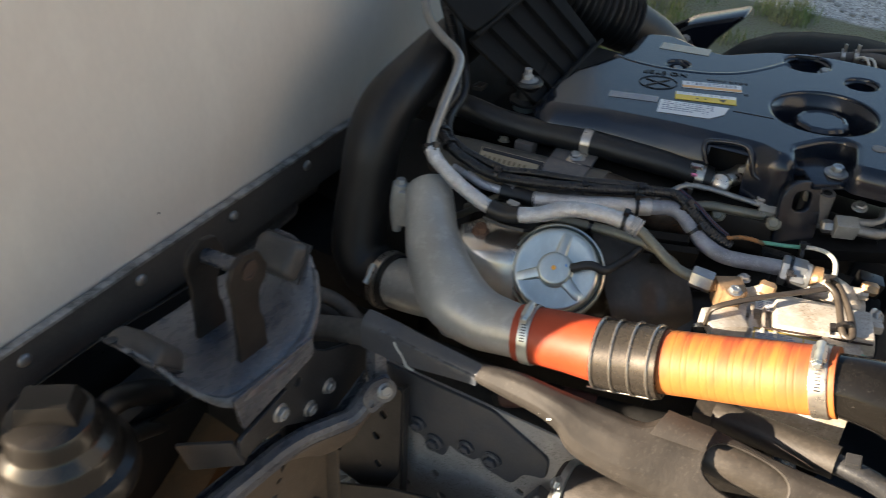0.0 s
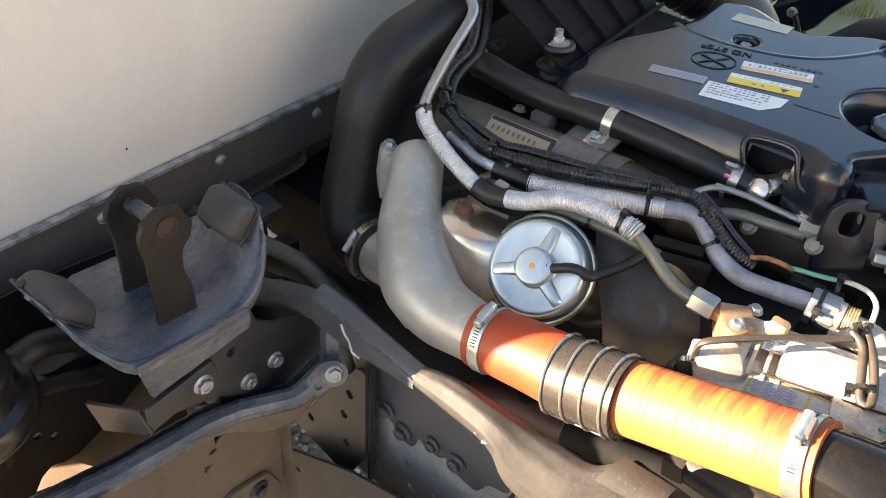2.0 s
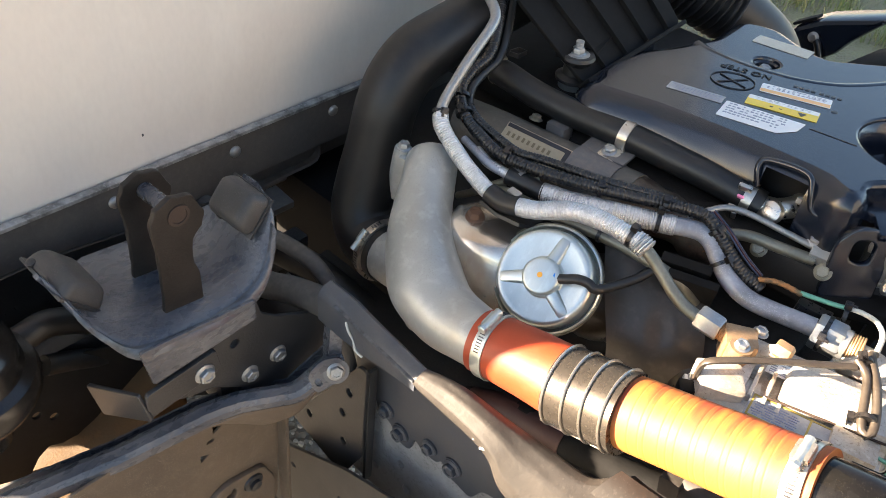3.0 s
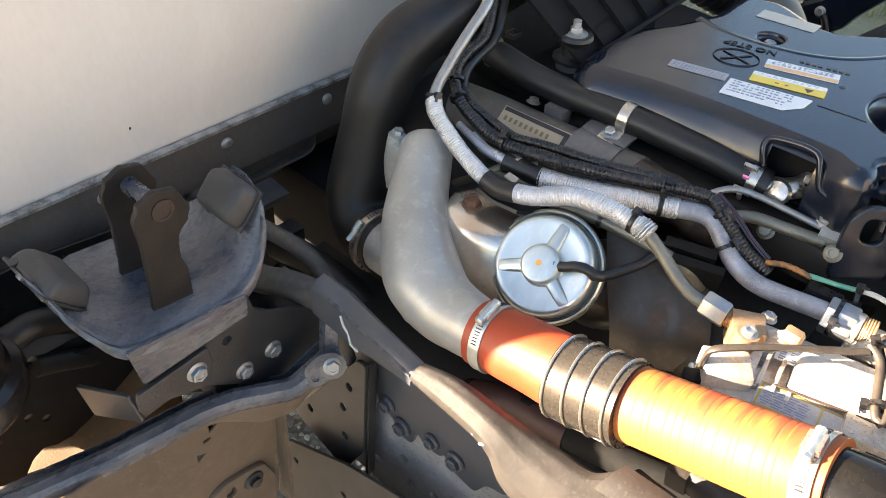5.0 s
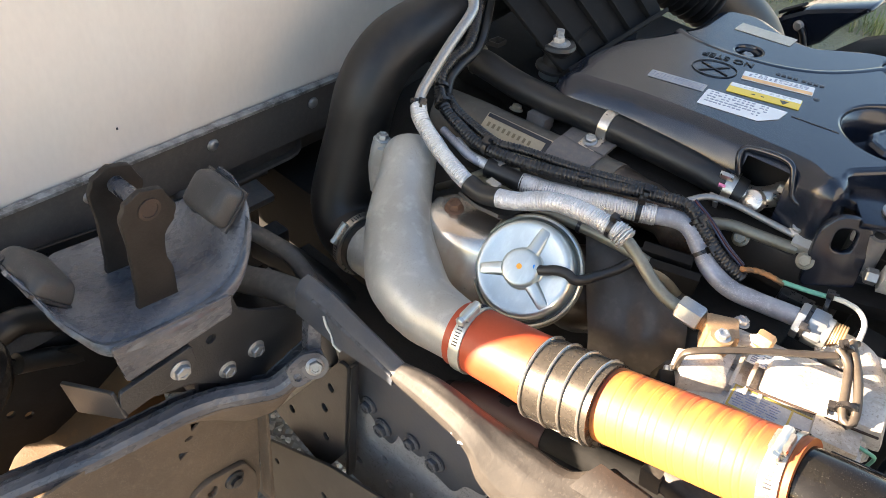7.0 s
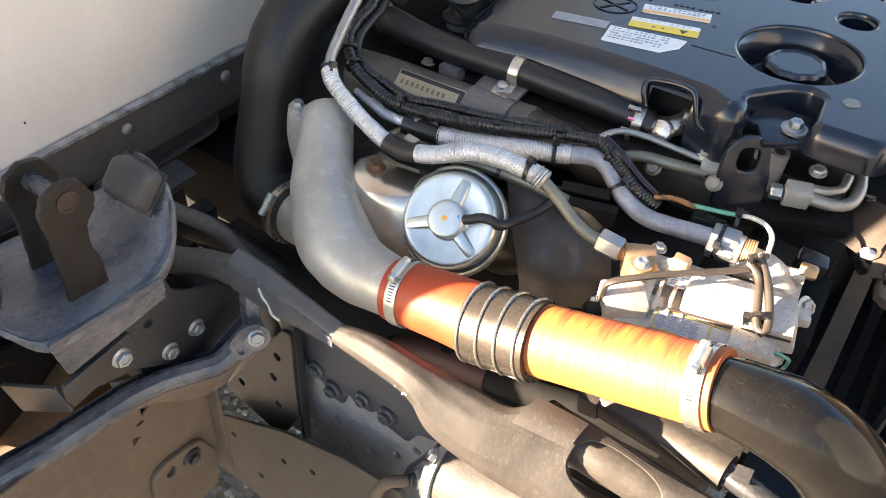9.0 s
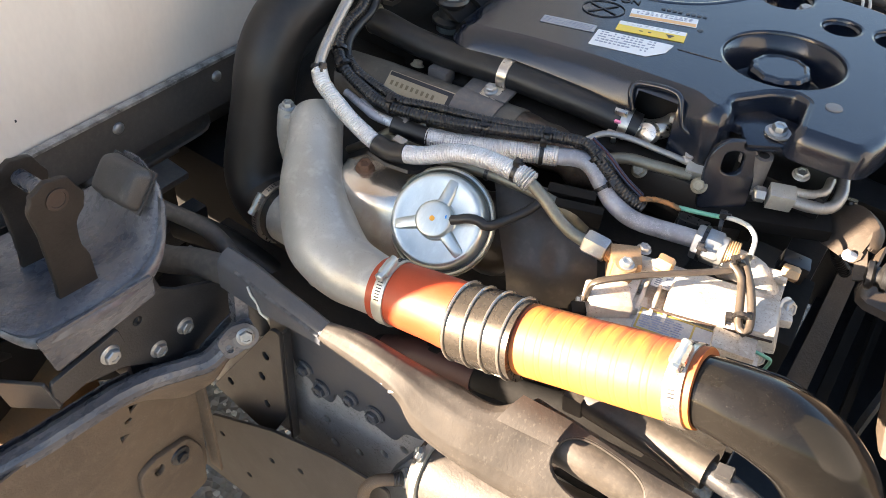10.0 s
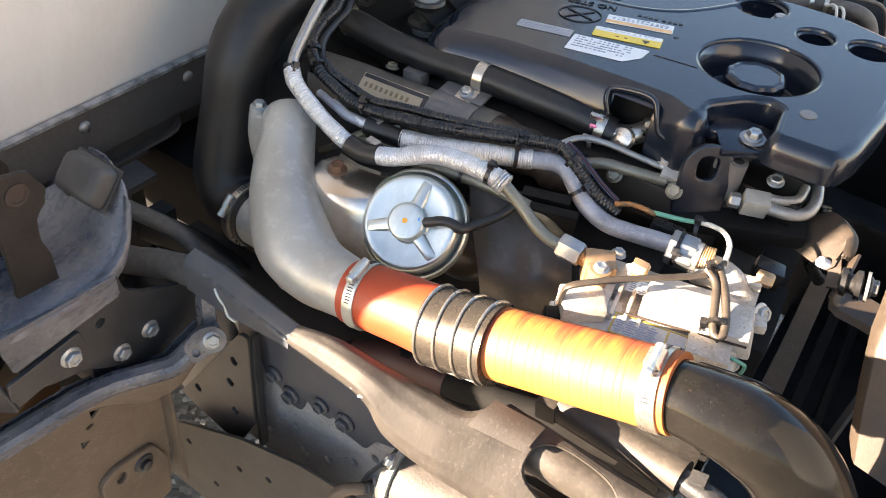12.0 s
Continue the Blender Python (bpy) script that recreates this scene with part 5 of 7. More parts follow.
def build_low_pipes():
    t = thing("oil_return_pipe", (0.06, 0.66, 0.86), "dusty pale steel pipe below the orange hose", "pipe")
    part("pipe", sweep([(-0.012, 0.667, 0.866), (0.03, 0.663, 0.870), (0.08, 0.657, 0.876), (0.122, 0.651, 0.882)], 0.019, 20), DUSTY, t)
    part("end_piece", sweep([(0.11, 0.652, 0.88), (0.15, 0.645, 0.884), (0.19, 0.642, 0.878), (0.24, 0.66, 0.86)], 0.012, 14), CHASSIS, t)
    part("joint", block((0.022, 0.036, 0.024), pose(-0.022, 0.664, 0.866, 0, -10, 0), 0.003), DUSTY, t)
    part("clip", block((0.016, 0.014, 0.008), pose(0.134, 0.645, 0.900, 10, -15, 0), 0.002), CHASSIS, t)
    u = thing("lower_rubber_hose", (-0.1, 0.63, 0.84), "black rubber hose behind the heat shield", "hose")
    part("hose", sweep([(-0.285, 0.665, 0.745), (-0.227, 0.670, 0.775), (-0.152, 0.675, 0.785), (-0.089, 0.685, 0.79), (-0.02, 0.70, 0.795), (0.05, 0.72, 0.78)], 0.017, 18), MATTE, u)
    part("red_end", sweep([(-0.275, 0.666, 0.750), (-0.235, 0.669, 0.771), (-0.205, 0.671, 0.778), (-0.150, 0.675, 0.785)], 0.0185, 18), DARK_RED, u, "dark red hose end")
    v = thing("starter_motor", (-0.1, 0.60, 0.62), "dusty tan starter housing with a bright clamp band", "motor")
    part("housing", sweep([(-0.155, 0.60, 0.685), (-0.10, 0.60, 0.695), (-0.02, 0.605, 0.71), (0.06, 0.61, 0.72)], 0.048, 24), DRAB, v)
    part("band", turned([(0.050, -0.005), (0.0525, -0.004), (0.0525, 0.004), (0.050, 0.005)], 36), ZINC, v, m=facing((-0.145, 0.60, 0.687), (1, 0, 0.15)))
    bolt(v, (-0.155, 0.578, 0.735), (-0.8, -0.4, 0.4), 0.008, BOLTED)
    part("bracket", block((0.05, 0.08, 0.03), pose(-0.08, 0.655, 0.68), 0.003), CHASSIS, v)


build_engine()
build_heat_shield()
build_actuator()
build_boost_pipe()
build_hose()
build_black_duct()
build_tall_hose()
build_shield()
build_low_pipes()


# ---- pipes, harness, cooler ----
def build_pipes():
    t = thing("wrapped_fuel_pipe", (-0.3, 0.76, 0.99), "bent steel pipe in ribbed silver heat sleeve", "pipe")
    whole = [(-0.63, 1.02, 1.13), (-0.586, 0.958, 1.125), (-0.540, 0.915, 1.122), (-0.496, 0.885, 1.117), (-0.482, 0.868, 1.108), (-0.474, 0.828, 1.086), (-0.470, 0.798, 1.063), (-0.467, 0.772, 1.036), (-0.452, 0.757, 1.021)]
    part("bare_pipe", sweep(whole, 0.0066, 16), PIPE, t, "dull steel pipe")
    s1 = [(-0.463, 0.765, 1.029), (-0.447, 0.755, 1.020), (-0.409, 0.749, 1.000), (-0.371, 0.744, 0.988), (-0.352, 0.743, 0.984)]
    s2 = [(-0.322, 0.745, 0.986), (-0.295, 0.749, 0.994), (-0.257, 0.759, 1.011), (-0.218, 0.765, 1.016), (-0.176, 0.768, 1.014)]
    rough = lambda s: 1 - 0.10 * (0.5 + 0.5 * math.cos(s * 2 * math.pi / 0.0029 + 0.9 * math.sin(s * 260))) ** 2 + 0.022 * math.sin(s * 141) + 0.012 * math.sin(s * 517)
    part("heat_sleeve", sweep(s1, 0.0100, 18, 0.0008, rough), WRAP, t, "ribbed silver heat sleeve")
    part("heat_sleeve", sweep(s2, 0.0108, 18, 0.0008, rough), WRAP, t, "ribbed silver heat sleeve")
    part("black_joint", sweep([(-0.358, 0.743, 0.985), (-0.337, 0.743, 0.983), (-0.316, 0.746, 0.988)], 0.0118, 16), RUBBER, t, "black rubber joint")
    part("saddle_pad", sheet([[(x, y - 0.012, z - 0.010), (x + 0.004, y, z - 0.016), (x + 0.01, y + 0.02, z - 0.016)] for x, y, z in ((-0.362, 0.746, 0.986), (-0.335, 0.744, 0.984), (-0.305, 0.747, 0.986))], 0.004), RUBBER, t)
    tail = [(-0.180, 0.768, 1.013), (-0.165, 0.768, 1.008), (-0.146, 0.768, 0.995), (-0.120, 0.764, 0.980), (-0.100, 0.765, 0.972), (-0.070, 0.768, 0.969)]
    part("tail_pipe", sweep(tail, 0.0068, 14), DULL, t)
    part("frayed_end", sweep([(-0.178, 0.768, 1.014), (-0.166, 0.768, 1.010)], 0.0115, 14, 0.0012, lambda s: 1 + 0.15 * math.sin(s * 1900)), WRAP, t)
    tie(t, (-0.186, 0.768, 1.015), (1, 0.02, -0.05), 0.0113, 100)
    tie(t, (-0.4655, 0.768, 1.031), (0.3, -0.5, -0.7), 0.0088, 60)
    for q in ((-0.330, 0.752, 0.997), (-0.352, 0.785, 0.999)):
        part("clip", block((0.016, 0.009, 0.003), plane_at(q, (1, -0.1, 0), (0, 1, 0.2)), 0.0008), PIPE, t)

    u = thing("return_fuel_pipe", (-0.2, 0.82, 0.99), "grey coated pipe with silver sleeves and cable ties", "pipe")
    line = [(-0.436, 0.782, 1.002), (-0.386, 0.775, 0.994), (-0.355, 0.784, 0.988), (-0.308, 0.790, 0.987), (-0.251, 0.808, 0.994), (-0.188, 0.840, 0.995), (-0.154, 0.857, 0.997), (-0.136, 0.858, 0.992), (-0.120, 0.852, 0.982), (-0.100, 0.846, 0.969), (-0.075, 0.843, 0.962), (-0.050, 0.845, 0.962), (-0.002, 0.852, 0.966)]
    part("pipe", sweep([(*q, r) for q, r in zip(line, (0.0048, 0.0050, 0.0056) + (0.0102,) * 10)], seg=18, lump=(0.0004, 90)), PATINA, u, "grey oxidised coated pipe")
    part("heat_sleeve", sweep([(-0.414, 0.782, 0.997), (-0.400, 0.779, 0.995), (-0.388, 0.777, 0.993), (-0.362, 0.781, 0.990)], 0.0064, 16, 0.0009, loom(0.0036, 0.08)), WRAP, u)
    part("heat_sleeve", sweep([(-0.318, 0.789, 0.987), (-0.285, 0.797, 0.990), (-0.251, 0.808, 0.994), (-0.20, 0.834, 0.995), (-0.176, 0.846, 0.996)], 0.0118, 18, 0.0008, rough), WRAP, u)
    part("black_joint", sweep([(-0.362, 0.780, 0.990), (-0.335, 0.786, 0.988), (-0.314, 0.789, 0.987)], 0.0112, 14), RUBBER, u)
    tie(u, (-0.193, 0.838, 0.9955), (0.9, 0.43, 0), 0.0122, 90)
    tie(u, (-0.116, 0.851, 0.979), (0.7, -0.2, -0.55), 0.0108, 90)

    v = thing("olive_coolant_pipe", (-0.25, 0.79, 0.95), "dull olive steel pipe crossing below the sleeves", "pipe")
    part("pipe", sweep([(-0.42, 0.80, 0.93), (-0.375, 0.79, 0.955), (-0.30, 0.785, 0.968), (-0.235, 0.795, 0.972), (-0.185, 0.805, 0.968), (-0.14, 0.812, 0.958), (-0.12, 0.83, 0.93)], 0.0072, 14), DULL, v)
    tie(v, (-0.235, 0.795, 0.972), (1, 0.1, 0), 0.0076, 90)
    w = thing("dipstick_tube", (-0.42, 0.74, 0.9), "thin olive tube behind the elbow", "tube")
    part("tube", sweep([(-0.44, 0.79, 0.91), (-0.40, 0.785, 0.945), (-0.375, 0.80, 0.965), (-0.35, 0.83, 0.965)], 0.005, 12), DULL, w)


def build_harness():
    t = thing("wiring_harness", (-0.3, 0.81, 1.0), "black corrugated wiring loom with cable ties", "wiring harness")
    main = [(-0.60, 1.03, 1.125), (-0.545, 0.965, 1.100), (-0.510, 0.915, 1.075), (-0.490, 0.8798, 1.0594), (-0.4887, 0.8537, 1.0503), (-0.4853, 0.8319, 1.0408), (-0.4766, 0.8167, 1.0311), (-0.4649, 0.8063, 1.0246), (-0.4508, 0.7972, 1.0211), (-0.435, 0.7942, 1.0151), (-0.4154, 0.7906, 1.0111), (-0.3962, 0.7883, 1.0072), (-0.3743, 0.7886, 1.0051), (-0.357, 0.7898, 1.0061), (-0.332, 0.7945, 1.007), (-0.306, 0.8026, 1.008), (-0.273, 0.8114, 1.0115), (-0.228, 0.836, 1.010), (-0.183, 0.858, 1.012), (-0.151, 0.866, 1.012), (-0.126, 0.860, 0.999), (-0.096, 0.856, 0.981), (-0.068, 0.860, 0.968)]
    part("loom", sweep(main, 0.0076, 14, 0.0011, loom(0.0042, 0.13)), LOOM, t)
    second = [(-0.4620, 0.8160, 1.0255), (-0.4567, 0.8143, 1.0223), (-0.4379, 0.8047, 1.0209), (-0.4196, 0.8039, 1.0157), (-0.3961, 0.8015, 1.0129), (-0.3755, 0.797, 1.0137), (-0.3609, 0.7985, 1.0128), (-0.3394, 0.8061, 1.0139), (-0.3101, 0.8140, 1.0152), (-0.285, 0.8190, 1.0165), (-0.258, 0.8290, 1.0160), (-0.222, 0.8470, 1.0150), (-0.190, 0.8620, 1.0135)]
    part("loom", sweep(second, 0.0056, 12, 0.0010, loom(0.0036, 0.13)), LOOM, t, "thinner corrugated loom")
    sheath = [(-0.590, 1.040, 1.118), (-0.533, 0.970, 1.094), (-0.4985, 0.921, 1.069), (-0.4835, 0.8910, 1.0530), (-0.4822, 0.862, 1.0421), (-0.4759, 0.8356, 1.0354), (-0.467, 0.821, 1.0254), (-0.4585, 0.8150, 1.0230)]
    part("sheath", sweep(sheath, 0.0058, 12), RUBBER, t, "smooth black cable sheath")
    for loc, way in (((-0.474, 0.8160, 1.0300), (0.5, -0.6, -0.4)), ((-0.455, 0.800, 1.0222), (0.7, -0.4, -0.3)), ((-0.372, 0.7900, 1.0070), (1, 0.05, 0)), ((-0.262, 0.821, 1.008), (0.9, 0.4, 0)), ((-0.196, 0.851, 1.012), (0.9, 0.4, 0)), ((-0.137, 0.863, 1.005), (0.8, 0, -0.6))):
        tie(t, loc, way, 0.0095, 120)
    for k, (m, dy) in enumerate(((BLUE_WIRE, 0.004), (RED_WIRE, 0.0075), (BLUE_WIRE, 0.010))):
        part("wire", sweep([(-0.150, 0.866 + dy, 1.018), (-0.125, 0.862 + dy, 1.008), (-0.098, 0.860 + dy, 0.990), (-0.075, 0.862 + dy, 0.976)], 0.0010, 6), m, t)
    part("loop_clip", sheet([[(-0.4700 + x, 0.897 + y, 1.052 + z), (-0.4700 + x, 0.897 + y, 1.046 + z)] for x, y, z in ((-0.006, 0.006, 0.012), (0.005, 0.010, 0.011), (0.008, 0.021, 0.014), (-0.002, 0.018, 0.015), (-0.006, 0.007, 0.0125))], 0.0015), BLACK, t)

    u = thing("sensor_wire", (0.0, 0.87, 0.98), "green and white sensor lead with a small black connector", "wire")
    part("stained_lead", sweep([(-0.075, 0.860, 0.978), (-0.055, 0.866, 0.983), (-0.030, 0.870, 0.981)], 0.0030, 8, 0.002, lambda s: 1 + 0.12 * math.sin(s * 900)), RUST_WIRE, u)
    part("green_lead", sweep([(-0.033, 0.870, 0.982), (-0.006, 0.876, 0.984), (0.013, 0.880, 0.987), (0.018, 0.881, 0.989)], 0.0026, 10), GREEN_WIRE, u)
    part("white_lead", sweep([(0.014, 0.880, 0.988), (0.028, 0.881, 0.990), (0.043, 0.876, 0.992), (0.054, 0.864, 0.990), (0.058, 0.848, 0.982), (0.060, 0.836, 0.974)], 0.0027, 10), WHITE_WIRE, u)
    part("connector", block((0.034, 0.014, 0.013), pose(-0.012, 0.872, 0.967, 0, 5, 12), 0.002), LOOM, u)
    part("connector_latch", block((0.010, 0.010, 0.016), pose(-0.026, 0.868, 0.967, 0, 5, 12), 0.0015), BLACK, u)
    tie(u, (0.014, 0.879, 0.978), (1, 0.2, 0.1), 0.0105, 90)


def build_cooler():
    t = thing("egr_cooler", (-0.3, 0.89, 0.93), "dusty beige exhaust gas cooler tube with type plate", "cooler")
    line = [(-0.52, 0.885, 0.948), (-0.46, 0.885, 0.955), (-0.40, 0.888, 0.957), (-0.33, 0.892, 0.960), (-0.26, 0.897, 0.963), (-0.20, 0.902, 0.965)]
    part("casing", sweep(line[:-1] + [(-0.262, 0.897, 0.963)], 0.031, 28), CASING, t)
    part("sticker_field", sheet([[(x, 0.888 + 0.06 * (x + 0.40) + 0.0316 * math.sin(a), 0.957 + 0.04 * (x + 0.40) + 0.0316 * math.cos(a)) for a in np.linspace(-1.9, -0.25, 14)] for x in np.linspace(-0.438, -0.343, 8)], 0.0006), COOLER, t, "yellowed type label wrapped round the tube")
    part("end_casting", sweep([(-0.285, 0.895, 0.962, 0.027), (-0.25, 0.897, 0.962, 0.030), (-0.19, 0.900, 0.962, 0.026), (-0.165, 0.903, 0.957, 0.030), (-0.13, 0.905, 0.95, 0.02)], seg=20, lump=(0.003, 50)), MOTTLED, t, "dull stained pipe flange")
    # plate wraps over the tube's upper near side
    way = Vector((0.0, -0.62, 0.78))
    o = Vector((-0.384, 0.888, 0.957)) + way * 0.0318
    m = plane_at(o, (1, 0.05, 0.03), Vector((1, 0.05, 0.03)).cross(way) * -1)
    part("type_plate", plate(rounded([(-0.055, -0.013), (0.042, -0.013), (0.042, 0.013), (-0.055, 0.013)], 0.001), (), 0.001, 0.0002, m), COOLER, t)
    bars = [block((0.092, 0.005, 0.0008), m @ pose(-0.007, 0.0095, 0.001), 0.0002), block((0.006, 0.020, 0.0008), m @ pose(0.039, 0.002, 0.001), 0.0002)]
    part("plate_print", joined(*bars), INK, t)
    part("digits", joined(*[block((0.0034, 0.0062, 0.0008), m @ pose(-0.046 + 0.0078 * i, -0.002, 0.001), 0.0002) for i in range(9)]), DIM_INK, t)
    part("saddle_bracket", sheet([[(x, 0.892 + 0.0345 * math.sin(a), 0.961 + 0.0345 * math.cos(a)) for a in np.linspace(-1.75, 0.9, 12)] for x in (-0.341, -0.323, -0.303, -0.281)], 0.003), GREYTIN, t, "grey sheet metal saddle")
    part("saddle_tab", block((0.062, 0.030, 0.004), pose(-0.311, 0.912, 0.996, 8, -3, 0), 0.001), GREYTIN, t)
    bolt(t, (-0.42, 0.905, 0.99), (0, 0.2, 1), 0.007, DULL)
    part("spacer", block((0.028, 0.022, 0.022), pose(-0.388, 0.915, 0.985), 0.002), GREYTIN, t)
    part("support", block((0.05, 0.09, 0.03), pose(-0.40, 0.93, 0.93), 0.004), DEEP, t)

    u = thing("bypass_hose", (-0.3, 0.935, 1.0), "thick black rubber coolant hose held by a steel clip", "hose")
    line = [(-0.505, 0.922, 1.018), (-0.485, 0.922, 1.017), (-0.431, 0.925, 1.010), (-0.380, 0.929, 1.009), (-0.331, 0.932, 1.011), (-0.283, 0.936, 1.012), (-0.229, 0.940, 1.011), (-0.184, 0.944, 1.009), (-0.150, 0.948, 1.005), (-0.128, 0.953, 1.000)]
    part("hose", sweep(line, 0.0180, 24, lump=(0.0006, 30)), RUBBER, u)
    part("end_clip", block((0.012, 0.030, 0.030), pose(-0.505, 0.922, 1.020, 20, 0, -20), 0.003), DULL, u, "dull bracket at the hose end")
    clip = part("clip", turned([(0.0188, -0.0065), (0.0202, -0.0065), (0.0202, 0.0065), (0.0188, 0.0065)], 28), STEEL, u, m=facing((-0.302, 0.9345, 1.0115), (1, 0.06, 0)))
    part("clip_foot", block((0.024, 0.026, 0.003), pose(-0.306, 0.909, 0.9975, 15, 0, 0), 0.001), STEEL, u)
    bolt(u, (-0.308, 0.908, 0.999), (0, -0.25, 1), 0.0072, BOLTED, 12)
    sp = part("spring_clip", turned([(0.0188, -0.0055), (0.0204, -0.0055), (0.0204, 0.0055), (0.0188, 0.0055)], 28), STEEL, u, "pink-marked steel spring clip", m=facing((-0.143, 0.949, 1.003), (1, 0.2, -0.1)))
    for dz, dy, s in ((0.018, -0.012, (0.016, 0.005, 0.014)), (-0.006, -0.020, (0.018, 0.005, 0.006)), (-0.016, -0.018, (0.006, 0.004, 0.014))):
        part("clip_ear", block(s, pose(-0.146, 0.949 + dy, 1.003 + dz, 30, 0, 8), 0.0015), STEEL, u)
    part("paint_mark", block((0.008, 0.003, 0.008), pose(-0.146, 0.9315, 1.0115, 35, 0, 8), 0.001), PINK_PAINT, u)
    part("nipple", sweep([(-0.13, 0.952, 1.001), (-0.112, 0.957, 1.003), (-0.098, 0.968, 1.008), (-0.092, 0.985, 1.012)], 0.0125, 18), STEEL, u, "bright steel nipple")
    part("end_cap", turned([(0.0135, -0.004), (0.0145, 0), (0.012, 0.006), (0.004, 0.008)], 18), STEEL, u, m=facing((-0.112, 0.947, 1.003), (-0.1, -0.85, 0.5)))


def build_rail():
    t = thing("fuel_rail_pipes", (-0.1, 0.93, 0.98), "twin steel fuel pipes ending in a grey coupling", "pipe")
    part("thin_pipe", sweep([(-0.178, 0.885, 0.985), (-0.165, 0.895, 0.998), (-0.150, 0.912, 1.004), (-0.124, 0.922, 1.004), (-0.084, 0.932, 0.998), (-0.050, 0.941, 0.992)], 0.0038, 12), PIPE, t)
    part("thick_pipe", sweep([(-0.16, 0.888, 0.972), (-0.12, 0.908, 0.985), (-0.084, 0.919, 0.985), (-0.045, 0.932, 0.983)], 0.0068, 14), DULL, t)
    part("coupling", block((0.026, 0.022, 0.028), pose(-0.042, 0.942, 0.984, 20, 0, 10), 0.002), CAST, t)
    part("far_pipe", sweep([(-0.035, 0.945, 0.982), (0.0, 0.953, 0.978), (0.03, 0.962, 0.98)], 0.0055, 12), PIPE, t)
    bolt(t, (-0.045, 0.928, 0.962), (0, -0.6, 0.8), 0.0068, DULL)
    part("support", block((0.03, 0.03, 0.05), pose(-0.045, 0.95, 0.96), 0.003), DEEP, t)

    u = thing("lifting_eye", (0.0, 0.95, 0.95), "black lifting eye plate with an oval hole", "bracket")
    m = plane_at((-0.010, 0.940, 1.016), (0.82, 0.57, 0.0), (-0.10, 0.14, 0.98))
    part("plate", plate(rounded([(-0.028, -0.062), (0.030, -0.062), (0.030, 0.008), (0.016, 0.028), (-0.012, 0.028), (-0.028, 0.010)], 0.012, 6), [rounded([(-0.011, -0.014), (0.012, -0.014), (0.012, 0.014), (-0.011, 0.014)], 0.010, 5)], 0.009, 0.002, m), PLASTIC, u)
    part("top_flange", block((0.046, 0.052, 0.009), pose(0.004, 0.975, 1.041, 4, 0, 34), 0.003), PLASTIC, u)
    part("foot", block((0.15, 0.030, 0.020), pose(0.042, 0.950, 0.955, 10, -4, 22), 0.004), MATTE, u)

    v = thing("rail_pressure_fitting", (0.06, 0.95, 0.98), "grey fuel coupling with two bent steel pipes", "fitting")
    part("coupling", block((0.028, 0.020, 0.024), pose(0.052, 0.949, 0.992, 15, 0, 22), 0.002), CAST, v)
    part("nut", turned([(0.009, 0), (0.009, 0.010), (0.007, 0.012)], 6), PIPE, v, m=facing((0.036, 0.944, 0.99), (-1, -0.4, 0)))
    part("bent_pipe", sweep([(0.062, 0.952, 0.991), (0.088, 0.962, 0.988), (0.104, 0.976, 0.989), (0.106, 0.995, 0.996), (0.100, 1.02, 1.0)], 0.0072, 14), PIPE, v)
    part("bent_pipe", sweep([(0.060, 0.956, 1.000), (0.078, 0.966, 0.999), (0.090, 0.978, 1.001), (0.090, 1.0, 1.004)], 0.0052, 12), PIPE, v)
    bolt(v, (0.060, 0.975, 1.012), (0, -0.3, 1), 0.0075, BOLTED)
    part("bracket", block((0.08, 0.05, 0.03), pose(0.055, 0.99, 0.985), 0.004), BLACK, v)
    part("cast_boss", sweep([(0.018, 0.962, 0.985), (0.018, 0.960, 1.010), (0.018, 0.958, 1.028)], 0.0105, 16), GREYTIN, v)
    part("boss_hole", turned([(0.006, 0), (0.005, 0.0006)], 14), VOID, v, m=facing((0.018, 0.958, 1.0282), (0, -0.08, 1)))
    part("bare_patch", block((0.012, 0.010, 0.020), pose(-0.002, 0.966, 1.015, 10, 0, 20), 0.003), ALU, v)


build_pipes()
build_harness()
build_cooler()
build_rail()


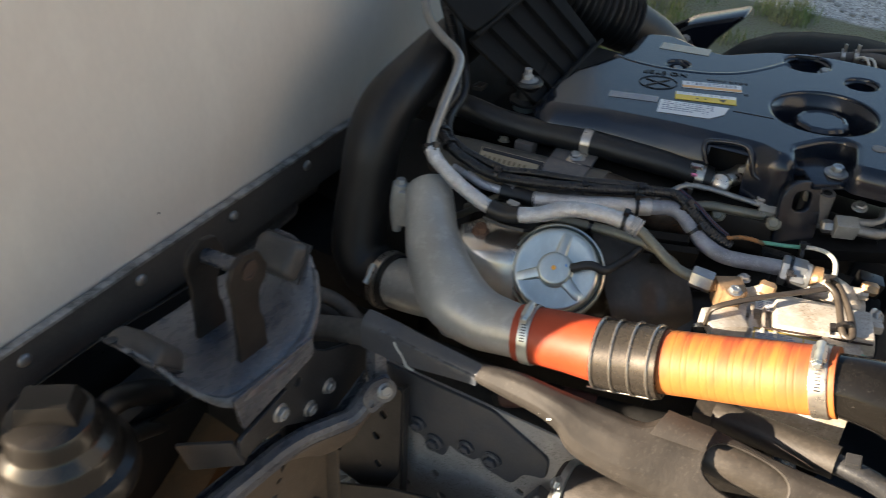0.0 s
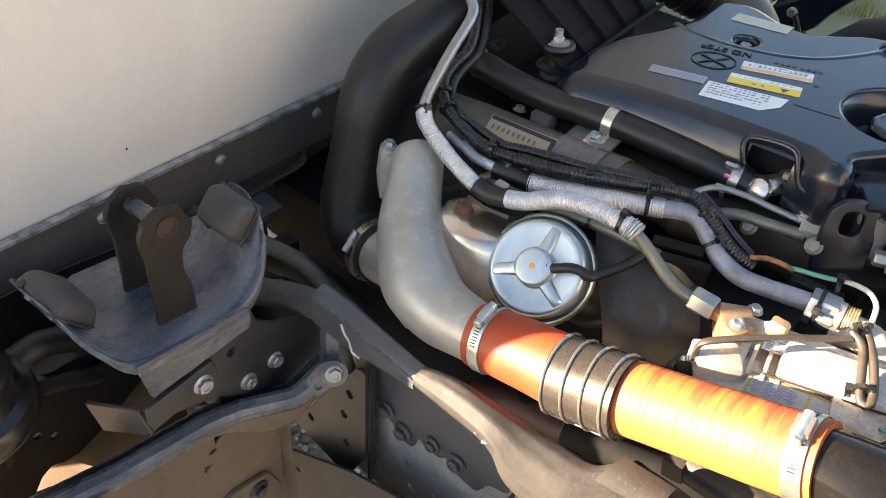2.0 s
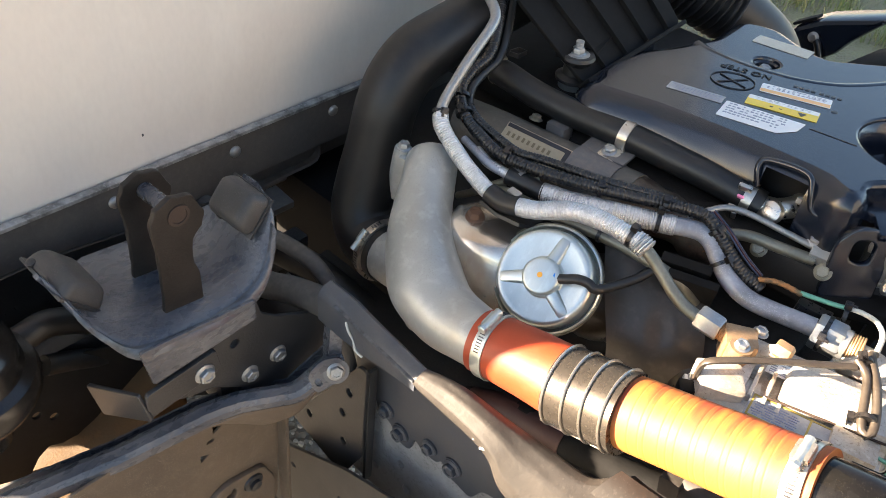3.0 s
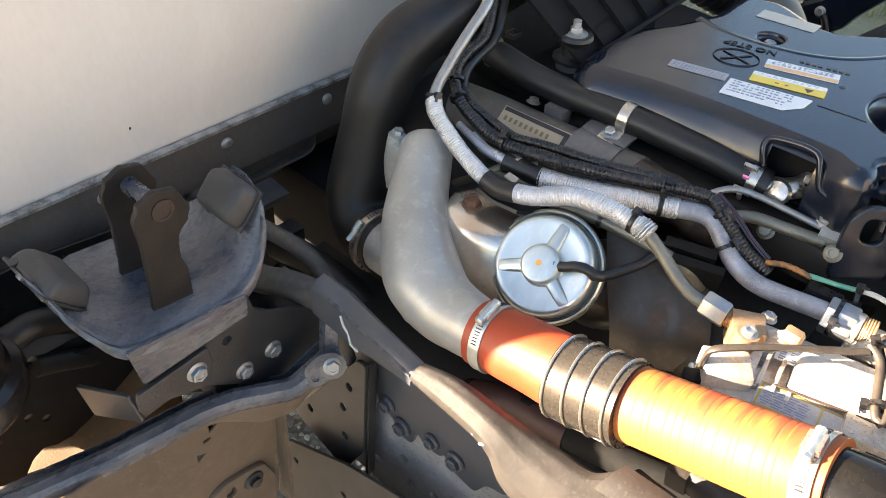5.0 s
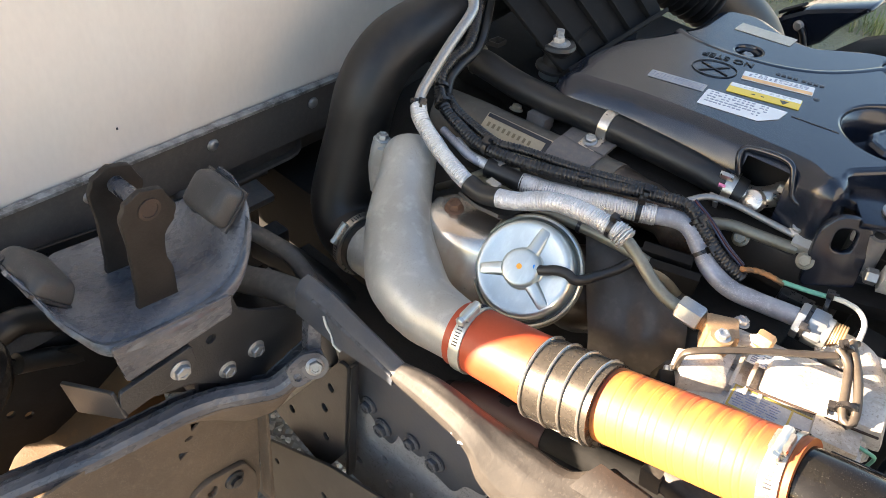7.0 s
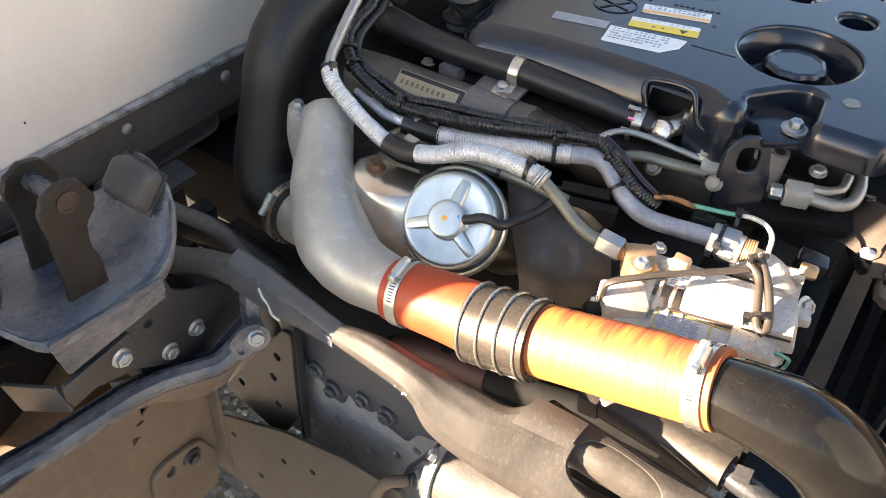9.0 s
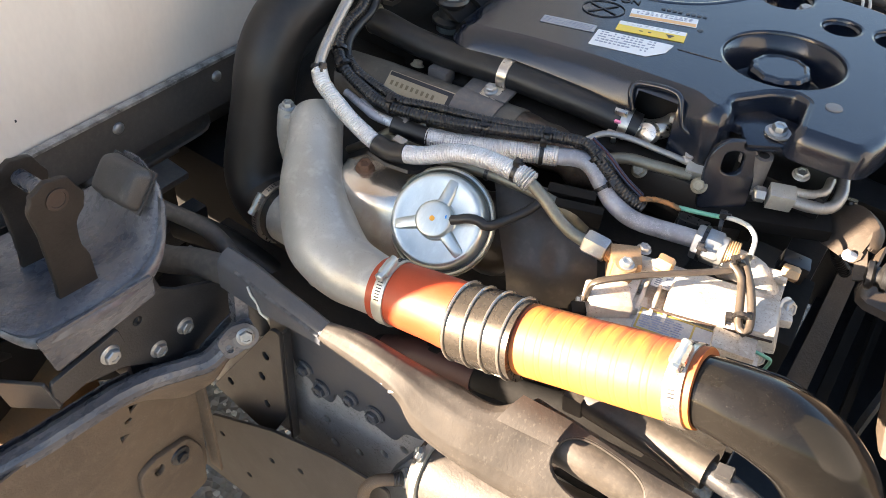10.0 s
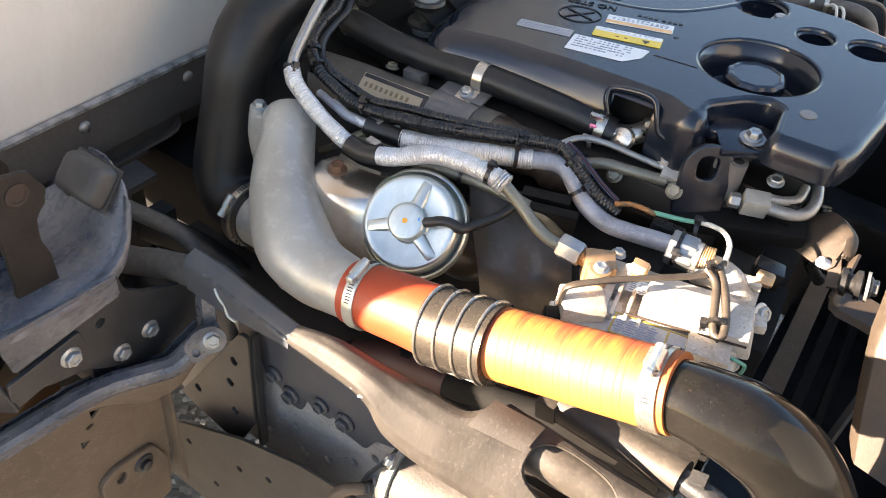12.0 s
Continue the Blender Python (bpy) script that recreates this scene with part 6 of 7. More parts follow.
# ---- high-pressure pump ----
def build_pump():
    t = thing("injection_pump", (0.03, 0.77, 0.85), "sunlit cast aluminium injection pump with brass fittings", "pump")
    part("body", block((0.16, 0.12, 0.14), pose(0.035, 0.762, 0.884, 0, -4, 8), 0.006), ALU, t)
    part("top_boss", block((0.115, 0.052, 0.026), pose(0.062, 0.770, 0.962, 4, -5, 12), 0.006, 0.9), ALU, t, "bright sunlit top boss")
    part("side_boss", block((0.044, 0.036, 0.050), pose(-0.038, 0.718, 0.942, 0, 0, 35), 0.004), ALU, t)
    part("drive_end", turned([(0.046, -0.05), (0.050, -0.045), (0.050, -0.012), (0.042, -0.008), (0.042, 0.004), (0.02, 0.008)], 30), ALU, t, m=facing((0.100, 0.79, 0.880), (1, 0.15, 0)))
    # added black block that stands for the shade behind the pump
    part("gap_fill_block", block((0.030, 0.12, 0.24), pose(0.116, 0.89, 0.785, 0, 0, 4), 0.008), MATTE, t, "black block added behind the pump to fill the shaded gap")
    part("side_step", block((0.030, 0.024, 0.034), pose(-0.016, 0.732, 0.940, 0, 0, 20), 0.004), ALU, t)
    part("side_web", block((0.020, 0.060, 0.012), pose(-0.030, 0.752, 0.956, 6, 0, 10), 0.003), ALU, t)
    part("rear_lug", block((0.032, 0.034, 0.022), pose(0.087, 0.842, 0.945, 0, 6, 8), 0.005), ALU, t)
    part("lug_hole", turned([(0.0058, 0), (0.0052, 0.0012)], 14), VOID, t, m=facing((0.0865, 0.840, 0.9562), (0.1, 0, 1)))
    part("corner_lug", block((0.042, 0.034, 0.040), pose(0.087, 0.738, 0.947, 0, 0, 12), 0.004), ALU, t)
    part("lug_hole", turned([(0.005, 0), (0.0045, 0.0008)], 12), VOID, t, m=facing((0.0835, 0.7205, 0.950), (-0.2, -0.98, 0)))
    m = plane_at((0.040, 0.722, 0.9600), (0.98, 0.14, 0.07), (-0.14, 0.98, 0))
    lab = part("label", plate(rounded([(-0.046, -0.016), (0.034, -0.016), (0.034, 0.016), (-0.046, 0.016)], 0.001), (), 0.0008, 0.0002, m), LABEL_GREY, t, "small printed label with a yellow frame")
    frame_bars = [block((0.076, 0.002, 0.0006), m @ pose(-0.006, y, 0.0006), 0.0001) for y in (-0.014, 0.014)] + [block((0.002, 0.028, 0.0006), m @ pose(x, 0, 0.0006), 0.0001) for x in (-0.043, 0.010, 0.031)]
    part("label_frame", joined(*frame_bars), OCHRE_INK, lab)
    part("label_print", joined(*[block((0.005 + 0.003 * (i % 3), 0.0013, 0.0006), m @ pose(-0.036 + 0.0105 * (i % 4), -0.0105 + 0.0032 * (i // 4), 0.0006), 0.0001) for i in range(28)]), BLUE_INK, lab)
    m2 = plane_at((0.008, 0.778, 0.9590), (0.98, 0.14, 0.07), (-0.14, 0.98, 0))
    lab2 = part("label", plate([(-0.022, -0.010), (0.03, -0.010), (0.03, 0.010), (-0.022, 0.010)], (), 0.0008, 0.0002, m2), PALE, t)
    part("label_print", joined(*[block((0.006 + 0.002 * (i % 2), 0.0014, 0.0006), m2 @ pose(-0.016 + 0.0105 * (i % 4), -0.007 + 0.0032 * (i // 4), 0.0006), 0.0001) for i in range(20)]), FADED_INK, lab2)
    # brass inlet valve
    b = part("inlet_valve", block((0.032, 0.030, 0.034), pose(-0.046, 0.768, 0.962, 0, 0, 30), 0.004), BRASS, t, "brass inlet banjo block")
    part("column", sweep([(-0.040, 0.752, 0.930), (-0.040, 0.752, 0.965), (-0.039, 0.751, 0.982)], 0.0115, 16), BRASS, b)
    bolt(b, (-0.039, 0.751, 0.981), (0, -0.05, 1), 0.0066, BOLTED, 20, "bolt_head")
    bolt(b, (-0.036, 0.790, 0.975), (0.1, 0, 1), 0.0062, PIPE, 0, "bolt_head")
    part("thread", sweep([(-0.068, 0.770, 0.968), (-0.056, 0.769, 0.967)], 0.0095, 16, 0.0005, lambda s: 1 + 0.06 * math.sin(s * 2 * math.pi / 0.0016)), BRASS, b)
    part("union_nut", turned([(0.0125, -0.013), (0.0138, -0.011), (0.0138, 0.011), (0.0125, 0.013)], 6), BOLTED, b, "zinc plated union nut", m=facing((-0.080, 0.768, 0.970), (1, 0.02, -0.05), 10))
    part("plug_stem", sweep([(-0.036, 0.770, 0.962), (-0.008, 0.775, 0.982)], 0.007, 14), ALU, b)
    part("plug", turned([(0.0085, -0.008), (0.0098, -0.006), (0.0098, 0.007), (0.007, 0.010)], 6), BRASS, b, "brass hexagon plug", m=facing((-0.008, 0.775, 0.982), (1, 0.1, -0.1)))
    # outlet valve
    o = part("outlet_valve", sweep([(0.034, 0.856, 0.948), (0.052, 0.852, 0.958), (0.072, 0.848, 0.956), (0.090, 0.842, 0.938)], 0.0175, 22), ALU, t, "cast outlet valve body")
    part("flange", block((0.055, 0.036, 0.03), pose(0.070, 0.842, 0.925, 0, 0, 10), 0.006), ALU, o)
    part("union_nut", turned([(0.0180, -0.015), (0.0194, -0.013), (0.0194, 0.012), (0.0180, 0.014)], 6), BOLTED, o, "zinc plated union nut", m=facing((0.013, 0.852, 0.965), (1, 0.10, 0.0)))
    part("nut_collar", turned([(0.0150, -0.004), (0.0166, -0.003), (0.0166, 0.003), (0.0150, 0.004)], 28), BOLTED, o, m=facing((0.029, 0.8535, 0.965), (1, 0.10, 0.0)))
    part("thread", sweep([(0.026, 0.853, 0.965), (0.046, 0.856, 0.966)], 0.0148, 22, 0.0005, lambda s: 1 + 0.04 * math.sin(s * 2 * math.pi / 0.0026)), BRASS, o)
    part("side_plug", turned([(0.0072, -0.009), (0.0084, -0.007), (0.0084, 0.006), (0.0062, 0.009)], 6), BRASS, o, "brass hexagon plug", m=facing((0.100, 0.860, 0.972), (1, 0.1, 0.05)))
    part("plug_stem", sweep([(0.075, 0.853, 0.962), (0.10, 0.857, 0.965)], 0.0075, 14), ALU, o)
    bolt(t, (0.112, 0.814, 0.966), (0.8, -0.3, 0.5), 0.0088, BOLTED)
    bolt(t, (0.110, 0.752, 0.946), (0.8, -0.4, 0.4), 0.0075, BOLTED)
    bolt(t, (-0.062, 0.712, 0.94), (-0.9, -0.4, 0), 0.0065, BOLTED)
    # black plug on the side boss, ribs and dirt-filled seams on the casting
    con = part("side_connector", block((0.034, 0.016, 0.026), pose(-0.050, 0.701, 0.939, 0, 0, 35), 0.003), MATTE, t, "black plastic side connector")
    part("socket", turned([(0.0035, 0), (0.0032, 0.001)], 12), VOID, con, m=facing((-0.0555, 0.6935, 0.941), (-0.57, -0.82, 0)))
    for k in range(3):
        part("casting_rib", block((0.004, 0.045, 0.010), pose(-0.012 + 0.014 * k, 0.745, 0.9565, 4, -5, 10), 0.0015), ALU, t)
    part("seam", block((0.116, 0.0022, 0.0016), pose(0.060, 0.7435, 0.9652, 4, -5, 12), 0.0005), DARK_RUST, t)
    part("boss_ledge", block((0.050, 0.020, 0.012), pose(0.098, 0.796, 0.963, 4, -5, 20), 0.003), ALU, t)
    part("terminal_block", block((0.030, 0.022, 0.024), pose(0.098, 0.886, 0.960, 0, 8, 12), 0.003), BLACK, t, "black terminal block")
    part("support", block((0.10, 0.12, 0.10), pose(0.02, 0.80, 0.79), 0.01), DEEP, t)
    part("rear_flange", block((0.05, 0.20, 0.12), pose(0.07, 0.86, 0.86), 0.01), DEEP, t)
    u = thing("taped_lead", (0.0, 0.74, 0.98), "grey taped lead strapped over the pump", "wire")
    part("lead", sweep([(-0.055, 0.702, 0.960), (-0.054, 0.704, 0.978), (-0.045, 0.708, 0.988), (-0.009, 0.742, 0.992), (0.030, 0.776, 0.994), (0.052, 0.794, 0.996)], 0.0031, 8, flat=1.7), TAPE, u)
    part("loop", sweep([(0.050, 0.800, 0.999), (0.064, 0.790, 0.996), (0.074, 0.768, 0.988), (0.081, 0.750, 0.981), (0.088, 0.741, 0.977), (0.093, 0.745, 0.979), (0.088, 0.762, 0.986), (0.074, 0.788, 0.996), (0.058, 0.815, 0.998), (0.058, 0.838, 0.985)], 0.0042, 10), TAPE, u)
    tie(u, (0.008, 0.852, 0.965), (1, 0.1, 0), 0.0192, 150)
    tie(u, (0.083, 0.754, 0.982), (0.3, -0.9, -0.3), 0.0085, 200)
    tie(u, (0.056, 0.803, 0.998), (0.4, -0.8, 0), 0.0065, 120)
    part("green_lead", sweep([(0.105, 0.742, 0.962), (0.118, 0.746, 0.958), (0.123, 0.757, 0.945), (0.121, 0.765, 0.92)], 0.0018, 8), GREEN_WIRE, u)


build_pump()


# ---- engine cover ----
COVER = pose(0.057, 1.04, 1.0735, 0, -3.4, 0)


def build_cover():
    t = thing("engine_cover", (-0.12, 1.1, 1.0), "black moulded plastic engine cover with round wells", "engine cover")
    P = lambda x, y: (x - 0.057, y - 1.04)
    edge = [(-0.384, 0.938, 24), (-0.330, 0.948, 14), (-0.290, 0.956, 14), (-0.205, 0.961, 14), (-0.100, 0.959, 14), (-0.043, 0.951, 5), (-0.041, 0.984, 8), (-0.010, 1.022, 9), (0.012, 1.036, 9), (0.034, 1.026, 9), (0.042, 0.964, 5),
            (0.104, 0.963, 9), (0.115, 1.0, 14), (0.124, 1.09, 14), (0.122, 1.235, 14), (0.098, 1.288, 14), (0.030, 1.318, 14), (-0.050, 1.325, 14), (-0.135, 1.306, 14), (-0.20, 1.255, 14), (-0.235, 1.262, 14), (-0.30, 1.30, 14), (-0.34, 1.29, 14), (-0.335, 1.20, 14), (-0.36, 1.13, 14), (-0.395, 1.06, 14)]
    well, a, b, c, d = (-0.023, 1.106), (0.010, 1.235), (0.078, 1.240), (-0.076, 1.282), (-0.254, 1.181)
    holes = [circle(*P(*well), 0.071, 40), circle(*P(*a), 0.0235, 24), circle(*P(*b), 0.028, 24), circle(*P(*c), 0.035, 28), circle(*P(*d), 0.017, 20)]
    outline = rounded([P(x, y) for x, y, r in edge], [r / 1000 for x, y, r in edge], 5)
    outline = [tuple(q) for q in kinked([(*q, 0) for q in outline + outline[:1]], 0.004, 0)[:-1, :2]]
    # the edge with its outward normals; ease: how far the front edge rolls over broadly
    edge_at = []
    for k, (x, y) in enumerate(outline):
        (x0, y0), (x1, y1) = outline[k - 1], outline[(k + 1) % len(outline)]
        ln = math.hypot(y1 - y0, x0 - x1) or 1
        wx, wy = x + 0.057, y + 1.04
        ease = min(1, max(0, (-0.052 - wx) / 0.03)) * min(1, max(0, (1.0 - wy) / 0.03))
        edge_at.append((x, y, (y1 - y0) / ln, (x0 - x1) / ln, ease * ease * (3 - 2 * ease)))
    part("top", plate([(x - nx * 0.010 * e, y - ny * 0.010 * e) for x, y, nx, ny, e in edge_at], holes, 0.012, 0.004, COVER @ Matrix.Translation((0, 0, -0.006))), PLASTIC, t)
    # skirt that rolls over and drops round the edge; crisp in the bolt pocket, cut open for the hose end
    n = len(outline)
    rows, gaps = [], []
    tight = ((-0.005, -0.001), (0.001, -0.002), (0.007, -0.006), (0.011, -0.012), (0.013, -0.020), (0.0145, -0.75), (0.015, -1.0))
    broad = ((-0.013, -0.0002), (-0.008, -0.0016), (-0.001, -0.0065), (0.0055, -0.0140), (0.0102, -0.0245), (0.0135, -0.85), (0.0145, -1.0))
    for k in range(n + 1):
        x, y, nx, ny, ease = edge_at[k % n]
        wx, wy = x + 0.057, y + 1.04
        pocket = -0.046 < wx < 0.044 and 0.97 < wy < 1.06
        roll = 0.35 if pocket else 0.8 if wx > 0.03 else 1.0
        drop = 0.034 if pocket or wx > 0.03 else 0.022 + 0.015 * min(1, max(0, (wx + 0.30) / 0.14)) + 0.034 * min(1, max(0, (wx + 0.150) / 0.06))
        gaps.append(-0.143 < wx < -0.088 and wy < 1.0)
        row = []
        for (o, z), (o2, z2) in zip(tight, broad):
            z, z2 = (v * drop if v <= -0.7 else v * (roll if v > -0.03 else 1) * min(1, drop / 0.036) for v in (z, z2))
            o, z = (o * roll) * (1 - ease) + o2 * ease, z * (1 - ease) + z2 * ease
            row.append(tuple(COVER @ Vector((x + nx * o, y + ny * o, z))))
        rows.append(row)
    part("skirt", sheet(rows, -0.003, 40, lambda i, j: gaps[i] and j >= 3), PLASTIC, t)

    def dish(x, y, r, depth, floor=True, k=0.86):
        rr = [(r + 0.003, -0.0055), (r - 0.0005, -0.0040), (r - 0.003, -0.0065), (r * (k + 0.09), -depth * 0.35), (r * (k + 0.045), -depth * 0.65), (r * k, -depth)]
        if floor:
            rr += [(r * k - 0.004, -depth - 0.002), (0.002, -depth - 0.002)]
        me = turned(list(reversed(rr)), 40)
        bm = bmesh.new()
        bm.from_mesh(me)
        bmesh.ops.delete(bm, geom=[f for f in bm.faces if len(f.verts) > 4], context="FACES")
        bm.to_mesh(me)
        bm.free()
        finish(me, 40)
        return part("well", me, PLASTIC, t, m=COVER @ Matrix.Translation((*P(x, y), 0)))

    dish(*well, 0.071, 0.042, k=0.80)
    dish(*a, 0.0235, 0.03, k=0.92)
    dish(*b, 0.028, 0.03, k=0.92)
    dish(*c, 0.035, 0.03, False)
    dish(*d, 0.017, 0.012)
    bolt(t, COVER @ Vector((*P(*d), -0.012)), (0.06, 0, 1), 0.008, PIPE, 0)
    cap = part("oil_filler_cap", turned([(0.034, 0), (0.036, 0.003), (0.036, 0.017), (0.033, 0.021), (0.029, 0.022), (0.027, 0.0205), (0.003, 0.0205)], 72, 10, 0.028), PLASTIC, t, "black lobed oil filler cap", m=COVER @ Matrix.Translation((*P(-0.022, 1.10), -0.030)))
    bolt(t, (0.019, 0.980, 1.049), (0, -0.05, 1), 0.0082, BOLTED, 12, h=0.009)
    part("bolt_washer", turned([(0.0145, 0), (0.0145, 0.0022), (0.01, 0.0026)], 24), PIPE, t, m=facing((0.019, 0.980, 1.0465), (0, -0.05, 1)))
    part("bolt_seat", block((0.07, 0.05, 0.012), pose(0.006, 0.992, 1.040), 0.004), PLASTIC, t)
    part("embossed_disc", turned([(0.0095, 0), (0.009, 0.0012), (0.002, 0.0014)], 20), GREYTIN, t, "worn embossed disc", m=COVER @ Matrix.Translation((*P(0.058, 1.026), 0.0)))
    bolt(t, (-0.055, 0.945, 1.0), (0, -0.5, 0.85), 0.008, PIPE)
    part("notch_panel", block((0.09, 0.012, 0.07), pose(-0.11, 0.985, 1.015), 0.004), MATTE, t)
    part("notch_rim", sweep([(x, y + 0.0045, z) for x, y, z in [(-0.138, 0.94, 1.027), (-0.144, 0.941, 1.043), (-0.146, 0.945, 1.051), (-0.142, 0.949, 1.056), (-0.119, 0.95, 1.061), (-0.099, 0.949, 1.063), (-0.088, 0.946, 1.06), (-0.081, 0.941, 1.046), (-0.075, 0.94, 1.031), (-0.059, 0.94, 1.026), (-0.043, 0.94, 1.019)]], 0.0034, 12), PLASTIC, t)
    part("gasket_patch", block((0.012, 0.004, 0.030), pose(-0.092, 0.968, 1.012, 15, 0, 20), 0.001), ALU, t)
    # pressed line and recess
    part("panel_crease", block((0.055, 0.0012, 0.0008), COVER @ pose(*P(-0.108, 1.050), 0.0004, 0, 0, 3), 0.0002), INK, t)
    part("pressed_dot", turned([(0.004, 0), (0.003, 0.0008)], 12), INK, t, m=COVER @ Matrix.Translation((*P(-0.132, 1.112), 0)))

    def flat(x, y, z=0.0007, turn=17.0):
        return COVER @ pose(*P(x, y), z, 0, 0, turn)

    def sticker(x, y, w, h, material, label, turn=17.0, cut=0.0):
        q = [(-w / 2, -h / 2), (w / 2 - cut, -h / 2), (w / 2 - cut * 0.2, -h / 2 + cut * 0.8), (w / 2, h / 2), (-w / 2, h / 2)]
        return part("sticker", plate(rounded(q, 0.0015), (), 0.0008, 0.0002, flat(x, y, 0.0006, turn)), material, t, label)

    def lines(owner, x, y, w, h, rows, cols, material, turn=17.0):
        rng = random.Random(int(1000 * (x + y)))
        bars = []
        for i in range(rows):
            for j in range(cols):
                bw = w / cols * rng.uniform(0.35, 0.98)
                if rng.random() < 0.12:
                    continue
                bars.append(block((bw, h / rows * rng.uniform(0.26, 0.44), 0.0005), flat(x, y, 0.0013, turn) @ pose(-w / 2 + w / cols * (j + 0.5), -h / 2 + h / rows * (i + 0.5), 0), 0.0001))
        part("print", joined(*bars), material, owner)

    s = sticker(-0.184, 1.117, 0.086, 0.025, PALE, "white and orange notice sticker", 15)
    part("colour_band", block((0.085, 0.008, 0.0006), flat(-0.1822, 1.1095, 0.0011, 15), 0.0002), ORANGE_LABEL, s)
    lines(s, -0.1855, 1.1215, 0.074, 0.011, 3, 12, FADED_INK, 15)
    s = sticker(-0.181, 1.072, 0.086, 0.027, YELLOW, "yellow caution sticker", 13)
    part("colour_band", block((0.0845, 0.010, 0.0006), flat(-0.1828, 1.0797, 0.0011, 13), 0.0002), PALE, s)
    lines(s, -0.1835, 1.0797, 0.070, 0.006, 2, 9, FADED_INK, 13)
    tri = plate([(-0.005, -0.004), (0.005, -0.004), (0, 0.005)], (), 0.0006, 0.0001, flat(-0.156, 1.0715, 0.0013, 193))
    part("triangle", tri, INK, s)
    lines(s, -0.186, 1.0650, 0.022, 0.006, 1, 2, INK, 13)
    s = sticker(-0.186, 1.024, 0.096, 0.043, PALE, "white emission data sticker with a torn corner", 10, 0.024)
    lines(s, -0.194, 1.026, 0.072, 0.033, 5, 13, FADED_INK, 10)
    s = sticker(-0.275, 1.028, 0.071, 0.020, LABEL_GREY, "pale grey printed strip", 11)
    lines(s, -0.275, 1.028, 0.065, 0.015, 4, 14, FADED_INK, 11)
    s = sticker(-0.262, 1.248, 0.080, 0.029, FADED, "faded beige sticker", 3)
    part("print", joined(*[block((0.0052, 0.0050, 0.0008), flat(-0.195 + 0.0072 * i, 1.1420 + 0.0013 * i, 0.0004, 11), 0.0002) for i in (0, 1, 2, 3, 4.4, 5.4, 6.4, 7.4)]), INK, t)
    ridge = spine([tuple(flat(x, y, -0.0108) @ Vector((0, 0, 0))) for x, y in ((-0.352, 1.172), (-0.327, 1.160), (-0.283, 1.154), (-0.241, 1.157), (-0.200, 1.167), (-0.161, 1.190), (-0.131, 1.225), (-0.105, 1.268))], 0.004)[0]
    part("moulded_ridge", sweep([tuple(q) for q in ridge], 0.012, 40), PLASTIC, t)
    # moulded warning: crossed-out sole in an oval, with words
    part("no_step_words", lettering("NO STEP", 0.017, 0.0004, flat(-0.260, 1.134, 0.0008, 191)), EMBOSS, t, "moulded NO STEP wording")
    ring = [tuple(flat(-0.259, 1.094, 0.0008) @ Vector((0.028 * math.cos(a), 0.024 * math.sin(a), 0))) for a in np.linspace(0, 2 * math.pi, 33)]
    part("warning_ring", sweep(ring, 0.0007, 6), EMBOSS, t)
    for turn in (38, -35):
        part("warning_bar", block((0.044, 0.0024, 0.0008), flat(-0.259, 1.094, 0.0008, 17 + turn), 0.0002), EMBOSS, t)


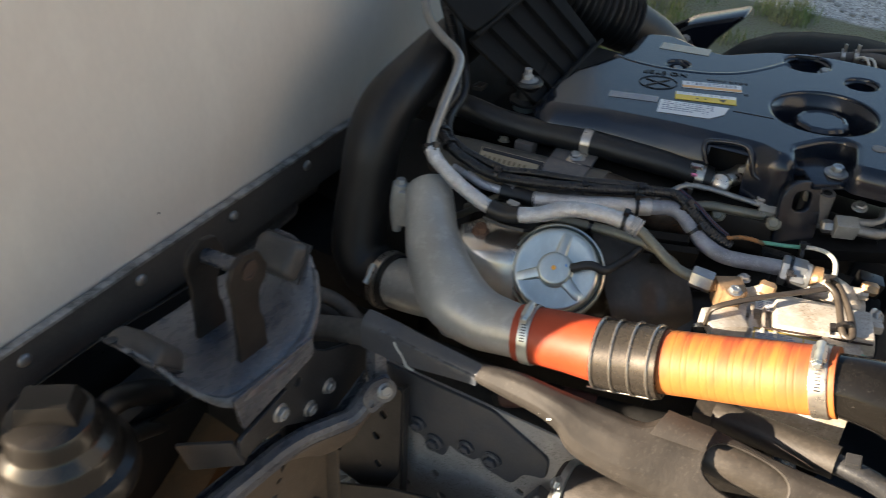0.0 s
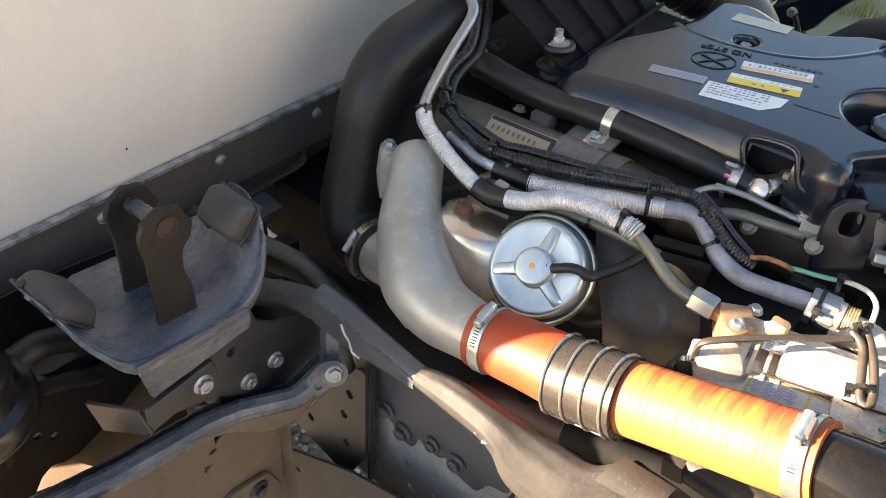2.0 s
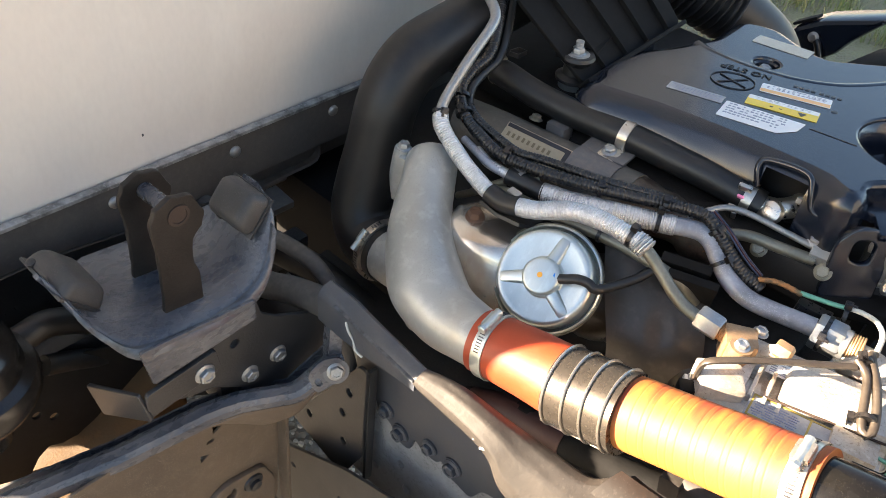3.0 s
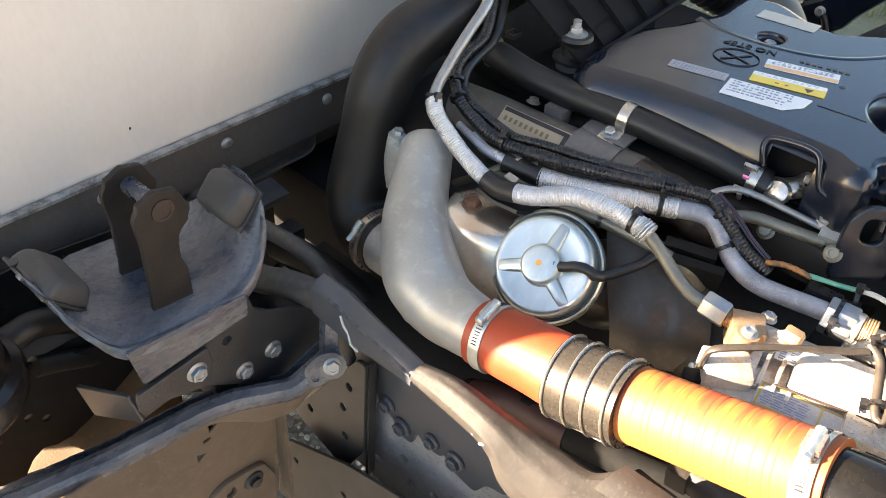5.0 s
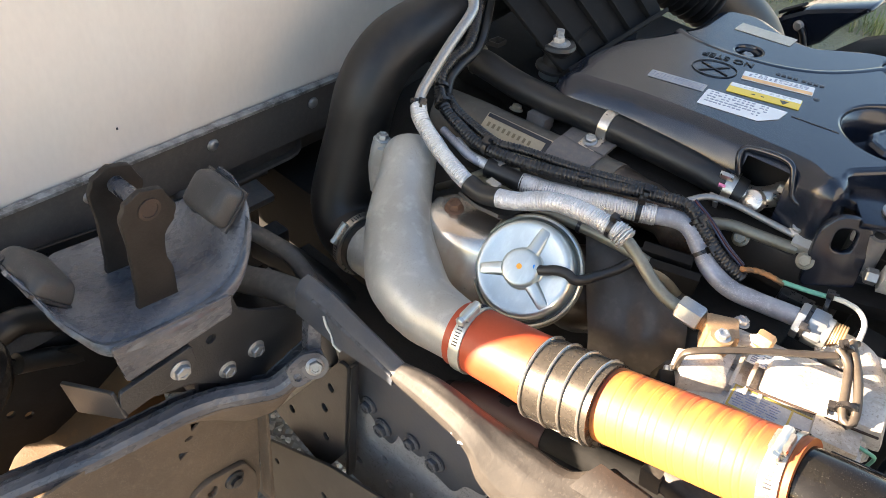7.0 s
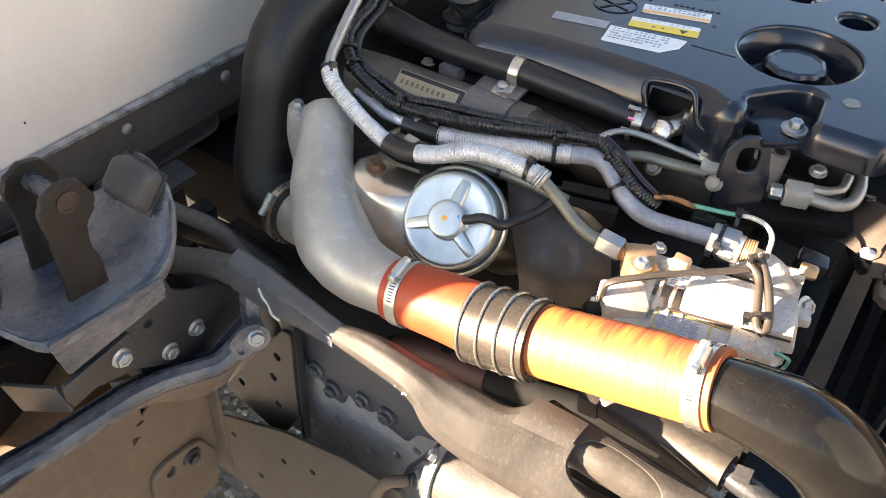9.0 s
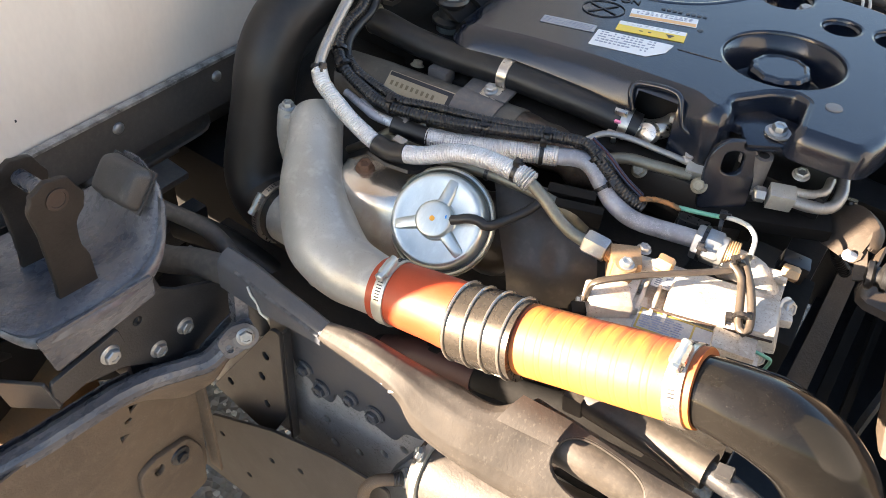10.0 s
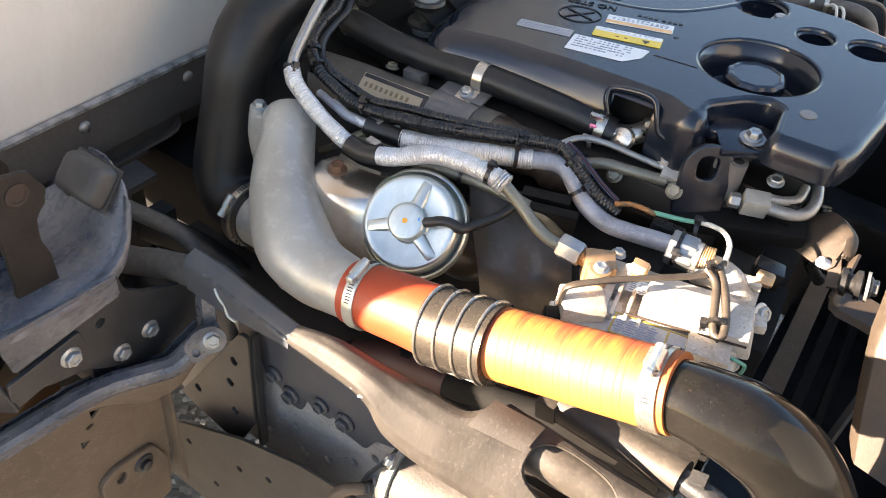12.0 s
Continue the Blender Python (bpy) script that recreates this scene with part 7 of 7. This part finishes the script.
def build_upper_left():
    t = thing("air_cleaner_bracket", (-0.38, 1.08, 1.0), "black ribbed plastic air cleaner bracket", "bracket")
    m = plane_at((-0.412, 1.075, 1.052), (0.02, 1, 0.10), (-0.78, 0.0, 0.62))
    part("tray", plate(rounded([(-0.11, -0.02), (0.115, -0.02), (0.13, 0.12), (-0.13, 0.12)], 0.012), (), 0.006, 0.001, m), MATTE, t)
    for i in range(4):
        part("rib", block((0.0018, 0.13, 0.010), m @ pose(-0.075 + 0.052 * i, 0.05, 0.006, 0, 0, 7 - 3 * i), 0.0006), MATTE, t)
    part("rim", block((0.225, 0.006, 0.024), m @ pose(0.0, -0.020, 0.004), 0.002), MATTE, t)
    part("upper_flange", plate(rounded([(-0.13, 0.12), (0.10, 0.12), (0.06, 0.20), (0.0, 0.19), (-0.12, 0.26)], 0.02), (), 0.006, 0.002, m @ Matrix.Translation((0, 0, 0.012))), MATTE, t)
    part("rim", block((0.25, 0.006, 0.020), m @ pose(0.0, 0.115, 0.006), 0.002), MATTE, t)
    part("leg", block((0.035, 0.10, 0.09), pose(-0.43, 1.12, 1.01), 0.004), PLASTIC, t)
    # added block that darkens a gap where bright ground would show
    part("dark_gap_fill", block((0.24, 0.32, 0.03), pose(-0.56, 1.15, 0.945), 0.005), MATTE, t)
    u = thing("rubber_mount", (-0.425, 0.978, 1.0), "rubber bush with steel washers and a stud nut", "mount")
    part("bush", turned([(0.018, 0), (0.024, 0.004), (0.024, 0.008), (0.016, 0.012), (0.015, 0.024), (0.021, 0.03), (0.024, 0.036), (0.022, 0.040)], 26), RUBBER, u, m=facing((-0.425, 0.982, 1.018), (0, 0, 1)))
    part("washer", turned([(0.021, 0), (0.021, 0.003), (0.011, 0.004)], 26), PIPE, u, m=facing((-0.425, 0.982, 1.0545), (0, 0, 1)))
    bolt(u, (-0.425, 0.982, 1.0575), (0, 0, 1), 0.0082, PIPE, 15, "nut", 0.009)
    part("stud", sweep([(-0.425, 0.982, 1.06), (-0.425, 0.982, 1.075)], 0.0052, 12, 0.0006, lambda s: 1 + 0.06 * math.sin(s * 3900)), PIPE, u)
    part("spacer", turned([(0.017, 0), (0.018, 0.002), (0.018, 0.012), (0.015, 0.014)], 24), ZINC, u, m=facing((-0.425, 0.982, 1.008), (0, 0, 1)))
    part("base", block((0.09, 0.10, 0.06), pose(-0.43, 1.00, 0.98), 0.006), MATTE, u)
    part("arm", block((0.05, 0.12, 0.014), pose(-0.445, 1.045, 1.055, 10, 0, 10), 0.003), MATTE, u)
    bolt(u, (-0.468, 1.035, 1.072), (0, -0.1, 1), 0.010, PIPE, 30)

    v = thing("intake_bellows", (-0.38, 1.32, 1.0), "black corrugated intake bellows with a steel clamp", "hose")
    part("bellows", sweep([(-0.66, 1.20, 1.14), (-0.56, 1.25, 1.11), (-0.47, 1.31, 1.07), (-0.40, 1.37, 1.03)], 0.052, 28, 0.0016, lambda s: 1 + 0.09 * math.sin(s * 2 * math.pi / 0.0125)), RUBBER, v)
    part("spigot", sweep([(-0.41, 1.36, 1.035), (-0.34, 1.42, 0.97), (-0.30, 1.44, 0.88), (-0.29, 1.44, 0.80)], 0.048, 24), RUBBER, v)
    clamp_band(v, (-0.575, 1.243, 1.114), (-0.561, 1.25, 1.110), 0.058, 0.012, (0, 0, 1), STEEL, False)
    part("stay", block((0.04, 0.20, 0.03), pose(-0.30, 1.36, 0.86), 0.004), DEEP, v)

    w = thing("mirror_stay", (-0.27, 1.6, 0.72), "black plastic blade-shaped fender bracket", "bracket")
    side = [(-0.436, 0.822), (-0.441, 0.842), (-0.421, 0.868), (-0.379, 0.897), (-0.321, 0.921), (-0.268, 0.942), (-0.262, 0.935), (-0.283, 0.911), (-0.312, 0.874), (-0.330, 0.842), (-0.36, 0.815), (-0.40, 0.808)]
    blade = part("blade", plate(rounded(side, 0.004), (), 0.085, 0.010, plane_at((0, 1.843, 0), (1, 0, 0), (0, 0, 1))), PLASTIC, w)
    part("slot_cover", block((0.05, 0.03, 0.006), pose(-0.412, 1.825, 0.880, 0, -35, 0), 0.002), MATTE, blade)
    part("pivot_arm", sweep([(-0.380, 1.796, 0.862), (-0.366, 1.794, 0.850), (-0.352, 1.79, 0.82), (-0.345, 1.79, 0.78)], 0.007, 10), BLACK, blade)
    bolt(w, (-0.380, 1.795, 0.862), (0, -1, 0.1), 0.0085, PIPE, 0)
    part("post", block((0.05, 0.05, 0.24), pose(-0.38, 1.83, 0.70), 0.006), BLACK, w)
    part("arm", block((0.05, 0.40, 0.05), pose(-0.38, 1.65, 0.60), 0.006), BLACK, w)

    f = thing("far_fender", (0.0, 1.75, 0.5), "black far-side fender with rounded top edge", "fender")
    rows = []
    for x, z in ((-0.30, 0.85), (-0.25, 0.903), (-0.19, 0.936), (-0.12, 0.955), (-0.03, 0.966), (0.08, 0.963), (0.25, 0.94), (0.5, 0.88), (0.8, 0.74)):
        rows.append([(x, y, z + dz) for y, dz in ((1.60, -0.05), (1.625, -0.012), (1.66, 0.0), (1.72, 0.0), (1.78, -0.008), (1.81, -0.03), (1.82, -0.10), (1.82, -0.30))])
    part("skin", sheet(rows, 0.004), MATTE, f)
    # added black sheet that stands for the unlit far side of the bay
    part("dark_backdrop", block((0.80, 0.012, 0.56), pose(0.42, 1.50, 0.70), 0.004), MATTE, f)
    part("bracket", block((0.06, 0.30, 0.05), pose(0.1, 1.60, 0.70), 0.005), BLACK, f)
    part("upright", block((0.05, 0.04, 0.26), pose(0.1, 1.72, 0.83), 0.005), BLACK, f)
    h = thing("heater_hose", (0.0, 1.42, 0.95), "pale grey hoses and fittings behind the cover", "hose")
    part("hose", sweep([(-0.14, 1.37, 0.98), (-0.09, 1.40, 1.02), (-0.02, 1.42, 1.04), (0.035, 1.42, 1.045), (0.06, 1.42, 1.02), (0.07, 1.41, 0.97)], 0.010, 12), PIPE_DUST, h)
    for x, z in ((-0.034, 1.041), (-0.014, 1.0445)):
        part("hose_band", turned([(0.0112, -0.003), (0.0122, -0.003), (0.0122, 0.003), (0.0112, 0.003)], 20), STEEL, h, "bright hose band", m=facing((x, 1.4165, z), (1, 0.15, 0.12)))
        part("band_ear", block((0.005, 0.004, 0.014), pose(x, 1.412, z + 0.016, 0, 0, 8), 0.001), STEEL, h)
    for dx in (0.0, 0.010):
        part("thin_hose", sweep([(-0.012 + dx, 1.405, 1.046), (0.0 + dx, 1.39, 1.056), (0.010 + dx, 1.365, 1.052), (0.016 + dx, 1.345, 1.02)], 0.0022, 8), WHITE_WIRE, h)
    part("cable", sweep([(-0.02, 1.42, 1.052), (0.03, 1.44, 1.058), (0.06, 1.47, 1.04), (0.08, 1.49, 0.98)], 0.003, 8), PIPE_DUST, h)
    # white shard painted in for a patch of sun, on an added stem
    part("sun_shard", plate([(-0.004, -0.016), (0.003, -0.018), (0.006, 0.0), (-0.006, 0.016)], (), 0.0015, 0.0004, plane_at((0.149, 1.375, 0.989), (0.9, 0.3, 0.1), (-0.4, 0.4, 0.8))), WHITE_WIRE, h, "pale shard added for a small sunlit patch")
    part("shard_stem", sweep([(0.07, 1.41, 0.975), (0.11, 1.39, 0.965), (0.149, 1.376, 0.975)], 0.003, 8), MATTE, h)
    part("support", block((0.25, 0.06, 0.05), pose(0.0, 1.36, 0.96), 0.006), DEEP, h)
    bolt(h, (-0.046, 1.276, 1.057), (0, 0, 1), 0.009, PIPE)
    q = thing("white_plug", (0.035, 1.71, 0.96), "small white plastic plug on the far fender", "plug")
    part("stem", turned([(0.006, 0), (0.006, 0.012), (0.004, 0.014)], 10), BLACK, q, m=facing((0.034, 1.712, 0.960), (0, 0, 1)))
    part("plug", turned([(0.004, 0), (0.0085, 0.003), (0.0095, 0.009), (0.006, 0.015), (0.0065, 0.019), (0.003, 0.023)], 12, 4, 0.12), PALE, q, m=facing((0.034, 1.713, 0.972), (0.15, 0, 1)))


def build_right():
    t = thing("front_bracket", (0.13, 0.97, 0.9), "tan sunlit steel bracket with a wavy top edge", "bracket")
    top = spine([(0.0741, 1.0, 0.9399), (0.0845, 0.9947, 0.944), (0.0951, 0.9943, 0.952), (0.1031, 0.9991, 0.962), (0.1107, 1.0045, 0.9722), (0.121, 1.0034, 0.9795), (0.1328, 0.9985, 0.985), (0.1444, 0.9879, 0.9861), (0.1547, 0.975, 0.9841), (0.1579, 0.9621, 0.9767), (0.1564, 0.9549, 0.97)], 0.004)[0]
    low = spine([(0.080, 0.990, 0.936), (0.092, 0.979, 0.937), (0.1057, 0.9712, 0.9425), (0.1278, 0.9555, 0.9478), (0.1483, 0.9417, 0.9533), (0.156, 0.944, 0.961)], 0.004)[0]
    low = low[np.linspace(0, len(low) - 1, len(top)).astype(int)]
    rows = [[p + np.array((0.006, 0.006, -0.006)), p, p + (q - p) * 0.06 + np.array((-0.001, -0.001, 0.001)), p + (q - p) * 0.5, q] for p, q in zip(top, low)]
    part("plate", sheet(rows, 0.004), SUNTAN, t)
    part("edge_bead", sweep([tuple(p) for p in top], 0.0026, 8), SUNTAN, t)
    tab = spine([(0.1500, 0.9560, 0.9670), (0.1545, 0.9440, 0.9620), (0.1590, 0.9330, 0.9560), (0.1620, 0.9240, 0.9510)], 0.004)[0]
    part("tab", sheet([[p + np.array((-0.006, 0.0, -0.003)), p, p + np.array((0.006, 0.0, 0.003))] for p in tab], 0.004), SUNTAN, t)
    part("stud", turned([(0.006, 0), (0.006, 0.012), (0.004, 0.014)], 12), PALE, t, "bare stud end", m=facing((0.148, 0.947, 0.958), (-0.7, -0.5, 0.4)))
    part("arm", block((0.04, 0.05, 0.12), pose(0.10, 1.00, 0.885), 0.004), CHASSIS, t)
    u = thing("radiator_stay", (0.22, 0.92, 0.8), "grey steel radiator stay with a rubber bush", "bracket")
    part("bush", turned([(0.008, -0.012), (0.016, -0.010), (0.016, -0.005), (0.011, -0.002), (0.011, 0.002), (0.016, 0.005), (0.016, 0.010), (0.008, 0.012)], 24), RUBBER, u, m=facing((0.176, 0.931, 0.960), (0.9, 0.1, 0.2)))
    part("washer", turned([(0.0165, 0), (0.0165, 0.003), (0.01, 0.0035)], 24), PIPE, u, m=facing((0.190, 0.933, 0.963), (0.9, 0.1, 0.2)))
    bolt(u, (0.194, 0.9335, 0.964), (0.9, 0.1, 0.2), 0.009, GREYTIN)
    rows = [[(x, 0.962, z + 0.003), (x, 0.950, z), (x, 0.928, z - 0.004), (x, 0.926, z - 0.010)] for x, z in ((0.170, 0.975), (0.164, 0.960), (0.163, 0.945), (0.168, 0.932), (0.180, 0.926), (0.202, 0.925), (0.233, 0.920), (0.30, 0.91))]
    part("plate", sheet(rows, 0.003), SUNTAN, u)
    part("post", block((0.03, 0.03, 0.48), pose(0.36, 0.95, 0.68), 0.004), BLACK, u)
    v = thing("radiator", (0.26, 1.1, 0.5), "dark radiator and fan shroud with vertical strips", "radiator")
    part("core", block((0.05, 0.62, 0.50), pose(0.46, 1.16, 0.70), 0.006), MATTE, v)
    part("shroud", block((0.14, 0.60, 0.06), pose(0.36, 1.20, 0.90), 0.01), MATTE, v)
    part("brace", sheet([[(0.142, 1.040, 0.878), (0.164, 1.044, 0.874)], [(0.146, 0.965, 0.824), (0.170, 0.968, 0.820)], [(0.148, 0.880, 0.764), (0.176, 0.882, 0.758)]], 0.004), TAN, v, "flat brace with a patch of sun")
    part("strip", sheet([[(0.178, 1.03, 0.86), (0.190, 1.03, 0.858)], [(0.186, 0.90, 0.77), (0.200, 0.90, 0.766)]], 0.006), MATTE, v)
    part("strip", sheet([[(0.205, 1.04, 0.85), (0.215, 1.04, 0.84)], [(0.222, 0.90, 0.74), (0.232, 0.90, 0.736)]], 0.006), MATTE, v)
    part("drain_hose", sweep([(0.118, 1.01, 0.985), (0.124, 1.0, 0.955), (0.130, 0.995, 0.92), (0.15, 1.02, 0.88)], 0.0075, 12, 0.0012, loom(0.005, 0.12)), LOOM, v)
    part("tank", block((0.06, 0.62, 0.05), pose(0.46, 1.16, 0.475), 0.008), BLACK, v)
    part("foot", block((0.40, 0.80, 0.05), pose(0.34, 1.10, 0.43), 0.004), CHASSIS, v)
    w = thing("front_fender_panel", (0.36, 0.9, 0.5), "dusty tan front fender panel lit by the sun", "panel")
    edge = [(0.192, 0.939, 1.128), (0.194, 0.912, 1.095), (0.198, 0.895, 1.073), (0.206, 0.873, 1.041), (0.215, 0.846, 1.005), (0.219, 0.826, 0.978), (0.233, 0.794, 0.933), (0.25, 0.766, 0.889)]
    rows = [[(x - 0.012, y + 0.03, z), (x - 0.004, y + 0.006, z), (x, y, z), (x + 0.06, y - 0.012, z), (x + 0.16, y - 0.014, z), (x + 0.30, y + 0.02, z)] for x, y, z in edge]
    part("skin", sheet(rows, 0.004), SUNTAN, w)
    part("leg", block((0.05, 0.05, 0.52), pose(0.42, 0.80, 0.62), 0.004), CHASSIS, w)
    part("stay_edge", sheet([[(0.262, 1.00, 0.88), (0.262, 1.03, 0.87)], [(0.258, 0.97, 0.83), (0.258, 1.01, 0.82)], [(0.250, 0.92, 0.75), (0.250, 0.97, 0.72)], [(0.25, 0.90, 0.66), (0.25, 0.96, 0.62)]], 0.004), CHASSIS, w)


build_cover()
build_upper_left()
build_right()
